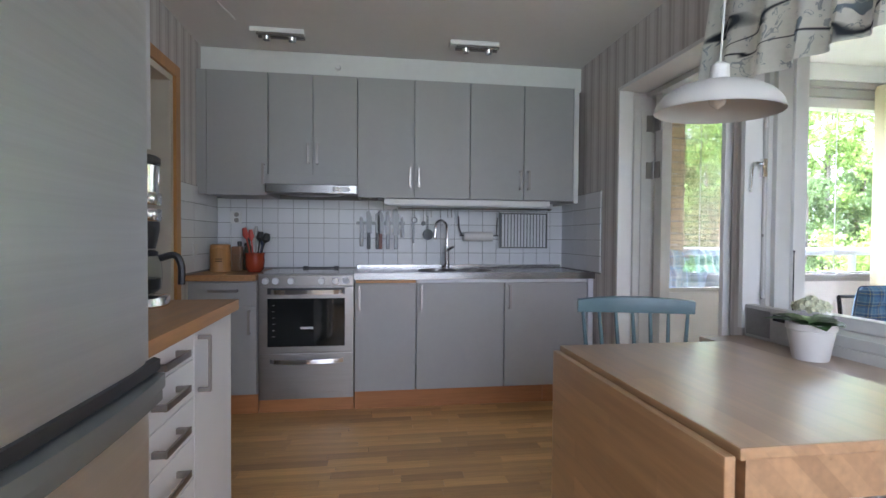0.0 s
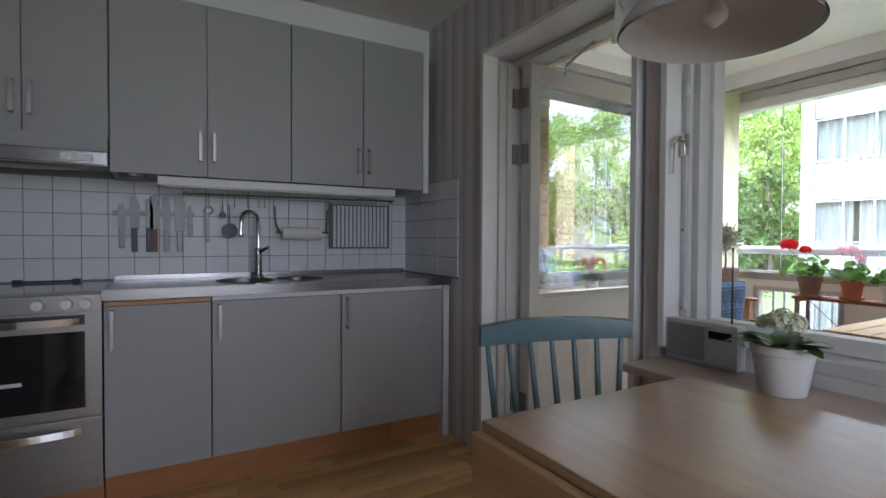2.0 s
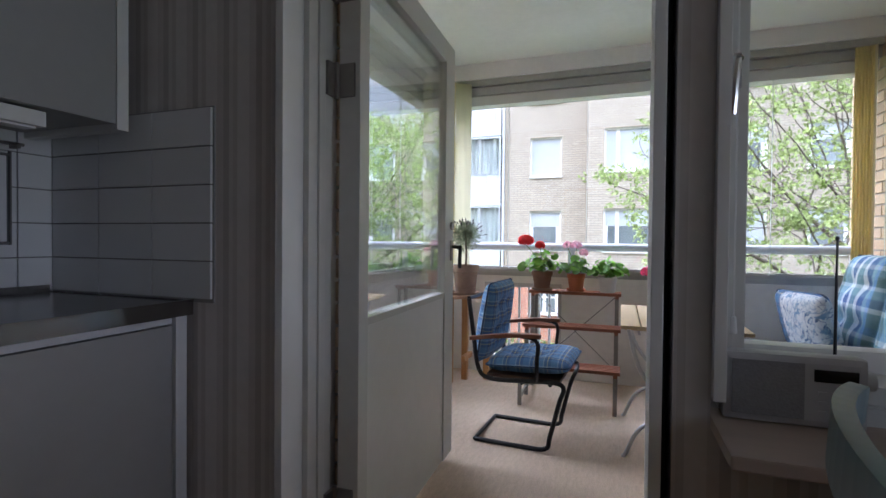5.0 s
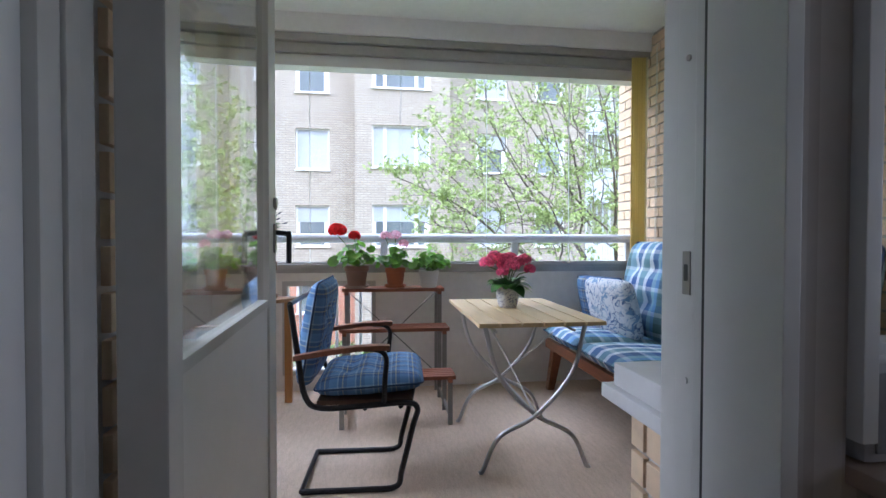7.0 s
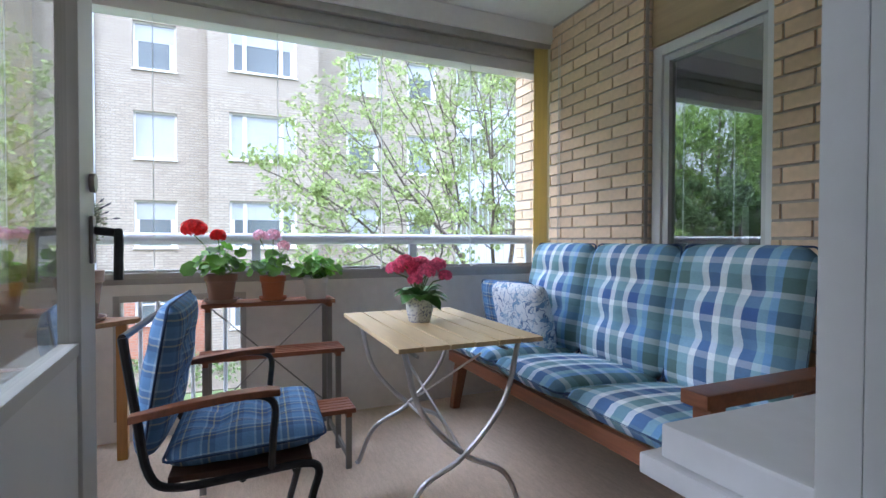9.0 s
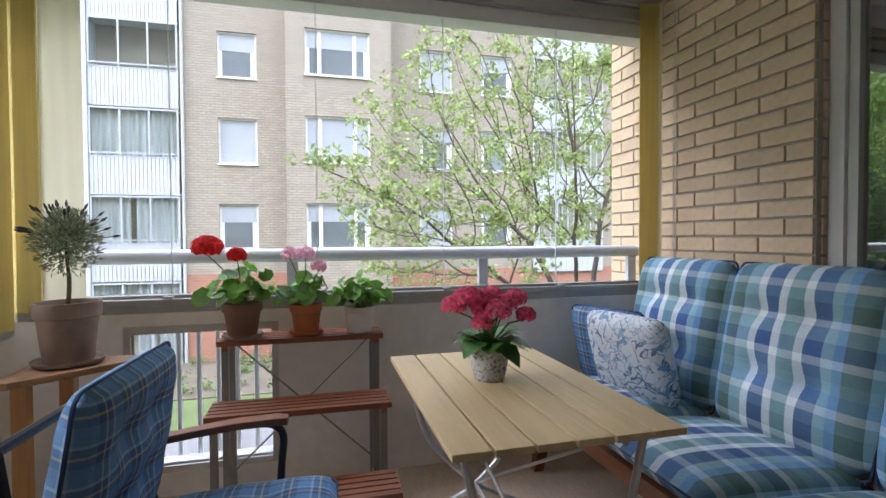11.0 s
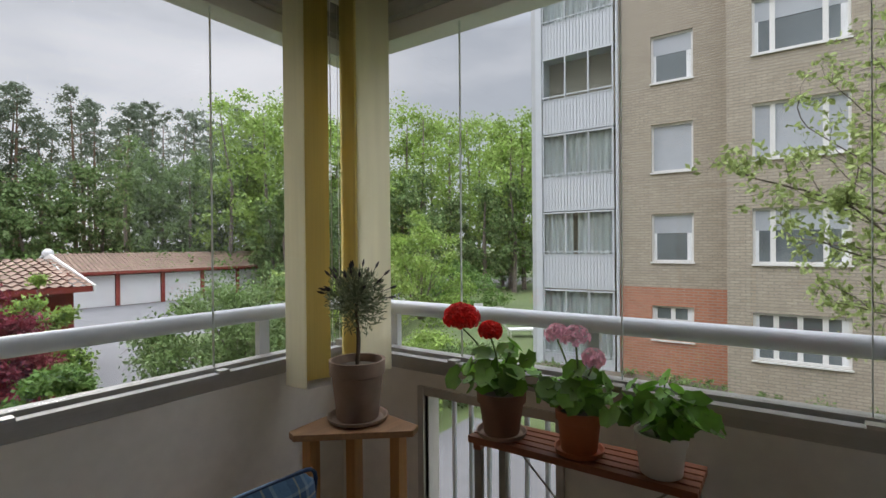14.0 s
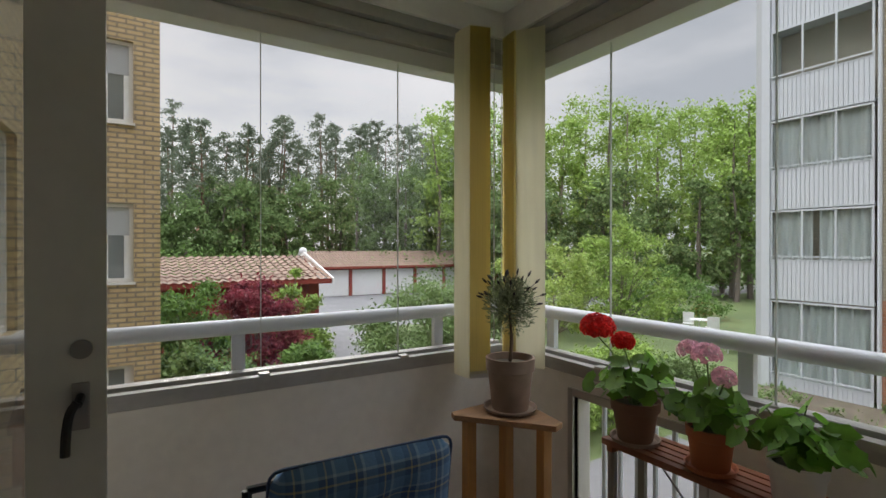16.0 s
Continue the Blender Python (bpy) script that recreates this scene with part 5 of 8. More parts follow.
for a, b in zip(xs, xs[1:]):
    glass_pane("pane", boxes((a + 0.0015, b - 0.0015, YN + 0.055, YN + 0.063, 0.876, 2.329)), gl)
edge_m = mat("glass_edge", (0.60, 0.64, 0.64), 0.3, 0.05, 10, 0.0)
for b in ys[1:-1]:
    part("pane_edge", boxes((XG + 0.054, XG + 0.064, b - 0.0014, b + 0.0014, 0.876, 2.329)), edge_m, gl)
    part("clip", boxes((XG - 0.02, XG + 0.02, b - 0.02, b + 0.02, 0.863, 0.874)), M["alu"], gl, "", 0.002)
for b in xs[1:-1]:
    part("pane_edge", boxes((b - 0.0014, b + 0.0014, YN + 0.054, YN + 0.064, 0.876, 2.329)), edge_m, gl)
    part("clip", boxes((b - 0.02, b + 0.02, YN - 0.02, YN + 0.02, 0.863, 0.874)), M["alu"], gl, "", 0.002)

hr = tagged(thing("balcony_railing", "round white-painted handrail on posts outside the glazing", "railing"), kind="structure")
RX, RY, RZ = XG + 0.125, YN + 0.13, 1.045
for pts in ([(RX, -0.2, RZ), (RX, RY, RZ)], [(RX, RY, RZ), (XO + 0.01, RY, RZ)]):
    bm = bmesh.new()
    tube(bm, pts, 0.033, 16)
    part("handrail", bm, M["rail"], hr, "", 0, True)
bm = bmesh.new()
bmesh.ops.create_uvsphere(bm, u_segments=16, v_segments=10, radius=0.033)
bmesh.ops.translate(bm, verts=bm.verts, vec=(RX, RY, RZ))
part("corner_cap", bm, M["rail"], hr, "", 0, True)
for y in (0.6, 1.52, 2.51, 3.45):
    part("post", boxes((RX - 0.01, RX + 0.02, y - 0.025, y + 0.025, 0.2, RZ - 0.02)), M["rail"], hr)
for x in (4.62, 3.655, 2.6):
    part("post", boxes((x - 0.025, x + 0.025, RY - 0.01, RY + 0.02, 0.2, RZ - 0.02)), M["rail"], hr)
bo = tagged(thing("parapet_opening", "low parapet opening with white upright bars", "railing"), kind="structure")
part("frame", boxes((XG - 0.012, XG + 0.03, 2.57, 2.60, 0.09, 0.745), (XG - 0.012, XG + 0.03, 3.18, 3.21, 0.09, 0.745), (XG - 0.012, XG + 0.03, 2.60, 3.18, 0.71, 0.745), (XG - 0.012, XG + 0.03, 2.60, 3.18, 0.09, 0.12)), M["alu"], bo, "", 0.003)
glass_pane("pane", boxes((XG + 0.02, XG + 0.026, 2.60, 3.18, 0.12, 0.71)), bo)
for i in range(6):
    y = 2.68 + i * 0.085
    bm = bmesh.new()
    tube(bm, [(XG + 0.11, y, 0.02), (XG + 0.11, y, 0.80)], 0.011, 8)
    part("bar", bm, M["rail"], bo, "", 0, True)

SCREEN = mat("yellow_screen_fabric", (0.84, 0.81, 0.66), 0.85, 0.06, 40, 0.1, stretch=(1, 1, 0.05), trans=0.0)
SCREEN_B = mat("ochre_screen_fabric", (0.83, 0.74, 0.38), 0.85, 0.1, 40, 0.1, stretch=(1, 1, 0.05))
translucent(SCREEN, 0.5)
translucent(SCREEN_B, 0.55)


def screen(label, p0, p1, p2, z0, z1, folds):
    """A gathered side screen: a flat pale face p0-p1 and a pleated stack p1-p2."""
    t = thing("balcony_screen", label, "blind", "yellow balcony screens")
    bm = bmesh.new()
    a, b = Vector((*p0, 0)), Vector((*p1, 0))
    pts = [a + (b - a) * (i / 8) for i in range(9)]
    nrm = (b - a).cross(Vector((0, 0, 1))).normalized()
    pts = [p + nrm * 0.008 * math.sin(i / 8 * math.pi) for i, p in enumerate(pts)]
    v = [[bm.verts.new((p.x, p.y, z)) for p in pts] for z in (z0, z1)]
    for i in range(8):
        bm.faces.new((v[0][i], v[0][i + 1], v[1][i + 1], v[1][i]))
    bmesh.ops.solidify(bm, geom=bm.faces[:], thickness=0.004)
    part("face", bm, SCREEN, t, "", 0, True)
    c = Vector((*p2, 0))
    bm = bmesh.new()
    nn = folds * 2
    d = (c - b)
    side = d.cross(Vector((0, 0, 1))).normalized()
    v = []
    for i in range(nn + 1):
        p = b + d * (i / nn) + side * (0.011 if i % 2 else -0.011)
        v.append((bm.verts.new((p.x, p.y, z0 + 0.02)), bm.verts.new((p.x, p.y, z1))))
    for q, r in zip(v, v[1:]):
        bm.faces.new((q[0], r[0], r[1], q[1]))
    bmesh.ops.solidify(bm, geom=bm.faces[:], thickness=0.002)
    part("pleats", bm, SCREEN_B, t, "ochre pleats")
    bm = bmesh.new()
    v = []
    for i in range(nn + 1):
        p = b + d * (i / nn) + side * (0.013 if i % 2 else -0.013)
        v.append((bm.verts.new((p.x, p.y, z0)), bm.verts.new((p.x, p.y, z0 + 0.035))))
    for q, r in zip(v, v[1:]):
        bm.faces.new((q[0], r[0], r[1], q[1]))
    bmesh.ops.solidify(bm, geom=bm.faces[:], thickness=0.003)
    part("hem", bm, M["parapet"], t)


screen("pale yellow pleated screen hanging at the balcony corner", (4.626, 3.652), (4.631, 3.525), (4.732, 3.497), 0.755, 2.42, 10)
screen("pale yellow pleated screen on the long glazing", (4.93, 3.335), (4.851, 3.453), (4.862, 3.554), 0.80, 2.42, 7)
screen("narrow yellow screen gathered beside the brick wall", (4.82, 0.60), (4.86, 0.60), (4.88, 0.70), 0.86, 2.38, 6)
cd = thing("screen_cords", "thin hanging cords beside the screens", "cord")
for x, y in ((4.78, 0.56), (4.75, 0.57), (4.80, 3.56), (4.815, 3.575), (4.88, 3.60)):
    bm = bmesh.new()
    tube(bm, [(x, y, 0.9), (x, y, 2.42)], 0.0016, 5)
    part("cord", bm, M["white_paint"], cd)

# ---- balcony: brick end wall with a window ----
ws = setting("wall_balcony_south", boxes((4.05, XG + 0.45, YBR - 0.25, YBR - 0.012, FB - 0.2, ZBC), (XO, 3.34, YBR - 0.25, YBR - 0.012, FB - 0.2, ZBC), (3.34, 4.05, YBR - 0.25, YBR - 0.10, FB - 0.2, 0.85), (3.34, 4.05, YBR - 0.25, YBR - 0.10, 2.16, ZBC)), M["mortar"], "yellow brick end wall of the balcony", "wall")
setting("lintel_board", boxes((3.345, 4.045, YBR - 0.10, YBR - 0.05, 2.12, ZBC - 0.01)), mat("tan_board", (0.46, 0.35, 0.20), 0.7, 0.1, 12, 0.05, stretch=(0.3, 1, 4)), "tan boarding over the window", "trim", 0.003)
w2 = tagged(thing("window_2", "white window with dark reflecting glass beside the sofa", "window"), kind="structure")
part("window_frame", boxes((3.345, 3.40, YBR - 0.14, YBR - 0.06, 0.85, 2.115), (3.985, 4.045, YBR - 0.14, YBR - 0.06, 0.85, 2.115), (3.401, 3.984, YBR - 0.14, YBR - 0.06, 2.06, 2.115), (3.401, 3.984, YBR - 0.14, YBR - 0.06, 0.85, 0.91)), M["white_paint"], w2, "", 0.004)
part("sash", boxes((3.402, 3.43, YBR - 0.13, YBR - 0.075, 0.915, 2.055), (3.945, 3.983, YBR - 0.13, YBR - 0.075, 0.915, 2.055), (3.431, 3.944, YBR - 0.13, YBR - 0.075, 2.02, 2.055), (3.431, 3.944, YBR - 0.13, YBR - 0.075, 0.915, 0.95)), M["frame_paint"], w2, "", 0.003)
glass_pane("pane", boxes((3.43, 3.946, YBR - 0.105, YBR - 0.10, 0.949, 2.021)), w2, M["glass_mirror"])
# dark grey walls carry the unlit room's dimness in their colour
setting("room_behind_window", boxes((2.6, 4.9, -2.6, -2.5, -0.2, 2.7), (2.6, 2.7, -2.5, 0.26, -0.2, 2.7), (4.8, 4.9, -2.5, 0.26, -0.2, 2.7), (2.6, 4.9, -2.5, 0.26, -0.2, -0.1), (2.6, 4.9, -2.5, 0.26, 2.6, 2.7)), mat("dim_room_shade", (0.12, 0.12, 0.12), 0.9), "room shell behind the balcony window, grey darkened for its dimness", "room")
ls_ = thing("table_lamp", "green-shaded lamp behind the balcony window", "lamp")
bm = bmesh.new()
lathe(bm, [(0.2, 0.0), (0.12, 0.26), (0.11, 0.26), (0.19, 0.0)], (3.78, 0.05, 1.22), 24, False)
part("shade", bm, mat("green_shade", (0.10, 0.13, 0.10), 0.8), ls_, "", 0, True)
bm = bmesh.new()
lathe(bm, [(0.08, 0), (0.02, 0.03), (0.015, 0.42)], (3.78, 0.05, 0.85), 16)
part("stand", bm, M["white_paint"], ls_, "", 0, True)
part("shelf", boxes((3.4, 4.0, -0.1, 0.25, 0.82, 0.85)), M["white_paint"], ls_)

# outer brick face of the kitchen wall under the window, and the stone sill
we = setting("wall_balcony_west", boxes((XO + 0.001, XO + 0.05, YBR, 1.99, FB, 0.662), (XO, XO + 0.05, 3.01, YN, FB, ZBC), (XO, XO + 0.05, YBR, 3.01, 2.10, ZBC)), M["mortar"], "yellow brick wall round the kitchen openings", "wall")
os_ = setting("outer_sill", boxes((2.295, 2.56, YBR + 0.02, 2.032, 0.664, 0.698), (2.295, 2.53, YBR + 0.05, 2.016, 0.699, 0.752)), mat("pale_stone", (0.60, 0.60, 0.60), 0.6, 0.06, 20, 0.05), "pale stone sill outside the kitchen window", "sill", 0.006)

# ---- balcony furniture ----
def plaid(name, base, sx, sy, px, py, blend=0.5):
    """Woven checks: stripes (position, colour) along local x, period px, mixed with those along local y."""
    m = mat(name, base, 0.9, 0.08, 120, 0.15)
    n, l = m.node_tree.nodes, m.node_tree.links
    hsv = [x for x in n if x.type == "HUE_SAT"][0]
    tc = n.new("ShaderNodeTexCoord")
    sep = n.new("ShaderNodeSeparateXYZ")
    l.new(tc.outputs["Object"], sep.inputs[0])
    outs = []
    for ax, stripes, per in ((0, sx, px), (1, sy, py)):
        d = n.new("ShaderNodeMath")
        d.operation = "MULTIPLY_ADD"
        d.inputs[1].default_value, d.inputs[2].default_value = 1 / per, 40.13
        l.new(sep.outputs[ax], d.inputs[0])
        f = n.new("ShaderNodeMath")
        f.operation = "FRACT"
        l.new(d.outputs[0], f.inputs[0])
        r = n.new("ShaderNodeValToRGB")
        r.color_ramp.interpolation = "CONSTANT"
        e = r.color_ramp.elements
        for i, (p, c) in enumerate(stripes):
            q = e[i] if i < 2 else e.new(p)
            q.position, q.color = p, (*c, 1)
        l.new(f.outputs[0], r.inputs["Fac"])
        outs.append(r.outputs["Color"])
    mx = n.new("ShaderNodeMix")
    mx.data_type = "RGBA"
    mx.inputs["Factor"].default_value = blend
    l.new(outs[0], mx.inputs["A"])
    l.new(outs[1], mx.inputs["B"])
    l.new(mx.outputs["Result"], hsv.inputs["Color"])
    return m


WH, NV, BL, SK, TE, GR = (0.78, 0.84, 0.86), (0.055, 0.115, 0.29), (0.16, 0.33, 0.58), (0.27, 0.45, 0.53), (0.19, 0.34, 0.38), (0.09, 0.16, 0.15)
SOFA = plaid("blue_check_sofa", TE,
             [(0.0, TE), (0.12, WH), (0.19, NV), (0.33, WH), (0.40, SK), (0.52, GR), (0.66, BL), (0.72, SK), (0.80, NV), (0.93, WH)],
             [(0.0, TE), (0.10, WH), (0.17, NV), (0.30, SK), (0.42, WH), (0.48, GR), (0.62, TE), (0.72, WH), (0.79, BL), (0.90, SK)], 0.46, 0.40, 0.33)
CB, CD, CY, CW = (0.12, 0.25, 0.46), (0.06, 0.12, 0.25), (0.46, 0.43, 0.24), (0.33, 0.46, 0.58)
CHK = plaid("navy_check_cushion", CB, [(0.0, CB), (0.30, CD), (0.52, CY), (0.58, CD), (0.78, CW), (0.88, CB)], [(0.0, CB), (0.35, CD), (0.55, CY), (0.62, CD), (0.82, CW), (0.9, CB)], 0.075, 0.075, 0.5)
PIPE = mat("navy_piping", (0.02, 0.05, 0.12), 0.8)


def cushion(parent, name, m, w, l, t, tufts, material, label="", dent=0.6, nx=26, ny=26, piped=True):
    """A tufted cushion lying in its local xy plane; m poses it."""
    bm = bmesh.new()

    def surf(u, v, s):
        e = max(0.0, 1 - abs(u) ** 7) ** 0.5 * max(0.0, 1 - abs(v) ** 7) ** 0.5
        z = t / 2 * (0.55 * e + 0.45 * e * (1 - 0.5 * u * u) * (1 - 0.5 * v * v) * 1.25)
        for a, b in tufts:
            d2 = ((u - a) * w / 2) ** 2 + ((v - b) * l / 2) ** 2
            z -= t * dent * 0.5 * math.exp(-d2 / 0.0032)
            z -= t * dent * 0.08 * math.exp(-((v - b) * l / 2) ** 2 / 0.0009) * math.exp(-((u - a) * w / 2) ** 2 / 0.03)
        return s * z
    g = []
    for s in (1, -1):
        gg = []
        for i in range(nx + 1):
            u = 2 * i / nx - 1
            rr = []
            for j in range(ny + 1):
                v = 2 * j / ny - 1
                k = 1 - 0.05 * (abs(u) ** 8) * (abs(v) ** 8) * 2
                rr.append(bm.verts.new((u * w / 2 * k, v * l / 2 * k, surf(u, v, s))))
            gg.append(rr)
        g.append(gg)
    for s, gg in enumerate(g):
        for i in range(nx):
            for j in range(ny):
                q = (gg[i][j], gg[i + 1][j], gg[i + 1][j + 1], gg[i][j + 1])
                bm.faces.new(q if s == 0 else q[::-1])
    bmesh.ops.remove_doubles(bm, verts=bm.verts, dist=0.0012)
    c = part(name, bm, material, parent, label, 0, True)
    c.matrix_basis = m
    if not piped:
        return c
    bm = bmesh.new()
    a, b, r = w / 2 * 0.985, l / 2 * 0.985, 0.03
    pts = []
    for cx, cy, a0 in ((a - r, b - r, 0), (-a + r, b - r, 90), (-a + r, -b + r, 180), (a - r, -b + r, 270)):
        for k in range(4):
            ang = radians(a0 + 30 * k)
            pts.append((cx + r * math.cos(ang), cy + r * math.sin(ang), 0))
    tube(bm, pts, 0.0045, 6, closed=True)
    p = part("piping", bm, PIPE, c, "", 0, True)
    return c


RW = wood("red_brown_wood", (0.20, 0.075, 0.035), 0.4, 0.25, 9, 0, coat=0.15)
so_ = thing("garden_sofa", "three-seat wooden sofa with blue checked cushions", "sofa")
SX0, SX1 = 2.98, 4.83
part("front_rail", boxes((SX0 + 0.02, SX1, 1.335, 1.365, 0.27, 0.335)), RW, so_, "", 0.004)
part("back_rail", boxes((SX0 + 0.02, SX1, 0.70, 0.73, 0.24, 0.30)), RW, so_, "", 0.004)
for x in (SX0 + 0.05, 3.6, 4.22, SX1 - 0.04):
    part("seat_slat", boxes((x - 0.02, x + 0.02, 0.731, 1.334, 0.265, 0.29)), RW, so_)
for x in (SX0 + 0.06, 3.9, SX1 - 0.05):
    bm = bmesh.new()
    tube(bm, [(x, 0.73, 0.24), (x, 0.60, 0.92)], 0.018, 8)
    part("back_post", bm, RW, so_)
bm = bmesh.new()
tube(bm, [(SX0 + 0.02, 0.60, 0.90), (SX1, 0.60, 0.90)], 0.018, 8)
part("top_rail", bm, RW, so_)
for x in (SX0 + 0.05, SX1 - 0.06):
    for y0, y1 in ((1.30, 1.35), (0.72, 0.66)):
        bm = bmesh.new()
        v = []
        for z, y, h in ((FB, y1, 0.024), (0.27, y0, 0.034)):
            v.append([bm.verts.new((x + a * h, y + b * h, z)) for a, b in ((-1, -1), (1, -1), (1, 1), (-1, 1))])
        for k in range(4):
            bm.faces.new((v[0][k], v[0][(k + 1) % 4], v[1][(k + 1) % 4], v[1][k]))
        bm.faces.new(v[0][::-1])
        bm.faces.new(v[1])
        part("leg", bm, RW, so_, "", 0.003)
part("armrest", boxes((SX0 - 0.03, SX0 + 0.065, 0.68, 1.38, 0.545, 0.59)), RW, so_, "broad flat wooden armrest", 0.008)
part("arm_post", boxes((SX0 - 0.015, SX0 + 0.05, 1.28, 1.345, 0.30, 0.544)), RW, so_, "", 0.006)
part("arm_post", boxes((SX0 - 0.015, SX0 + 0.05, 0.80, 0.86, 0.28, 0.544)), RW, so_, "", 0.006)
cw = (SX1 - SX0 - 0.06) / 3
tf = [(-0.38, -0.35), (0.38, -0.35), (-0.38, 0.38), (0.38, 0.38)]
for i in range(3):
    cx = SX1 - 0.0 - cw * (i + 0.5)
    cushion(so_, "seat_cushion", pose(cx, 1.075, 0.375, 4, 0, 0), cw - 0.006, 0.64, 0.125, [], SOFA, "blue, white and green checked seat cushion", ny=18)
    cushion(so_, "back_cushion", pose(cx, 0.742, 0.700, 101, 0, 0), cw - 0.004, 0.66, 0.165, [(-0.36, -0.25), (0.36, -0.25), (-0.36, 0.42), (0.36, 0.42)], SOFA, "tufted checked back cushion", 0.42, 30, 34)
FLP = print_fabric("blue_vine_print", (0.60, 0.62, 0.63), [((0.10, 0.16, 0.28), 7, 0.485, 0.505, (1, 1, 1)), ((0.16, 0.27, 0.42), 11, 0.62, 0.9, (1, 1, 1)), ((0.30, 0.40, 0.50), 8, 0.585, 0.61, (1, 1, 1))], 1.5)
pl = thing("scatter_cushion", "white scatter cushion with blue vine print on the sofa", "cushion")
cushion(pl, "cover", pose(4.47, 1.035, 0.592, 74, 0, 12), 0.43, 0.40, 0.15, [], FLP, piped=False)
pl = thing("scatter_cushion", "dark blue checked scatter cushion at the sofa end", "cushion")
cushion(pl, "cover", pose(4.69, 0.99, 0.59, 74, 0, 25), 0.40, 0.40, 0.13, [], CHK)

# cantilever armchair
ac = thing("cantilever_armchair", "black tube armchair with navy checked cushions", "armchair", "", Matrix.Translation((3.78, 2.65, 0)) @ pose(0, 0, 0, 0, 0, -3) @ Matrix.Translation((-3.78, -2.65, 0)))
BK = mat("black_tube", (0.018, 0.018, 0.02), 0.35, 0.1, 20, 0.01, metal=0.3)
for xf, xs_, xa in ((3.51, 3.52, 3.492), (3.90, 4.05, 4.082)):
    bm = bmesh.new()
    tube(bm, arc([(xf, 2.86, FB + 0.012), (xf, 2.60, FB + 0.012), (xf, 2.47, FB + 0.02), (xf, 2.445, FB + 0.09), (xf, 2.40, 0.25), (xs_, 2.38, 0.325), (xs_, 2.43, 0.350), (xs_, 2.60, 0.340), (xs_, 2.78, 0.335), (xs_, 2.845, 0.385), (xs_, 2.875, 0.56), (xs_, 2.905, 0.77)], 5), 0.0125, 8)
    part("side_tube", bm, BK, ac, "", 0, True)
    bm = bmesh.new()
    tube(bm, arc([(xs_, 2.52, 0.345), (xa, 2.515, 0.46), (xa, 2.51, 0.545), (xa, 2.54, 0.578), (xa, 2.60, 0.584)], 5), 0.011, 8)
    part("arm_tube", bm, BK, ac, "", 0, True)
    bm = bmesh.new()
    v = []
    for y, z, h in ((2.495, 0.590, 0.019), (2.53, 0.593, 0.025), (2.64, 0.588, 0.025), (2.76, 0.573, 0.023), (2.885, 0.553, 0.019)):
        v.append([bm.verts.new(p) for p in ((xa - h, y, z - 0.011), (xa + h, y, z - 0.011), (xa + h, y, z + 0.011), (xa - h, y, z + 0.011))])
    for a, b in zip(v, v[1:]):
        for k in range(4):
            bm.faces.new((a[k], a[(k + 1) % 4], b[(k + 1) % 4], b[k]))
    bm.faces.new(v[0][::-1])
    bm.faces.new(v[-1])
    part("armrest", bm, RW, ac, "brown wooden armrest", 0.005)
for xa, xb, y, z in ((3.51, 3.90, 2.86, FB + 0.012), (3.52, 4.05, 2.905, 0.77), (3.52, 4.05, 2.6, 0.33), (3.52, 4.05, 2.45, 0.335)):
    bm = bmesh.new()
    tube(bm, [(xa, y, z), (xb, y, z)], 0.011, 8)
    part("cross_tube", bm, BK, ac, "", 0, True)
part("seat_frame", boxes((3.535, 4.035, 2.40, 2.80, 0.342, 0.36)), wood("dark_slat", (0.10, 0.05, 0.03), 0.5), ac)
cushion(ac, "seat_cushion", pose(3.785, 2.585, 0.412, -3, 0, 0), 0.50, 0.47, 0.105, [(-0.3, -0.2), (0.3, -0.2), (-0.3, 0.4), (0.3, 0.4)], CHK, "navy and yellow checked seat cushion", 0.5)
cushion(ac, "back_cushion", pose(3.80, 2.835, 0.625, 99, 0, 0), 0.50, 0.46, 0.11, [(-0.3, -0.25), (0.3, -0.25), (-0.3, 0.4), (0.3, 0.4)], CHK, "navy and yellow checked back cushion", 0.5)

# folding table
ft = thing("folding_table", "folding garden table with pale wooden slats", "table")
TW = wood("pale_garden_wood", (0.58, 0.44, 0.245), 0.55, 0.10, 9, 0, obj=0.05)
for i in range(6):
    y = 1.53 + i * 0.0995
    part("slat", boxes((3.55, 4.448, y, y + 0.0925, 0.649, 0.667)), TW, ft, "", 0.003)
for x in (3.66, 4.36):
    part("batten", boxes((x - 0.02, x + 0.02, 1.55, 2.10, 0.631, 0.6485)), TW, ft)
ZS = mat("galvanised_steel", (0.52, 0.52, 0.52), 0.4, 0.08, 20, 0.02, metal=0.8)
for x in (3.605, 4.24):
    for s in (-1, 1):
        c = 1.845
        bm = bmesh.new()
        tube(bm, arc([(x, c + s * 0.235, 0.64), (x + 0.004 * s, c + s * 0.17, 0.42), (x + 0.006 * s, c, 0.235), (x, c - s * 0.17, 0.14), (x, c - s * 0.245, FB + 0.012), (x, c - s * 0.262, FB + 0.004)], 6), 0.0105, 8)
        part("leg", bm, ZS, ft, "curved galvanised leg", 0, True)
for z, y in ((0.235, 1.845), (0.62, 1.66), (0.62, 2.03)):
    bm = bmesh.new()
    tube(bm, [(3.605, y, z), (4.24, y, z)], 0.007, 8)
    part("cross_bar", bm, ZS, ft, "", 0, True)
for y0, y1 in ((2.03, 1.66),):
    bm = bmesh.new()
    tube(bm, [(3.61, 1.845, 0.24), (4.2, 1.95, 0.60)], 0.005, 6)
    tube(bm, [(4.235, 1.845, 0.24), (3.65, 1.75, 0.60)], 0.005, 6)
    part("brace", bm, ZS, ft)

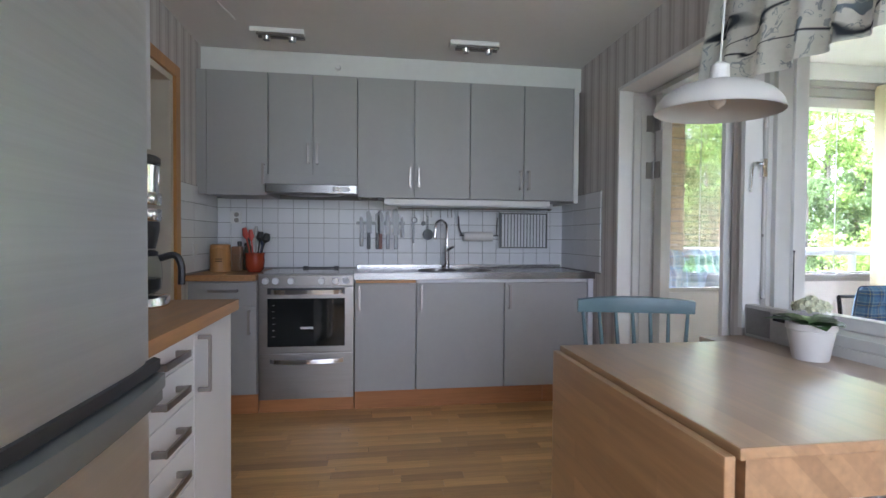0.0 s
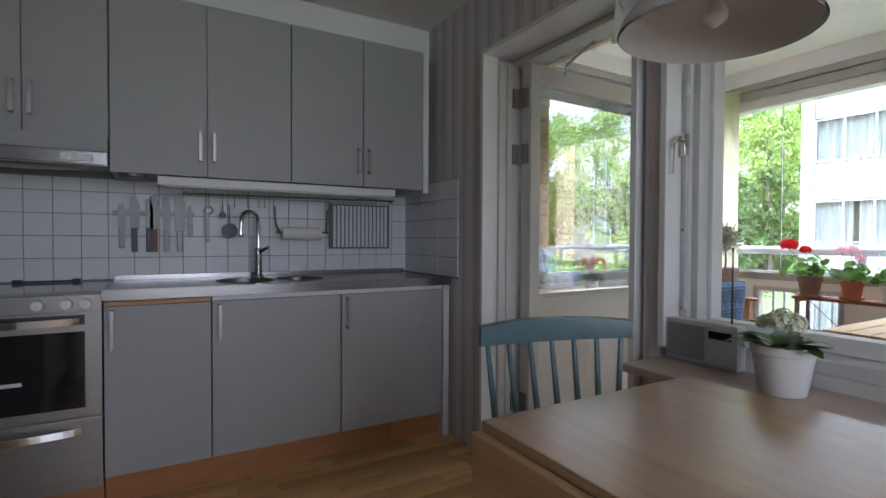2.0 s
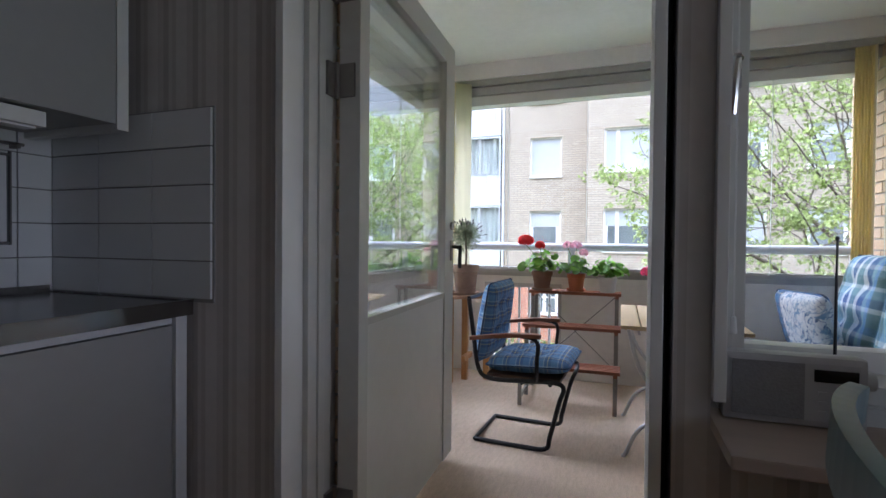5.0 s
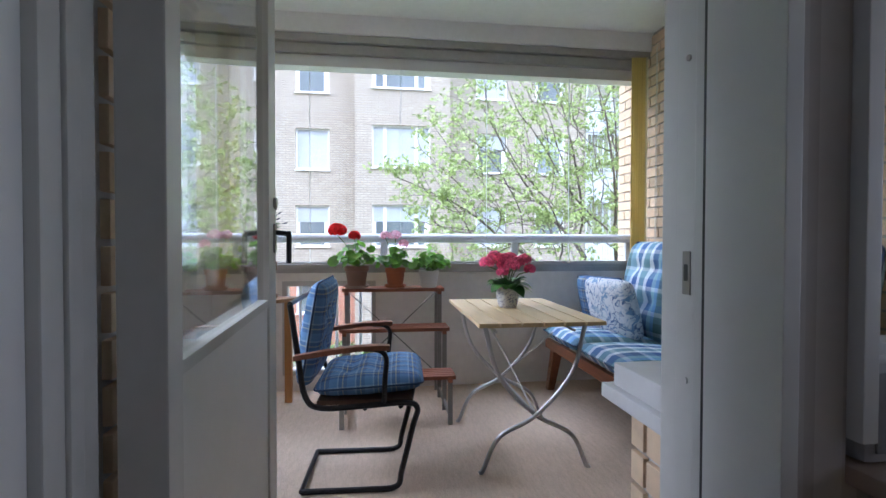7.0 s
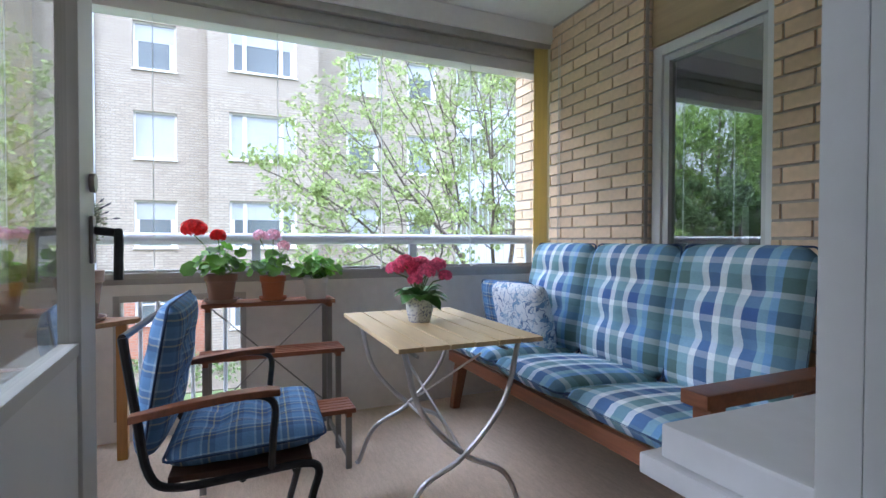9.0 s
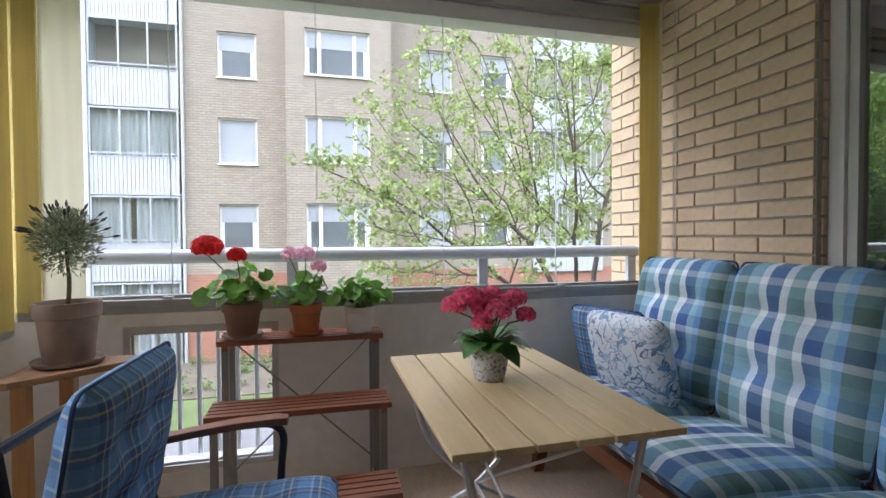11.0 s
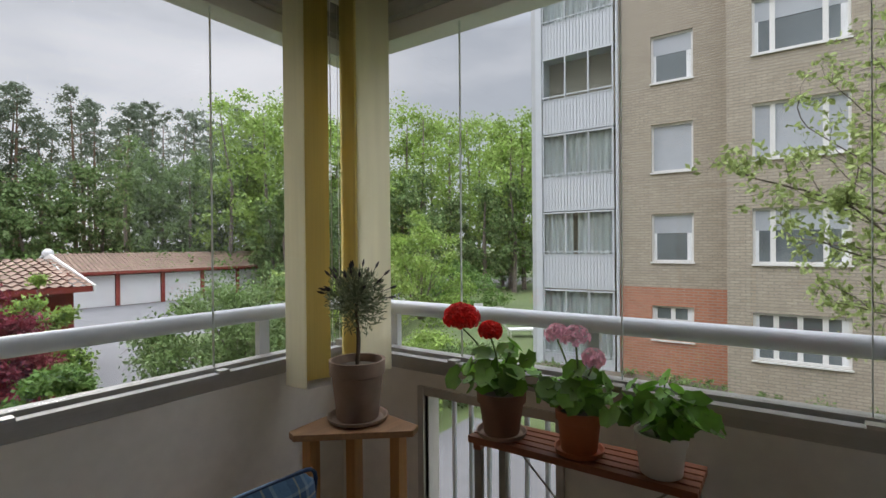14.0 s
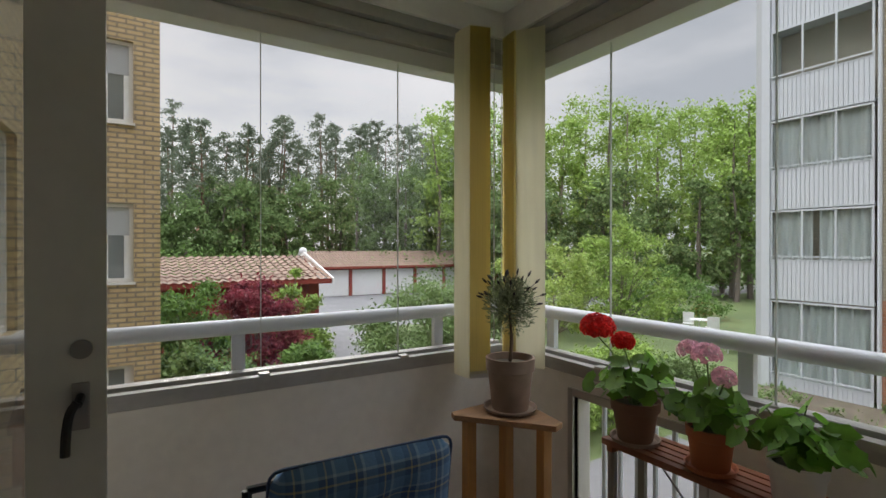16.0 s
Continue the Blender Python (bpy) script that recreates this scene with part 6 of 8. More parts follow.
# stepped plant stand
ps = thing("plant_stand", "stepped plant stand with red-brown slatted shelves", "plant stand")
GS = mat("grey_steel", (0.24, 0.235, 0.22), 0.45, 0.1, 20, 0.02, metal=0.5)
ST = wood("stand_slat", (0.24, 0.085, 0.04), 0.5, 0.25, 9, 1, obj=0.12)
Y0, Y1 = 2.118, 2.787
for x0, z in ((4.675, 0.715), (4.43, 0.495), (4.185, 0.265)):
    for i in range(5):
        part("slat", boxes((x0 + i * 0.038, x0 + i * 0.038 + 0.028, Y0, Y1, z - 0.022, z)), ST, ps, "", 0.002)
    for y in (Y0 + 0.03, Y1 - 0.03):
        part("batten", boxes((x0 + 0.005, x0 + 0.18, y - 0.012, y + 0.012, z - 0.042, z - 0.0225)), ST, ps)
        part("leg", boxes((x0 + 0.012, x0 + 0.03, y - 0.013, y + 0.013, FB, z - 0.043)), GS, ps)
for y in (Y0 + 0.03, Y1 - 0.03):
    part("back_leg", boxes((4.85, 4.868, y - 0.013, y + 0.013, FB, 0.69)), GS, ps)
    part("foot_rail", boxes((4.22, 4.849, y - 0.006, y + 0.006, 0.02, 0.05)), GS, ps)
for x, za, zb in ((4.86, 0.68, 0.10),):
    for a, b in ((Y0 + 0.03, Y1 - 0.03), (Y1 - 0.03, Y0 + 0.03)):
        bm = bmesh.new()
        tube(bm, [(x, a, za), (x, b, zb)], 0.004, 6)
        part("brace", bm, GS, ps)


def geranium(label, x, y, z, r_top, r_bot, h, material, saucer, seed, spread, height, heads, petal_m, leaf_m=None, n_leaf=50):
    t = thing("potted_geranium", label, "potted plant", "pot plants on the stand")
    rn = random.Random(seed)
    zt = pot((x, y, z), r_top, r_bot, h, material, t, True, saucer)
    bl, bs = bmesh.new(), bmesh.new()
    for i in range(n_leaf):
        a = i * 2.4 + rn.random() * 0.5
        q = math.sqrt((i + 0.5) / n_leaf)
        d = spread * q * (0.6 + 0.65 * rn.random())
        c = Vector((x + d * math.cos(a) * 0.75, y + d * math.sin(a), zt + 0.012 + height * (1 - 0.8 * q * q) * (0.25 + 0.9 * rn.random())))
        r = 0.019 + 0.027 * rn.random()
        nr = Vector((math.cos(a) * q * 0.8 - 0.3 + rn.gauss(0, 0.5), math.sin(a) * q * 0.8 + rn.gauss(0, 0.5), 1.0 - 0.4 * q + rn.gauss(0, 0.2)))
        leaf_disc(bl, c, nr, r, 7, rn)
        if i % 2:
            tube(bs, [(x + rn.uniform(-0.02, 0.02), y + rn.uniform(-0.02, 0.02), zt - 0.015), tuple((Vector((x, y, zt)) + c) / 2 + Vector((0, 0, 0.02))), tuple(c)], 0.0022, 5)
    for hx, hy, hz, r, n in heads:
        tube(bs, arc([(x, y, zt), (x + hx * 0.4, y + hy * 0.5, zt + hz * 0.55), (x + hx, y + hy, zt + hz - r * 0.5)], 4), 0.0028, 6)
    tagged(part("stem", bs, STEM, t, "", 0, True), kind="stuff")
    part("leaves", bl, leaf_m or LEAF_L, t, "", 0, True)
    for hx, hy, hz, r, n in heads:
        bm = bmesh.new()
        flower_head(bm, (x + hx, y + hy, zt + hz), r, 0.0135, int(n * (1.7 if petal_m is RED else 0.9)), rn)
        part("flower_head", bm, petal_m, t, "", 0, False)
    return t


RED = mat("scarlet_petal", (0.80, 0.025, 0.025), 0.6, 0.15, 40, 0.1, island=0.2)
PINK = mat("pale_pink_petal", (0.87, 0.48, 0.60), 0.6, 0.12, 40, 0.1, island=0.2)
HYD = mat("crimson_hydrangea_petal", (0.85, 0.15, 0.29), 0.6, 0.2, 40, 0.1, island=0.25)
for pm in (RED, PINK, HYD):
    translucent(pm, 0.4)
geranium("red-flowered geranium in a brown terracotta pot", 4.735, 2.695, 0.716, 0.079, 0.053, 0.136, TERRA_D, TERRA, 1, 0.16, 0.13, [(-0.05, 0.12, 0.232, 0.058, 80), (-0.05, 0.01, 0.20, 0.034, 40)], RED)
geranium("pale pink geranium in an orange terracotta pot", 4.74, 2.44, 0.716, 0.067, 0.047, 0.122, TERRA_O, TERRA_O, 2, 0.11, 0.10, [(0.0, 0.065, 0.215, 0.034, 34), (-0.02, 0.0, 0.215, 0.038, 40), (-0.03, -0.055, 0.16, 0.032, 30)], PINK, None, 40)
geranium("green leafy geranium in a plain white pot", 4.74, 2.215, 0.716, 0.067, 0.05, 0.112, POT_W, None, 3, 0.135, 0.12, [], PINK, None, 52)

hy = thing("potted_hydrangea", "crimson hydrangea in a blue and white pot", "potted plant")
rn = random.Random(8)
HX, HY, HZ = 4.06, 1.853, 0.668
BWP = print_fabric("blue_white_porcelain", (0.60, 0.60, 0.57), [((0.09, 0.11, 0.22), 20, 0.52, 0.545, (1, 1, 1)), ((0.12, 0.15, 0.27), 30, 0.64, 0.9, (1, 1, 1))], 1.4)
bm = bmesh.new()
lathe(bm, [(0.05, 0), (0.054, 0.004), (0.068, 0.06), (0.07, 0.10), (0.064, 0.125), (0.068, 0.135), (0.06, 0.135), (0.06, 0.11)], (HX, HY, HZ), 28)
part("pot", bm, BWP, hy, "blue and white patterned pot", 0, True)
bl = bmesh.new()
for i in range(26):
    a = i * 2.4 + rn.random()
    r = 0.10 + 0.07 * rn.random()
    zz = HZ + 0.13 + 0.13 * rn.random()
    leaf_blade(bl, (HX + 0.02 * math.cos(a), HY + 0.02 * math.sin(a), HZ + 0.13), (HX + r * math.cos(a), HY + r * math.sin(a), zz), 0.10, 0.5)
part("leaves", bl, LEAF_D, hy, "", 0, True)
bs = bmesh.new()
hd = [(0.0, 0.14, 0.30, 0.05), (-0.06, 0.10, 0.335, 0.05), (-0.05, 0.045, 0.29, 0.045), (-0.09, 0.0, 0.285, 0.058), (0.0, 0.02, 0.32, 0.05), (-0.02, -0.06, 0.30, 0.05), (0.02, -0.115, 0.315, 0.048), (-0.05, -0.13, 0.26, 0.038), (0.06, -0.03, 0.32, 0.05), (-0.10, 0.06, 0.25, 0.04), (0.05, 0.08, 0.32, 0.05)]
for hx, h_y, hz, r in hd:
    tube(bs, [(HX, HY, HZ + 0.12), (HX + hx * 0.5, HY + h_y * 0.5, HZ + 0.12 + (hz - 0.12) * 0.6), (HX + hx * 0.9, HY + h_y * 0.95, HZ + hz - 0.025 - r * 0.4)], 0.0035, 6)
    bm = bmesh.new()
    flower_head(bm, (HX + hx * 0.9, HY + h_y * 0.95, HZ + hz - 0.025), r * 0.85, 0.014, 56, rn)
    part("flower_head", bm, HYD, hy)
part("stem", bs, STEM, hy, "", 0, True)
hy.matrix_basis = Matrix.Translation((HX, HY, HZ)) @ Matrix.Scale(0.89, 4) @ Matrix.Translation((-HX, -HY, -HZ))

# corner stool with a lavender tree
sl = thing("corner_stool", "three-cornered pine plant stool in the balcony corner", "stool")
bm = bmesh.new()
tri = [(4.46, 3.42), (4.445, 3.375), (4.72, 3.05), (4.775, 3.07), (4.83, 3.45)]
a = [bm.verts.new((x, y, 0.636)) for x, y in tri]
b = [bm.verts.new((x, y, 0.660)) for x, y in tri]
bm.faces.new(a[::-1])
bm.faces.new(b)
for i in range(5):
    bm.faces.new((a[i], a[(i + 1) % 5], b[(i + 1) % 5], b[i]))
SP = wood("weathered_pine", (0.34, 0.19, 0.095), 0.6, 0.25, 9, 0)
part("top", bm, SP, sl, "", 0.004)
for x, y in ((4.52, 3.37), (4.73, 3.13), (4.66, 3.29)):
    part("leg", boxes((x - 0.023, x + 0.023, y - 0.023, y + 0.023, FB, 0.6355)), M["pine"], sl, "", 0.004)
part("lower_brace", boxes((4.50, 4.70, 3.24, 3.27, 0.16, 0.20)), M["pine"], sl)
lv = thing("lavender_tree", "small lavender standard in a grey terracotta pot", "potted plant")
LX, LY = 4.69, 3.30
zt = pot((LX, LY, 0.661), 0.106, 0.076, 0.225, TERRA, lv, True, TERRA, "greyed terracotta pot")
bm = bmesh.new()
tube(bm, arc([(LX, LY, zt - 0.02), (LX + 0.004, LY - 0.004, zt + 0.07), (LX, LY, zt + 0.16), (LX, LY + 0.003, zt + 0.24)], 4), [0.008] * 6 + [0.006] * 7, 8)
part("trunk", bm, mat("grey_bark", (0.16, 0.12, 0.09), 0.9, 0.2, 20, 0.2), lv, "", 0, True)
rn = random.Random(21)
bl = bmesh.new()
C = Vector((LX, LY, zt + 0.222))
for i in range(2700):
    d = Vector((rn.gauss(0, 1), rn.gauss(0, 1), rn.gauss(0, 1) + 0.35)).normalized()
    r0 = 0.015 + 0.095 * rn.random() ** 0.8
    p = C + Vector((d.x * r0, d.y * r0, d.z * r0 * 1.15))
    q = p + (d + Vector((rn.uniform(-1.1, 1.1), rn.uniform(-1.1, 1.1), rn.uniform(-0.5, 1.2)))).normalized() * rn.uniform(0.018, 0.032)
    s = (q - p).cross(Vector((rn.uniform(-1, 1), rn.uniform(-1, 1), 0.4))).normalized() * 0.003
    m_ = (p + q) / 2
    bl.faces.new([bl.verts.new(v) for v in (p, m_ + s, q, m_ - s)])
part("crown", bl, mat("lavender_leaf", (0.27, 0.32, 0.20), 0.8, 0.2, 30, 0.0, island=0.35), lv)
bl = bmesh.new()
for i in range(26):
    d = Vector((rn.gauss(0, 1), rn.gauss(0, 1), abs(rn.gauss(0, 1)) + 0.25)).normalized()
    p = C + d * 0.10
    q = C + d * rn.uniform(0.135, 0.165)
    tube(bl, [p, q], 0.0012, 4)
    tube(bl, [q - d * 0.012, q, q + d * 0.016], [0.003, 0.0055, 0.002], 6)
tagged(part("flower_spikes", bl, mat("lavender_bud", (0.06, 0.055, 0.065), 0.8), lv), kind="stuff")

# ---- ground and distance ----
setting("ground", boxes((-400, 600, -400, 600, GZ - 1, GZ)), M["grass"], "lawn and ground round the houses", "ground")
setting("road", boxes((-14, 60, 25.0, 42.0, GZ + 0.001, GZ + 0.006), (8.0, 13.0, 14.5, 25.0, GZ + 0.001, GZ + 0.006)), M["asphalt"], "grey asphalt yard in front of the garages", "road")
setting("pavement", boxes((9.0, 13.3, 2.5, 8.2, GZ + 0.001, GZ + 0.02), (11.0, 13.3, -20, 2.499, GZ + 0.001, GZ + 0.02)), M["asphalt"], "asphalt path beside the house", "path")
setting("planting_bed", boxes((15.6, 19.45, -16, 9.0, GZ + 0.001, GZ + 0.03)), M["soil"], "planting bed along the brick house", "bed")
setting("terrain_bank", boxes((-200, 300, 52, 300, GZ, GZ + 1.6)), M["grass"], "rising wooded ground beyond the garages", "ground")


def holed_wall(bm, axis, f0, f1, a0, a1, z0, z1, holes):
    """Boxes that fill an upright slab (f0 to f1 thick) round its holes (a0, a1, z0, z1)."""
    cuts = sorted({a0, a1, *[h[0] for h in holes], *[h[1] for h in holes]})
    for p, q in zip(cuts, cuts[1:]):
        hs = sorted((h[2], h[3]) for h in holes if h[0] <= p and q <= h[1])
        z = z0
        for b, t in hs + [(z1, z1)]:
            if b - z > 1e-4:
                box(bm, *((f0, f1, p, q, z, b) if axis == "y" else (p, q, f0, f1, z, b)))
            z = t
    return bm


def house_window(parent, axis, face, nrm, a0, a1, z0, z1, splits=(), pane="pane_dark", bars=False, depth=0.10):
    """A white casement set back in its opening, with sill; a coordinate along axis, nrm points outwards."""
    w = part("window", bmesh.new(), M["white_paint"], parent)
    bm = bmesh.new()

    def bx(b, lo, hi, p, q, d0, d1):
        f = sorted((face - nrm * d0, face - nrm * d1))
        box(b, *((*f, lo, hi, p, q) if axis == "y" else (lo, hi, *f, p, q)))
    t = 0.062
    for lo, hi, p, q in ((a0, a0 + t, z0, z1), (a1 - t, a1, z0, z1), (a0 + t, a1 - t, z1 - t, z1), (a0 + t, a1 - t, z0, z0 + t)):
        bx(bm, lo, hi, p, q, depth - 0.03, depth + 0.04)
    for s in splits:
        bx(bm, a0 + (a1 - a0) * s - 0.06, a0 + (a1 - a0) * s + 0.06, z0 + t, z1 - t, depth - 0.02, depth + 0.03)
    if bars:
        m = (z0 + z1) / 2 + 0.1
        bx(bm, a0 + t, a1 - t, m - 0.025, m + 0.025, depth - 0.01, depth + 0.02)
    part("frame", bm, M["white_paint"], w)
    bm = bmesh.new()
    bx(bm, a0 - 0.03, a1 + 0.03, z0 - 0.045, z0 - 0.002, depth, -0.05)
    part("sill", bm, M["white_paint"], w)
    bm = bmesh.new()
    bx(bm, a0 + 0.03, a1 - 0.03, z0 + 0.03, z1 - 0.03, depth + 0.015, depth + 0.025)
    part("pane", bm, M[pane], w)
    if pane == "pane_dark":
        bm = bmesh.new()
        r = 0.13
        bx(bm, a0 + t, a0 + t + r, z0 + t, z1 - t, depth + 0.008, depth + 0.014)
        bx(bm, a1 - t - r * 0.6, a1 - t, z0 + t, z1 - t, depth + 0.008, depth + 0.014)
        part("curtain", bm, M["curtain_white"], w)
        if z0 > 0:
            # pale panel painted in for the light on the pane's upper part
            bm = bmesh.new()
            bx(bm, a0 + t, a1 - t, z1 - t - (z1 - z0) * 0.36, z1 - t, depth + 0.003, depth + 0.0075)
            part("blind", bm, M["pane_blind_and_lit"], w, "pale upper panel that gives the pane its half-lit look")


FX, BX = 19.5, 18.6
ap = thing("apartment_building", "five-storey yellow brick apartment house with white glazed balconies", "building")
rows = [(0.78, 2.245), (3.525, 4.995), (6.27, 7.72), (9.01, 10.47), (11.75, 13.2)]
small = [(4.235, 5.415)]
right = [(-2.32, -1.12), (-4.6, -3.4), (-10.4, -9.2), (-13.2, -12.0)]
holes = [(a, b, z0, z1) for a, b in small + right for z0, z1 in rows]
gh = [(a, b, -1.62, -0.57) for a, b in small + right]
bm = bmesh.new()
holed_wall(bm, "y", FX, FX + 0.3, 3.3, 6.42, 0.0, 14.5, [h for h in holes if h[0] > 3])
holed_wall(bm, "y", FX, FX + 0.3, -16, 0.0, 0.0, 14.5, [h for h in holes if h[0] < 0])
part("wall", bm, M["facade_y"], ap, "yellow brick wall")
bm = bmesh.new()
holed_wall(bm, "y", FX, FX + 0.3, 3.3, 6.42, GZ, -0.001, [h for h in gh if h[0] > 3])
holed_wall(bm, "y", FX, FX + 0.3, -16, 0.0, GZ, -0.001, [h for h in gh if h[0] < 0])
part("plinth_wall", bm, M["red_brick"], ap, "red brick ground storey")
bay = [(0.69, 2.715, z0, z1) for z0, z1 in rows]
bm = holed_wall(bmesh.new(), "y", BX, BX + 0.3, 0.0, 3.3, GZ, 14.5, bay + [(0.69, 2.715, -1.75, -0.5)])
part("bay_wall", bm, M["facade_y"], ap, "projecting yellow brick bay")
part("bay_side", boxes((BX + 0.301, FX + 0.3, 0.0, 0.3, GZ, 14.5), (BX + 0.301, FX + 0.3, 3.0, 3.3, GZ, 14.5)), M["facade_x"], ap)
part("core", boxes((FX + 0.55, FX + 11, -16, 9.19, GZ, 14.5), (FX + 0.301, FX + 0.55, 0.3, 3.0, GZ, 14.5)), M["facade_x"], ap)
part("end_wall", boxes((FX - 0.15, FX + 11, 9.20, 9.35, GZ, 14.5)), mat("grey_end_post", (0.42, 0.44, 0.46), 0.7, 0.05, 2, 0.02), ap, "grey end wall")
part("roof", boxes((BX - 0.3, FX + 11.5, -16.5, 10, 14.501, 14.9)), M["asphalt"], ap)
for j, (z0, z1) in enumerate(rows):
    for k, (a, b) in enumerate(small + right):
        house_window(ap, "y", FX, -1, a, b, z0, z1, (), "pane_blind_and_lit" if (j, k) in ((1, 0), (2, 1), (0, 1)) else "pane_dark")
    house_window(ap, "y", BX, -1, 0.69, 2.715, z0, z1, (0.24, 0.78), "pane_blind_and_lit" if j == 1 else "pane_dark")
for a, b in small + right:
    house_window(ap, "y", FX, -1, a, b, -1.62, -0.57, (0.5,), "pane_dark", True)
house_window(ap, "y", BX, -1, 0.69, 2.715, -1.75, -0.5, (0.25, 0.5, 0.75), "pane_dark", True)
bm = bmesh.new()
tube(bm, [(FX - 0.06, 6.42, GZ), (FX - 0.06, 6.42, 14.4)], 0.05, 10)
part("downpipe", bm, M["sheet"], ap, "white downpipe", 0, True)


def glazed_balcony(y0, y1, zt, ztop, curtain):
    """Corrugated white front up to zt, sliding glass above up to ztop."""
    b = part("balcony", boxes((FX + 0.0, FX + 0.55, y0, y1, zt - 1.14, zt - 1.05)), M["sheet"], ap, "white balcony with glazing")
    bm = bmesh.new()
    n = int((y1 - y0) / 0.11)
    for i in range(n):
        p = y0 + (y1 - y0) * i / n
        q = y0 + (y1 - y0) * (i + 1) / n
        box(bm, FX - 0.11, FX - 0.09, p, p + (q - p) * 0.82, zt - 1.14, zt)
    box(bm, FX - 0.089, FX - 0.07, y0, y1, zt - 1.14, zt)
    part("front_sheet", bm, M["sheet"], b, "corrugated white sheet")
    bm = boxes((FX - 0.12, FX - 0.07, y0, y1, zt + 0.001, zt + 0.035), (FX - 0.12, FX - 0.07, y0, y1, ztop - 0.05, ztop), (FX - 0.16, FX - 0.13, y0, y1, zt + 0.10, zt + 0.14))
    for i in range(4):
        p = y0 + (y1 - y0 - 0.05) * i / 3
        box(bm, FX - 0.115, FX - 0.075, p, p + 0.05, zt + 0.036, ztop - 0.051)
    part("glazing_frame", bm, M["sheet"], b)
    part("glass", boxes((FX - 0.097, FX - 0.092, y0, y1, zt + 0.03, ztop - 0.03)), M["glass_green"], b).visible_shadow = False
    if curtain:
        bm = bmesh.new()
        a = y0 + 0.04
        v = []
        k = 0
        while a < y1 - 0.04:
            v.append((bm.verts.new((FX + 0.02 + 0.035 * math.sin(k * 1.3), a, zt - 0.2)), bm.verts.new((FX + 0.02 + 0.035 * math.sin(k * 1.3), a, ztop - 0.04))))
            a += 0.05
            k += 1
        gap = {int(len(v) * 0.52), int(len(v) * 0.52) + 1, int(len(v) * 0.52) + 2} if curtain == 2 else set()
        for i, (p, q) in enumerate(zip(v, v[1:])):
            if i not in gap:
                bm.faces.new((p[0], q[0], q[1], p[1]))
        bmesh.ops.solidify(bm, geom=bm.faces[:], thickness=0.004)
        part("curtain", bm, M["curtain_white"], b, "white curtains")


for y0, y1 in ((6.52, 8.96), (-8.3, -5.4)):
    for zt, ztop, c in ((0.98, 2.45, 2), (3.62, 5.12, 1), (6.30, 7.78, 0), (8.92, 10.45, 1), (11.6, 13.1, 1)):
        glazed_balcony(y0, y1, zt, ztop, c)
part("balcony_post", boxes((FX - 0.16, FX + 0.55, 8.97, 9.195, GZ, 14.4)), M["sheet"], ap, "pale grey balcony side post")
glazed_balcony(6.52, 8.96, GZ + 0.35, -0.20, 1)

# own house: wing along the north
wg = thing("house_wing", "yellow brick wing of the house with white windows", "building")
nw = [(8.4, 9.95, 0.66, 2.36), (5.7, 7.1, 0.66, 2.33), (8.4, 9.95, 3.55, 5.0), (5.7, 7.1, 3.5, 4.9)]
part("wall", holed_wall(bmesh.new(), "y", XO - 0.3, XO, YB + 0.21, 11.6, -0.6, 9, nw), M["wing_y"], wg)
part("wall_end", boxes((XO + 0.002, XO + 0.02, YN + 0.105, YB + 0.209, -0.6, 9)), M["wing_y"], wg)
part("plinth_wall", boxes((XO - 0.3, XO, YB + 0.21, 11.6, GZ, -0.601)), M["red_brick"], wg, "red brick base")
pw = [(2.66, 3.22, 0.78, 2.12), (2.66, 3.22, 3.5, 4.9), (2.66, 3.22, -2.0, -0.65)]
part("projection", holed_wall(bmesh.new(), "x", 11.6, 11.9, XO, 3.62, GZ, 9, pw), M["wing_x"], wg)
part("projection_side", boxes((3.32, 3.62, 11.901, 17, GZ, 9)), M["wing_y"], wg)
part("core", boxes((-8, XO - 0.301, YB + 0.21, 17, GZ, 9), (XO - 0.3, 3.319, 11.8, 17, GZ, 9)), mat("wing_dark", (0.2, 0.17, 0.13), 0.9), wg)
for a, b, z0, z1 in nw:
    house_window(wg, "y", XO, 1, a, b, z0, z1, (), "pane_blind_and_lit" if a > 8 else "pane_dark")
for a, b, z0, z1 in pw:
    house_window(wg, "x", 11.6, -1, a, b, z0, z1, (), "pane_dark")
part("lower_wall", boxes((XO - 0.05, XG + 0.1, -8, YN + 0.1, GZ, FB - 0.21)), M["wing_y"], wg)
part("upper_wall", boxes((XO, XG + 0.3, -8, YN + 0.3, ZBC + 0.21, 9)), M["wing_y"], wg)
cn_ = thing("entrance_canopy", "small pale metal canopy below the wing", "canopy")
part("roof", boxes((XO, XO + 0.75, 5.6, 7.4, -0.72, -0.66)), M["sheet"], cn_, "", 0.01)


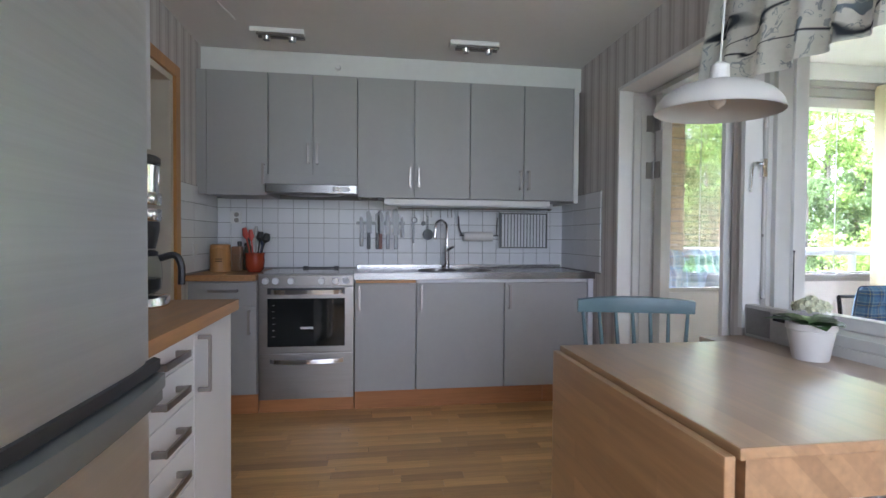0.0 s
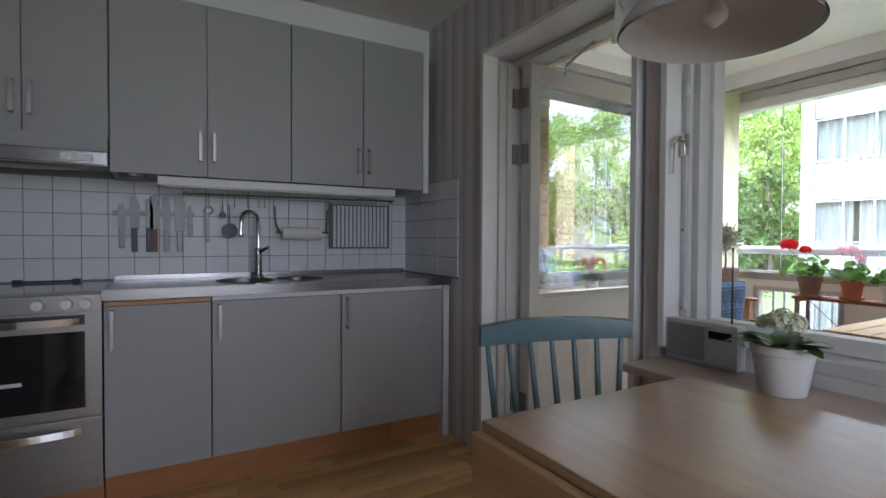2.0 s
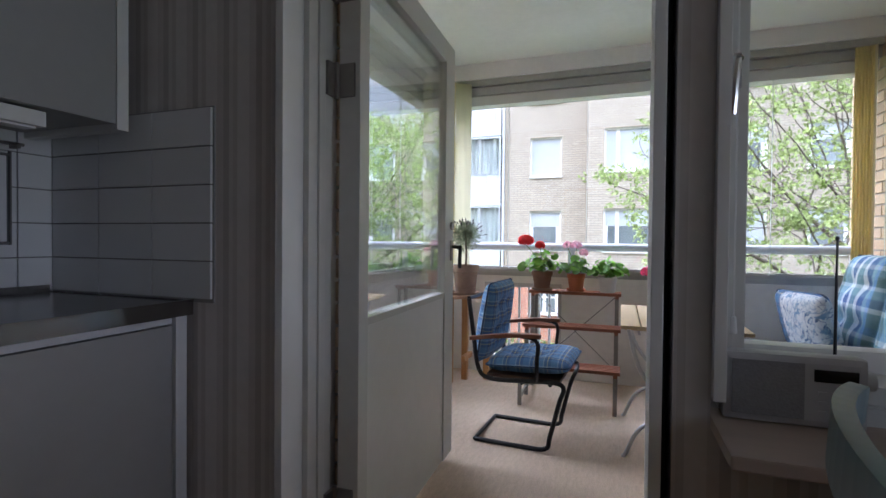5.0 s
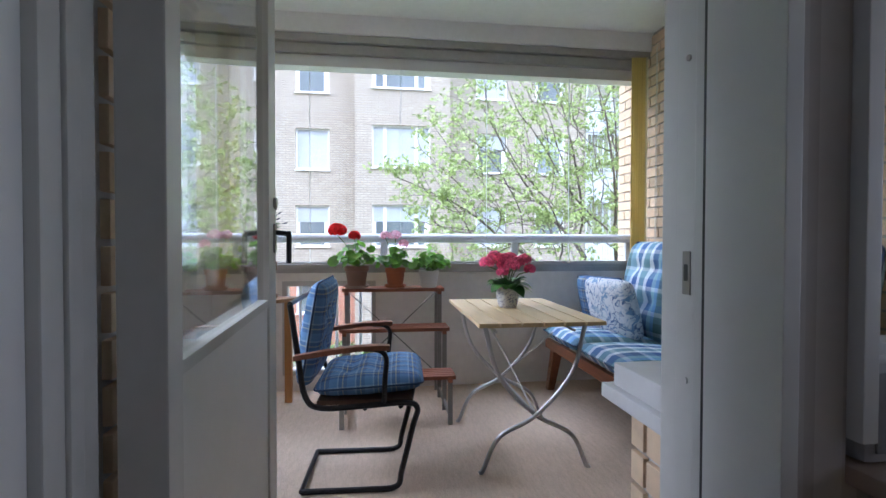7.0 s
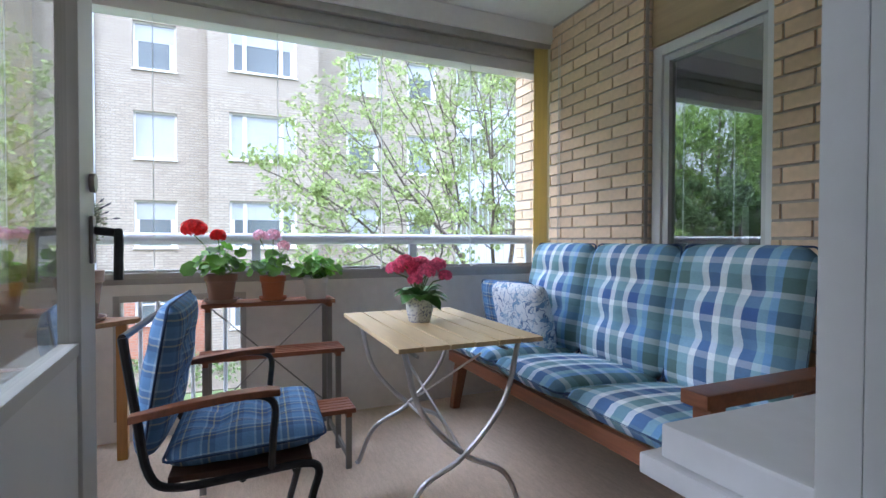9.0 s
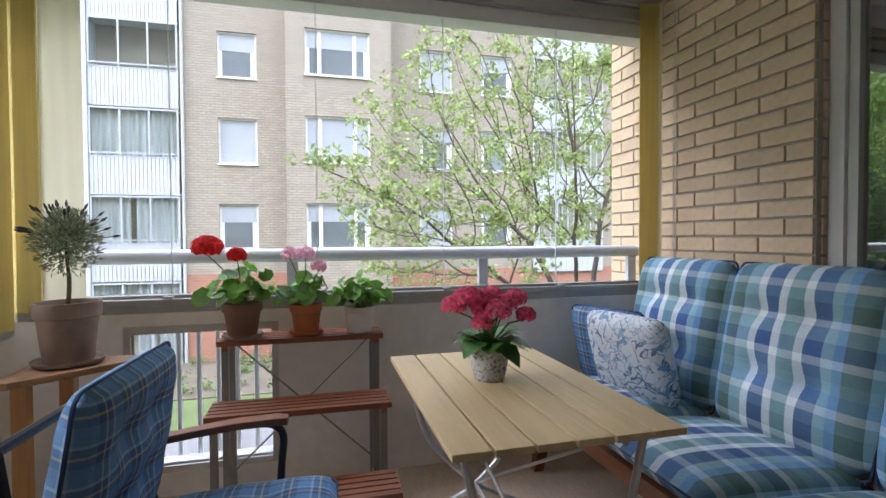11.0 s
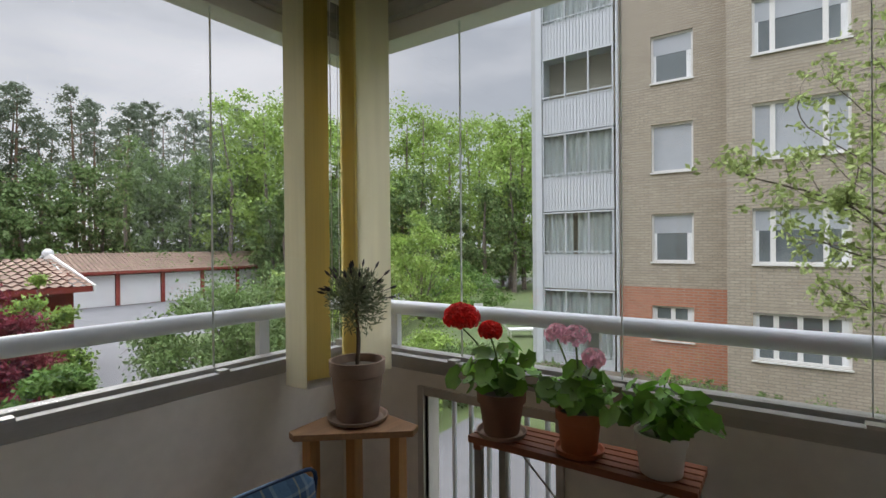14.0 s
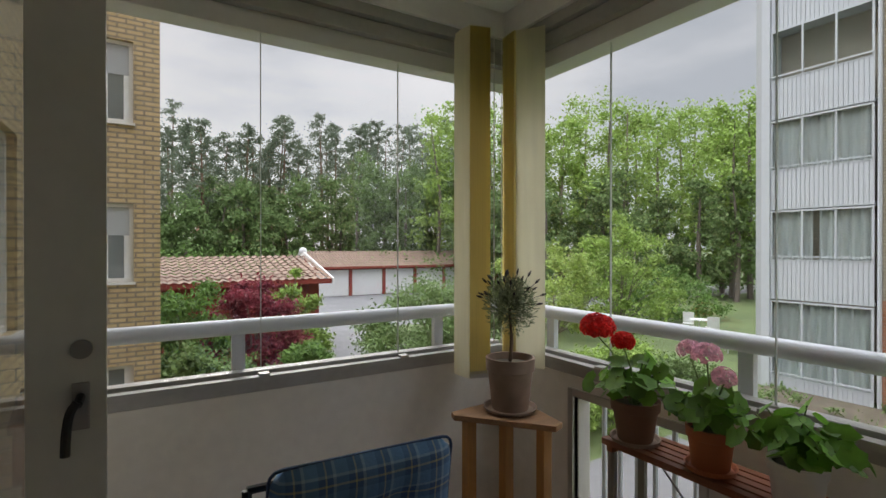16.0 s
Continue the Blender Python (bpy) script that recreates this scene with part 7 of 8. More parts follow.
def garage(label, x0, x1, y0, depth, eave, ridge, doors, turn=0.0):
    t = thing("garage_row", label, "garage", "garages", pose(x0, y0, 0, 0, 0, turn))
    L = x1 - x0
    part("wall", boxes((0, L, 0.25, depth, GZ, eave)), M["garage_red"], t, "dark red boarded walls")
    n = int(L / 2.9) if doors else 0
    for i in range(n):
        a = L * i / n
        d = part("garage_door", boxes((a + 0.16, a + L / n - 0.16, 0.16, 0.24, GZ + 0.03, eave - 0.28)), M["garage_white"], t, "white tilting garage door")
        part("post", boxes((a - 0.13, a + 0.13, 0.05, 0.24, GZ, eave - 0.2)), M["garage_red"], t)
    part("fascia", boxes((-0.3, L + 0.3, -0.34, -0.28, eave - 0.16, eave + 0.02)), M["garage_red"], t)
    bm = bmesh.new()
    mid = depth / 2
    for s in (0, 1):
        ya, yb = (-0.35, mid) if s == 0 else (depth + 0.35, mid)
        courses = 9
        step = 0.075
        nx = int((L + 0.7) / step)
        for c in range(courses):
            f0, f1 = c / courses, (c + 1) / courses + 0.02
            r = []
            for i in range(nx + 1):
                x = -0.35 + (L + 0.7) * i / nx
                wv = 0.035 * math.cos(i * math.pi / 2)
                za, zb = eave + (ridge - eave) * f0 + 0.05 + wv, eave + (ridge - eave) * f1 + wv
                r.append((bm.verts.new((x, ya + (yb - ya) * f0, za)), bm.verts.new((x, ya + (yb - ya) * f1, zb))))
            for p, q in zip(r, r[1:]):
                bm.faces.new((p[0], q[0], q[1], p[1]))
    part("roof", bm, M["roof_tile"], t, "brown clay pantile roof", 0, True)
    for x in (-0.36, L + 0.30):
        bm = bmesh.new()
        for p, q in (((-0.45, eave - 0.06), (mid, ridge + 0.08)), ((depth + 0.45, eave - 0.06), (mid, ridge + 0.08))):
            v = [bm.verts.new((xx, yy, zz)) for xx in (x, x + 0.06) for yy, zz in ((p[0], p[1] - 0.1), (p[0], p[1] + 0.1), (q[0], q[1] + 0.1), (q[0], q[1] - 0.1))]
            for f in ((0, 1, 2, 3), (7, 6, 5, 4), (0, 4, 5, 1), (1, 5, 6, 2), (2, 6, 7, 3), (3, 7, 4, 0)):
                bm.faces.new([v[k] for k in f])
        part("bargeboard", bm, M["white_paint"], t, "white bargeboard")
    bm = bmesh.new()
    for x in (0.0, L):
        v = [bm.verts.new(p) for p in ((x, 0.25, eave), (x, depth, eave), (x, mid, ridge - 0.05))]
        bm.faces.new(v)
    part("gable", bm, M["garage_red"], t)
    return t


garage("long garage row with white doors and a tiled roof", 15.6, 46.5, 41.5, 6.4, -0.30, 0.98, True, -1.5)
garage("low garage with a brown tiled roof behind the bushes", -14.0, 9.3, 19.2, 6.0, 0.15, 0.98, False, 2.5)
sp = thing("globe_lamp_post", "street lamp with a white globe", "street lamp")
bm = bmesh.new()
tube(bm, [(12.2, 33, GZ), (12.2, 33, 0.9)], 0.05, 8)
part("post", bm, M["alu"], sp)
bm = bmesh.new()
bmesh.ops.create_uvsphere(bm, u_segments=16, v_segments=10, radius=0.26)
bmesh.ops.translate(bm, verts=bm.verts, vec=(12.2, 33, 1.1))
part("globe", bm, M["garage_white"], sp, "", 0, True)
fh = thing("distant_house", "red brick house among the far trees", "house")
part("wall", boxes((10, 20, 70, 78, GZ, 8.2)), M["red_brick"], fh)
bm = bmesh.new()
v = [bm.verts.new(p) for p in ((9.5, 69.5, 8.2), (20.5, 69.5, 8.2), (20.5, 78.5, 8.2), (9.5, 78.5, 8.2), (9.5, 74, 10.2), (20.5, 74, 10.2))]
for f in ((0, 1, 5, 4), (2, 3, 4, 5), (0, 4, 3), (1, 2, 5), (3, 2, 1, 0)):
    bm.faces.new([v[i] for i in f])
part("roof", bm, M["roof_tile"], fh)
for x in (11.5, 14.5, 17.5):
    house_window(fh, "x", 70, -1, x, x + 1.2, 5.0, 6.4, (), "pane_dark", False, -0.02)

# ---- trees and bushes ----
BARK = mat("bark", (0.17, 0.14, 0.12), 0.95, 0.25, 6, 0.4)
PBARK = mat("pine_bark", (0.19, 0.115, 0.08), 0.95, 0.25, 4, 0.4)


def leaf_m(name, c, v=0.35):
    m = mat(name, c, 0.7, 0.15, 1.5, 0.0, island=v)
    n, l = m.node_tree.nodes, m.node_tree.links
    b = n["Principled BSDF"]
    tr = n.new("ShaderNodeBsdfTranslucent")
    mx = n.new("ShaderNodeMixShader")
    mx.inputs[0].default_value = 0.3
    l.new([x for x in n if x.type == "HUE_SAT"][0].outputs["Color"], tr.inputs["Color"])
    l.new(b.outputs[0], mx.inputs[1])
    l.new(tr.outputs[0], mx.inputs[2])
    l.new(mx.outputs[0], n["Material Output"].inputs["Surface"])
    return m


G_PINE = leaf_m("pine_needles", (0.15, 0.19, 0.13))
G_DEC = leaf_m("beech_leaves", (0.26, 0.38, 0.09))
G_MID = leaf_m("birch_leaves", (0.165, 0.25, 0.09))
G_LIME = leaf_m("lime_leaves", (0.30, 0.40, 0.11))
G_BUSH = leaf_m("bush_leaves", (0.14, 0.25, 0.06))
G_RED = leaf_m("red_maple_leaves", (0.24, 0.04, 0.06))
G_ROWAN = leaf_m("rowan_leaves", (0.30, 0.38, 0.14))


class Leaves:
    """Collects small leaf quads, and builds them in one go."""

    def __init__(self):
        self.v, self.n = [], 0

    def clump(self, c, r, k, size, rn, flat=1.0):
        p = rn.normal(size=(k, 3))
        p /= np.linalg.norm(p, axis=1, keepdims=True)
        p *= np.minimum(np.abs(rn.normal(size=(k, 1))) ** 0.75, 1.9) * 0.72 * r
        p[:, 2] *= flat
        p += np.array(c)
        u = rn.normal(size=(k, 3))
        u /= np.linalg.norm(u, axis=1, keepdims=True)
        w = np.cross(u, rn.normal(size=(k, 3)))
        w /= np.linalg.norm(w, axis=1, keepdims=True)
        s = size * (0.6 + 0.8 * rn.random((k, 1)))
        self.v.append(np.stack([p - u * s, p + w * s * 0.55, p + u * s, p - w * s * 0.55], axis=1).reshape(-1, 3))

    def mesh(self, name, material):
        v = np.concatenate(self.v)
        q = len(v) // 4
        me = bpy.data.meshes.new(name)
        me.from_pydata(v.tolist(), [], np.arange(q * 4).reshape(q, 4).tolist())
        me.materials.append(material)
        return me


def far_tree(lv, wood_bm, x, y, h, kind, rn, z0=GZ):
    tube(wood_bm, [(x, y, z0), (x + rn.normal() * 0.2, y, z0 + h * 0.5), (x + rn.normal() * 0.3, y, z0 + h * 0.92)], [0.22, 0.16, 0.04], 6)
    if kind == "pine":
        k = int(rn.integers(48, 64))
        lo = 0.28 + 0.22 * rn.random()
        for i in range(k):
            f = lo + (1 - lo) * ((i + rn.random()) / k) ** 0.9
            r = h * 0.19 * (1.14 - f) * (0.25 + 1.0 * rn.random()) + 0.12
            a = rn.random() * 6.28
            c = (x + r * math.cos(a), y + r * math.sin(a), z0 + h * f + 0.12 * r)
            lv.clump(c, r * 0.45 + 0.28, 60, 0.125, rn, 0.62)
            if i % 3 == 0:
                tube(wood_bm, [(x, y, z0 + h * f - 0.25 * r), c], [0.05, 0.015], 4)
        lv.clump((x, y, z0 + h * 0.95), 0.42, 46, 0.11, rn, 1.5)
    else:
        k = int(rn.integers(24, 34))
        for i in range(k):
            f = 0.22 + 0.76 * (i + rn.random()) / k
            wdt = h * 0.26 * math.sin(math.pi * min(1, (f - 0.1) / 0.95)) ** 0.7
            a, d = rn.random() * 6.28, wdt * math.sqrt(rn.random())
            lv.clump((x + d * math.cos(a), y + d * math.sin(a), z0 + h * f), h * (0.055 + 0.055 * rn.random()), 130, 0.17, rn, 0.85)


def wood_belt(name, label, specs, material, seed):
    rn = np.random.default_rng(seed)
    lv, wb = Leaves(), bmesh.new()
    for x, y, h, kind in specs:
        far_tree(lv, wb, x, y, h, kind, rn)
    t = tagged(new(name, lv.mesh(name, material)), label, "trees", "", "stuff")
    tagged(part("trunks", wb, PBARK if "pine" in name else BARK, t, "", 0, True), kind="stuff")


rs = np.random.default_rng(5)
EX, EY = 3.3, 1.6


def polar(bear, dist):
    return EX + dist * math.sin(radians(bear)), EY + dist * math.cos(radians(bear))


sp_p, sp_m, sp_d = [], [], []
for i in range(34):
    b = -2 + 38 * (i + rs.random()) / 34
    d = 56 + 12 * rs.random()
    sp_p.append((*polar(b, d), d * (0.205 + 0.075 * rs.random()) + 3.4, "pine"))
for i in range(26):
    b = 0 + 36 * (i + rs.random()) / 26
    d = 52 + 6 * rs.random()
    sp_m.append((*polar(b, d), d * (0.075 + 0.09 * rs.random() + (0.05 if b > 20 else 0)) + 3.0, "dec"))
for i in range(20):
    b = 31 + 36 * (i + rs.random()) / 20
    d = 46 + 12 * rs.random()
    sp_d.append((*polar(b, d), d * (0.25 + 0.06 * rs.random()) + 3.4, "dec"))
for i in range(10):
    b = 60 + 30 * rs.random()
    sp_d.append((*polar(b, 60 + 10 * rs.random()), 18, "dec"))
for i in range(10):
    b = 33 + 30 * (i + rs.random()) / 10
    sp_m.append((*polar(b, 43 + 4 * rs.random()), 8 + 3 * rs.random(), "dec"))
wood_belt("pine_wood", "dark pines standing behind the garages", sp_p, G_PINE, 1)
wood_belt("birch_undergrowth", "mid-green young birches under the pines", sp_m, G_MID, 2)
wood_belt("beech_wood", "tall fresh green broadleaf trees beyond the lawn", sp_d, G_DEC, 3)
lv = Leaves()
rn_ = np.random.default_rng(9)
for i in range(260):
    x, y = polar(-3 + 75 * rn_.random(), 46 + 9 * rn_.random())
    lv.clump((x, y, GZ + 1.5 + 1.2 * rn_.random()), 1.7 + rn_.random(), 130, 0.16, rn_, 0.8)
tagged(new("undergrowth", lv.mesh("undergrowth", G_BUSH)), "low green undergrowth at the edge of the wood", "bushes", "", "stuff")


def bush(name, label, category, x, y, r, h, material, seed, k=30, leaf=0.055, per=330, weep=0.0):
    t = thing(name, label, category)
    rn = np.random.default_rng(seed)
    lv, wb = Leaves(), bmesh.new()
    for i in range(k):
        a, d = rn.random() * 6.28, r * math.sqrt(rn.random())
        top = h * (1 - 0.55 * (d / r) ** 2)
        z = GZ + top * (0.12 + 0.83 * rn.random())
        c = (x + d * math.cos(a), y + d * math.sin(a), z)
        lv.clump(c, r * (0.18 + 0.16 * rn.random()), per, leaf, rn, 0.75)
        if i % 2 == 0:
            tube(wb, [(x + 0.1 * math.cos(a), y + 0.1 * math.sin(a), GZ), (x + d * 0.4 * math.cos(a), y + d * 0.4 * math.sin(a), GZ + (z - GZ) * 0.6), c], [0.03, 0.02, 0.008], 5)
        if weep and d > r * 0.5:
            e = (c[0] + weep * math.cos(a), c[1] + weep * math.sin(a), z - weep * 0.5)
            tube(wb, [c, ((c[0] + e[0]) / 2, (c[1] + e[1]) / 2, z - weep * 0.05), e], [0.008, 0.006, 0.003], 4)
            lv.clump(((c[0] + e[0]) / 2, (c[1] + e[1]) / 2, z - weep * 0.1), weep * 0.4, 60, leaf, rn, 0.3)
    part("branches", wb, BARK, t, "", 0, True)
    ob = new("crown", lv.mesh("crown", material))
    ob.parent = t
    return t


bush("red_maple", "dark red Japanese maple in front of the garage", "tree", *polar(10.6, 15.3), 1.35, 3.5, G_RED, 31, 60)
bush("garden_bush", "dark green bush beside the red maple", "bush", *polar(4.2, 14.6), 1.4, 3.5, G_BUSH, 32, 60)
bush("garden_bush", "bright green bush beside the red maple", "bush", *polar(14.9, 16.6), 1.0, 3.65, G_DEC, 33, 50)
bush("garden_bush", "rounded green bush by the drive", "bush", *polar(15.6, 12.2), 0.85, 2.1, G_BUSH, 34, 44)
bush("garden_bush", "loose yellow-green bush under the balcony", "bush", *polar(6, 11.0), 1.3, 2.45, G_MID, 35, 50)
bush("arching_shrub", "wide arching shrub beside the drive", "bush", *polar(31.5, 14.2), 2.2, 4.0, G_MID, 36, 90, 0.048, 480, 0.65)
bush("garden_bush", "green shrub below the balcony corner", "bush", *polar(37, 12.5), 1.5, 2.2, G_MID, 37)
bush("garden_bush", "low shrub beside the lawn", "bush", *polar(47, 12.0), 1.2, 1.5, G_DEC, 38)
bush("garden_bush", "loose green shrub at the lawn edge", "bush", *polar(55, 14.0), 1.5, 1.6, G_MID, 43, 44)
bush("garden_bush", "yellow-green shrub at the lawn edge", "bush", *polar(51, 15.5), 1.5, 1.6, G_DEC, 44, 44)
bush("young_tree", "light green young tree on the lawn", "tree", *polar(44.5, 24), 2.4, 5.4, G_LIME, 39, 44, 0.08, 260)
bush("young_tree", "green young tree on the lawn", "tree", *polar(51.5, 28), 2.8, 6.3, G_DEC, 40, 48, 0.09, 260)
bush("young_tree", "light green young tree by the garages", "tree", *polar(38.5, 26), 1.6, 4.4, G_LIME, 41, 34, 0.08, 240)
bush("garden_hedge", "green hedge behind the garden table", "hedge", *polar(56, 33), 3.2, 3.0, G_BUSH, 42, 40, 0.09, 220)
lv = Leaves()
for i in range(120):
    x, y = 15.8 + 3.4 * rn_.random(), -8 + 16.5 * rn_.random()
    lv.clump((x, y, GZ + 0.16), 0.16 + 0.2 * rn_.random(), 50, 0.05, rn_, 0.7)
tagged(new("bed_plants", lv.mesh("bed_plants", G_MID)), "low perennials in the bed along the house", "plants", "", "stuff")


def lawn_chair(x, y, turn):
    t = thing("garden_chair", "white garden chair on the lawn", "chair", "white garden chairs", pose(x, y, GZ, 0, 0, turn))
    part("seat", boxes((-0.25, 0.25, -0.25, 0.25, 0.40, 0.44)), M["white_paint"], t, "", 0.01)
    part("backrest", boxes((-0.25, 0.25, 0.22, 0.26, 0.45, 0.95)), M["white_paint"], t, "", 0.015)
    for a in (-0.23, 0.23):
        for b in (-0.23, 0.23):
            part("leg", boxes((a - 0.02, a + 0.02, b - 0.02, b + 0.02, 0, 0.40)), M["white_paint"], t)


lawn_chair(*polar(60.5, 26.0), 130)
lawn_chair(*polar(58.3, 27.0), -60)
gt = thing("garden_table", "small round white garden table on the lawn", "table")
bm = bmesh.new()
gx, gy = polar(59.3, 26.4)
lathe(bm, [(0.4, 0.70), (0.42, 0.72), (0.4, 0.74)], (gx, gy, GZ), 20)
part("tabletop", bm, M["white_paint"], gt)
bm = bmesh.new()
tube(bm, [(gx, gy, GZ), (gx, gy, GZ + 0.71)], 0.03, 8)
part("pedestal", bm, M["white_paint"], gt)
lo = thing("sun_lounger", "white sun lounger on the lawn", "lounger", "", pose(*polar(62.5, 22.6), GZ, 0, 0, 40))
part("bed", boxes((-0.3, 0.3, -0.9, 0.4, 0.30, 0.36)), M["white_paint"], lo, "", 0.01)
b_ = part("backrest", boxes((-0.3, 0.3, 0.0, 0.75, 0, 0.05)), M["white_paint"], lo, "", 0.01)
b_.matrix_basis = pose(0, 0.41, 0.33, 50)
for a in (-0.25, 0.25):
    for b in (-0.8, 0.3):
        part("leg", boxes((a - 0.02, a + 0.02, b - 0.02, b + 0.02, 0, 0.30)), M["white_paint"], lo)


# the rowan in front of the brick house
def near_tree():
    """Grown towards points that fill the crown; limbs thicken with what they carry."""
    t = thing("rowan_tree", "fresh-leaved multi-stemmed tree with airy crown before the house", "tree")
    rn = np.random.default_rng(77)
    c, rad = np.array((10.6, -1.55, 2.0)), np.array((2.3, 3.7, 3.3))
    aim = rn.normal(size=(3600, 3))
    aim = c + aim / np.linalg.norm(aim, axis=1, keepdims=True) * rn.random((3600, 1)) ** 0.4 * rad
    aim = aim[(aim[:, 2] > -0.4) & (aim[:, 2] > 0.9 - 0.45 * (aim[:, 1] + 1.5))]
    f = rn.random((260, 1))
    spur = np.array((9.9, 0.6, 1.2)) * (1 - f) + np.array((8.7, 2.45, 2.1)) * f + rn.normal(size=(260, 3)) * np.array((0.3, 0.25, 0.3)) * (1.4 - f)
    aim = np.concatenate([aim, spur])
    pos, par = [], []
    base = np.array((10.6, -2.15, GZ))
    for dx, dy, top in ((-0.10, 0.05, -0.2), (0.12, -0.35, 0.1), (0.30, 0.15, 0.0), (-0.25, 0.40, -0.6), (0.05, -0.75, -0.3)):
        last = -1
        for k in range(9):
            g = k / 8
            pos.append(base + np.array((dx * (0.35 + g), dy * (0.25 + g * 1.1), (top - GZ) * g)) + rn.normal(size=3) * 0.015)
            par.append(last)
            last = len(pos) - 1
    step, kill = 0.125, 0.185
    pos = np.array(pos)
    d = np.linalg.norm(aim[:, None, :] - pos[None, :, :], axis=2)
    near, dn = d.argmin(axis=1), d.min(axis=1)
    for _ in range(120):
        pull = {}
        for a, b, q in zip(aim, near, dn):
            if q < 2.6:
                pull.setdefault(int(b), []).append((a - pos[b]) / q)
        if not pull:
            break
        fresh, up = [], []
        for b, ds in pull.items():
            v = np.mean(ds, axis=0) + rn.normal(size=3) * 0.07 + (pos[b] - pos[par[b]] if par[b] >= 0 else np.zeros(3)) / step * 0.45
            fresh.append(pos[b] + v / (np.linalg.norm(v) + 1e-6) * step)
            up.append(b)
        fresh = np.array(fresh)
        d = np.linalg.norm(aim[:, None, :] - fresh[None, :, :], axis=2)
        k, q = d.argmin(axis=1), d.min(axis=1)
        near, dn = np.where(q < dn, k + len(pos), near), np.minimum(q, dn)
        par += up
        pos = np.concatenate([pos, fresh])
        left = dn > kill
        aim, near, dn = aim[left], near[left], dn[left]
    n = len(pos)
    kids = [[] for _ in range(n)]
    for i, p in enumerate(par):
        if p >= 0:
            kids[p].append(i)
    load = np.zeros(n)
    for i in range(n - 1, -1, -1):
        load[i] += 1.0
        if par[i] >= 0:
            load[par[i]] += load[i]
    r = 0.0023 * load ** 0.43
    wb, lv = bmesh.new(), Leaves()
    heads = [(i, -1) for i in range(n) if par[i] < 0]
    while heads:
        i, p = heads.pop()
        line = ([p] if p >= 0 else []) + [i]
        while kids[line[-1]]:
            k = max(kids[line[-1]], key=lambda q: load[q])
            heads += [(q, line[-1]) for q in kids[line[-1]] if q != k]
            line.append(k)
        if len(line) > 1:
            rr = [float(min(r[q], r[line[1]] * 1.1)) for q in line]
            tube(wb, [Vector(pos[q]) for q in line], rr, 7 if rr[0] > 0.02 else 4)
    for i in range(n):
        if load[i] <= 3 or (load[i] <= 12 and rn.random() < 0.6):
            lv.clump(pos[i] + rn.normal(size=3) * 0.05, 0.125, 12 if load[i] <= 3 else 7, 0.036, rn, 0.75)
    part("trunk", wb, mat("rowan_bark", (0.115, 0.095, 0.08), 0.9, 0.25, 6, 0.3), t, "grey-brown stems and twigs", 0, True)
    ob = new("crown", lv.mesh("crown", G_ROWAN))
    ob.parent = t


near_tree()

# ---- pieces: tiles and floor strips ----
def tiles_on(parent, along, fixed, a0, a1, zs, nrm, pitch, start):
    """Glazed tiles on an upright wall; along "x" or "y"."""
    t = 0.008
    meshes = {}
    a = start
    while a < a1:
        lo, hi = max(a, a0), min(a + pitch, a1)
        if hi - lo > 0.012:
            for z0, z1 in zs:
                w, h = hi - lo - 0.004, z1 - z0 - 0.004
                key = (round(w, 4), round(h, 4))
                if key not in meshes:
                    bm = bmesh.new()
                    box(bm, -w / 2, w / 2, -t / 2, t / 2, -h / 2, h / 2)
                    meshes[key] = mesh_of("tile", bm, M["tile"], 0.0012)
                c = (lo + hi) / 2
                m = pose(c, fixed + nrm * t / 2, (z0 + z1) / 2) if along == "x" else pose(fixed + nrm * t / 2, c, (z0 + z1) / 2, 0, 0, 90)
                share("tile", meshes[key], parent, m)
        a += pitch


zs = [(0.910 + 0.1108 * i, 0.910 + 0.1108 * (i + 1)) for i in range(4)] + [(1.3532, 1.422)]
wn_ = bpy.data.objects["wall_north"]
tiles_on(wn_, "x", YB, XL + 0.01, XR - 0.01, zs, -1, 0.112, -0.668)
tb = setting("tile_backing_east", boxes((XR - 0.006, XR - 0.0005, 3.225, YB, 0.90, 1.468)), M["grout"], "grout bed of the tiled side wall", "wall")
zs2 = zs[:4] + [(1.3532, 1.465)]
tiles_on(tb, "y", XR - 0.006, 3.228, YB - 0.01, zs2, -1, 0.23, 3.228)
tb2 = setting("tile_backing_west", boxes((XL + 0.0005, XL + 0.004, 3.20, YB, 0.90, 1.468)), M["grout"], "grout bed of the tiled side wall", "wall")
tiles_on(tb2, "y", XL + 0.004, 3.203, YB - 0.01, zs2, 1, 0.23, 3.203)

rng = random.Random(4)
near, far_bm = 0, bmesh.new()
strip_meshes = []
for L in (0.30, 0.38, 0.46, 0.54):
    bm = bmesh.new()
    box(bm, -L / 2 + 0.0006, L / 2 - 0.0006, -0.0343, 0.0343, -0.006, 0.0)
    strip_meshes.append((L, mesh_of("floor_strip", bm, M["oak"], 0.0006)))
row = 0
y = YS
while y < 3.9:
    x = XL - rng.random() * 0.4
    while x < XR:
        L, me = rng.choice(strip_meshes)
        if x + L > XL and (1.0 < y < 3.42) and near < 300 and -0.3 < x:
            share("floor_strip", me, floor, pose(x + L / 2, y + 0.035, 0))
            near += 1
        else:
            box(far_bm, x + 0.0006, x + L - 0.0006, y + 0.0007, y + 0.0693, -0.006, 0.0)
        x += L
    y += 0.07
tagged(part("floor_strips", far_bm, M["oak"], floor), kind="stuff")
bm = boxes((XR, 2.19, 2.04, 3.0, -0.2, -0.006))
tagged(part("sub_threshold", bm, M["oak_sub"], floor))

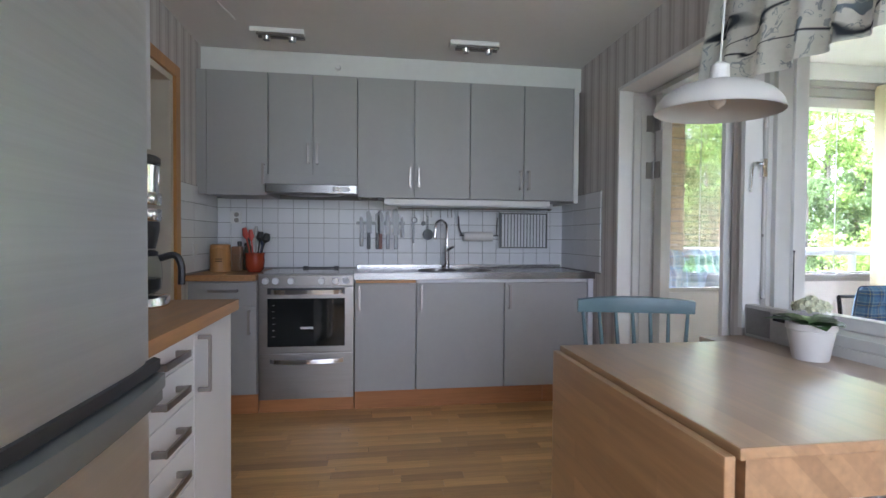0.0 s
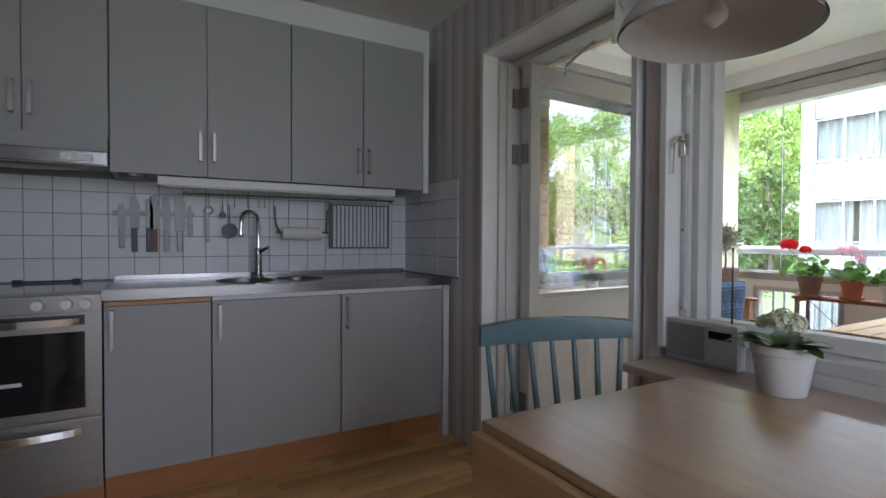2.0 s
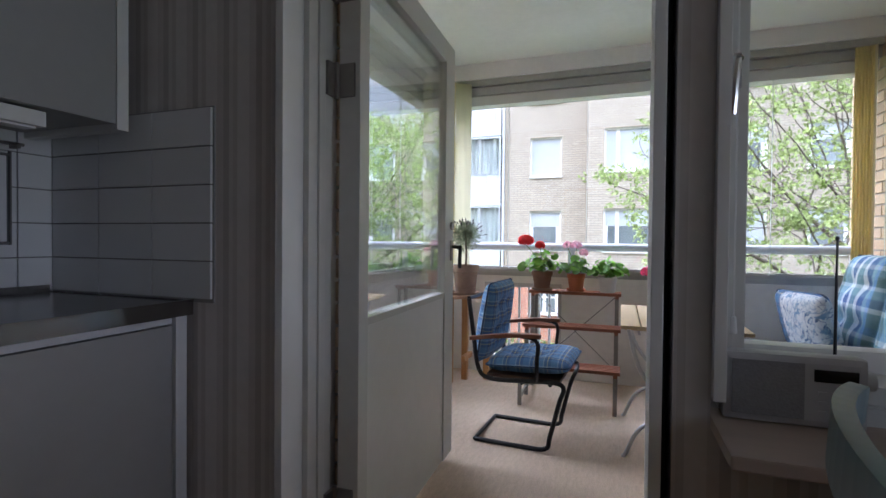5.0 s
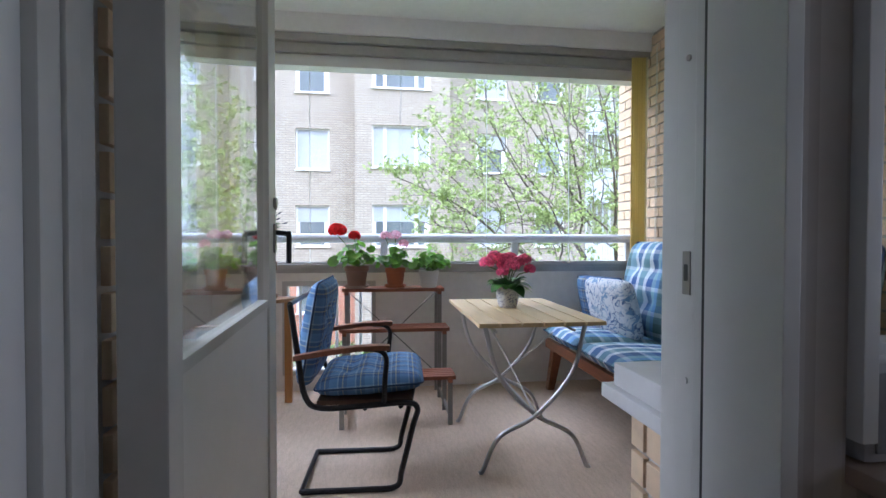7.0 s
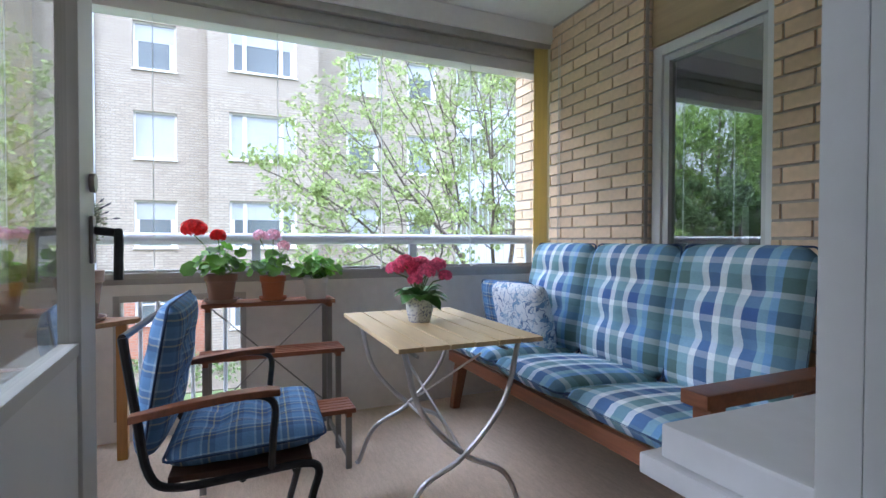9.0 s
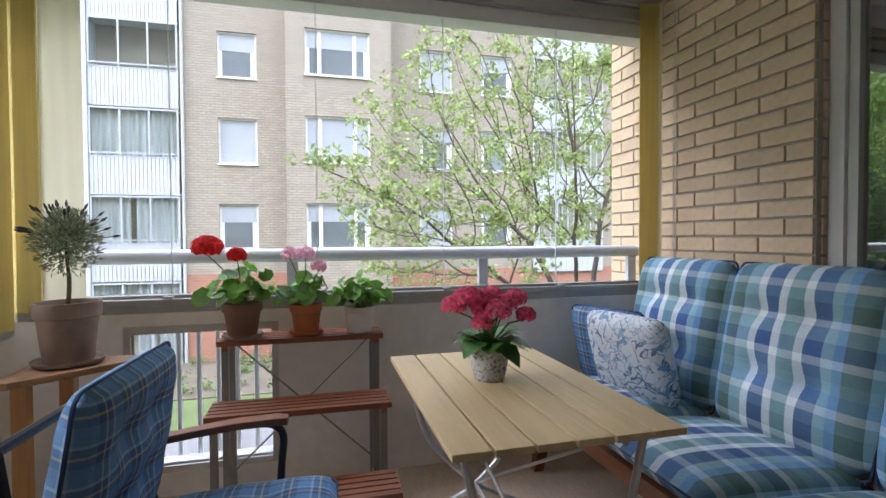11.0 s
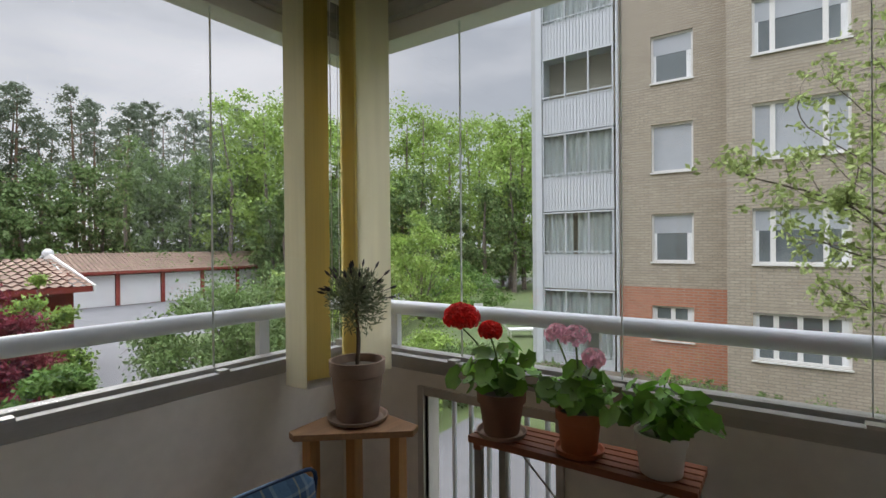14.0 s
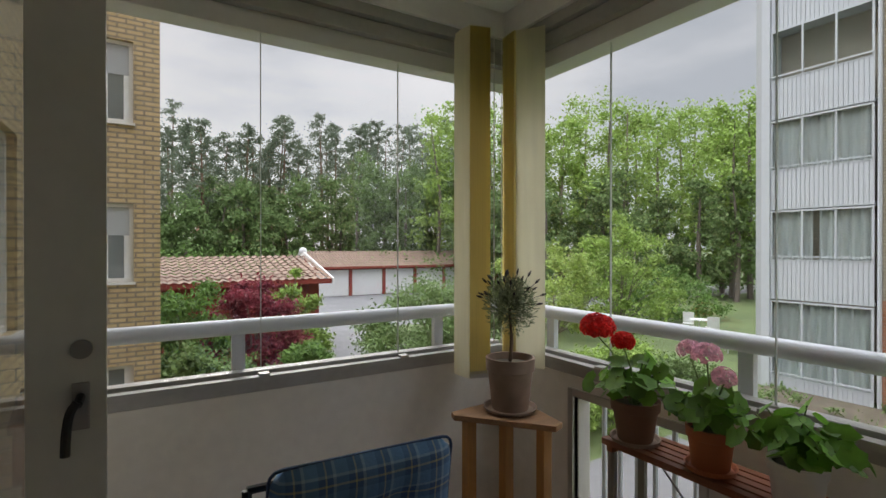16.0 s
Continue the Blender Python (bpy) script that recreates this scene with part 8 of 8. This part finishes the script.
# ---- pieces: bricks of the balcony walls ----
def brick_face(parent, along, fixed, nrm, a0, a1, z0, z1, holes=(), L=0.25, H=0.0755, depth=0.035, limit=300):
    """Running-bond bricks proud of the mortar on an upright wall."""
    meshes, n, rest = {}, 0, bmesh.new()
    row, z = 0, z0
    while z < z1 - 0.02:
        h = min(H, z1 - z) - 0.012
        a = a0 - (L / 2 if row % 2 else 0)
        while a < a1:
            lo, hi = max(a, a0), min(a + L, a1)
            a += L
            if hi - lo < 0.03 or any(p0 < (lo + hi) / 2 < p1 and q0 < z + h / 2 < q1 for p0, p1, q0, q1 in holes):
                continue
            for p0, p1, q0, q1 in holes:
                if q0 < z + h / 2 < q1:
                    if lo < p0 < hi:
                        hi = p0
                    if lo < p1 < hi:
                        lo = p1
            w = hi - lo - 0.011
            if w < 0.02:
                continue
            key = (round(w, 3), round(h, 3))
            if n < limit:
                if key not in meshes:
                    bm = bmesh.new()
                    box(bm, -w / 2, w / 2, -depth / 2, depth / 2, -h / 2, h / 2)
                    meshes[key] = mesh_of("brick", bm, M["brick"], 0.003)
                m = pose((lo + hi) / 2, fixed - nrm * depth / 2, z + h / 2) if along == "x" else pose(fixed - nrm * depth / 2, (lo + hi) / 2, z + h / 2, 0, 0, 90)
                share("brick", meshes[key], parent, m)
                n += 1
            elif along == "x":
                box(rest, lo + 0.005, hi - 0.005, *sorted((fixed, fixed - nrm * depth)), z, z + h)
            else:
                box(rest, *sorted((fixed, fixed - nrm * depth)), lo + 0.005, hi - 0.005, z, z + h)
        row += 1
        z += H
    if len(rest.verts):
        tagged(part("bricks", rest, M["brick"], parent), kind="stuff")
    else:
        rest.free()


brick_face(ws, "x", YBR, 1, 4.05, XG + 0.45, 0.0, ZBC)
brick_face(ws, "x", YBR + 0.0, 1, XO, 3.34, 0.0, ZBC, limit=120)
brick_face(we, "y", XO + 0.062, 1, YBR, YN, FB, ZBC, [(1.99, 3.01, -1, 2.10), (0.5, 1.99, 0.64, 2.10)], limit=200)
bm = bmesh.new()
z = 0.0
while z < ZBC - 0.05:
    box(bm, 4.043, 4.07, YBR - 0.0585, YBR - 0.036, z, z + 0.0635)
    z += 0.0755
tagged(part("return_bricks", bm, M["brick"], ws, "", 0.003), kind="stuff")
# brick ends beside the balcony door, at the hinge side and under the stone sill
bm = bmesh.new()
z = FB
while z < 2.03:
    box(bm, 2.30, XO + 0.026, 2.985, 3.008, z, z + 0.0635)
    if z < 0.6:
        box(bm, 2.30, 2.408, 1.991, 2.004, z, min(z + 0.0635, 0.66))
        box(bm, 2.42, XO + 0.05, 1.991, 2.004, z, min(z + 0.0635, 0.66))
    z += 0.0755
tagged(part("return_bricks", bm, M["brick"], we, "", 0.003), kind="stuff")
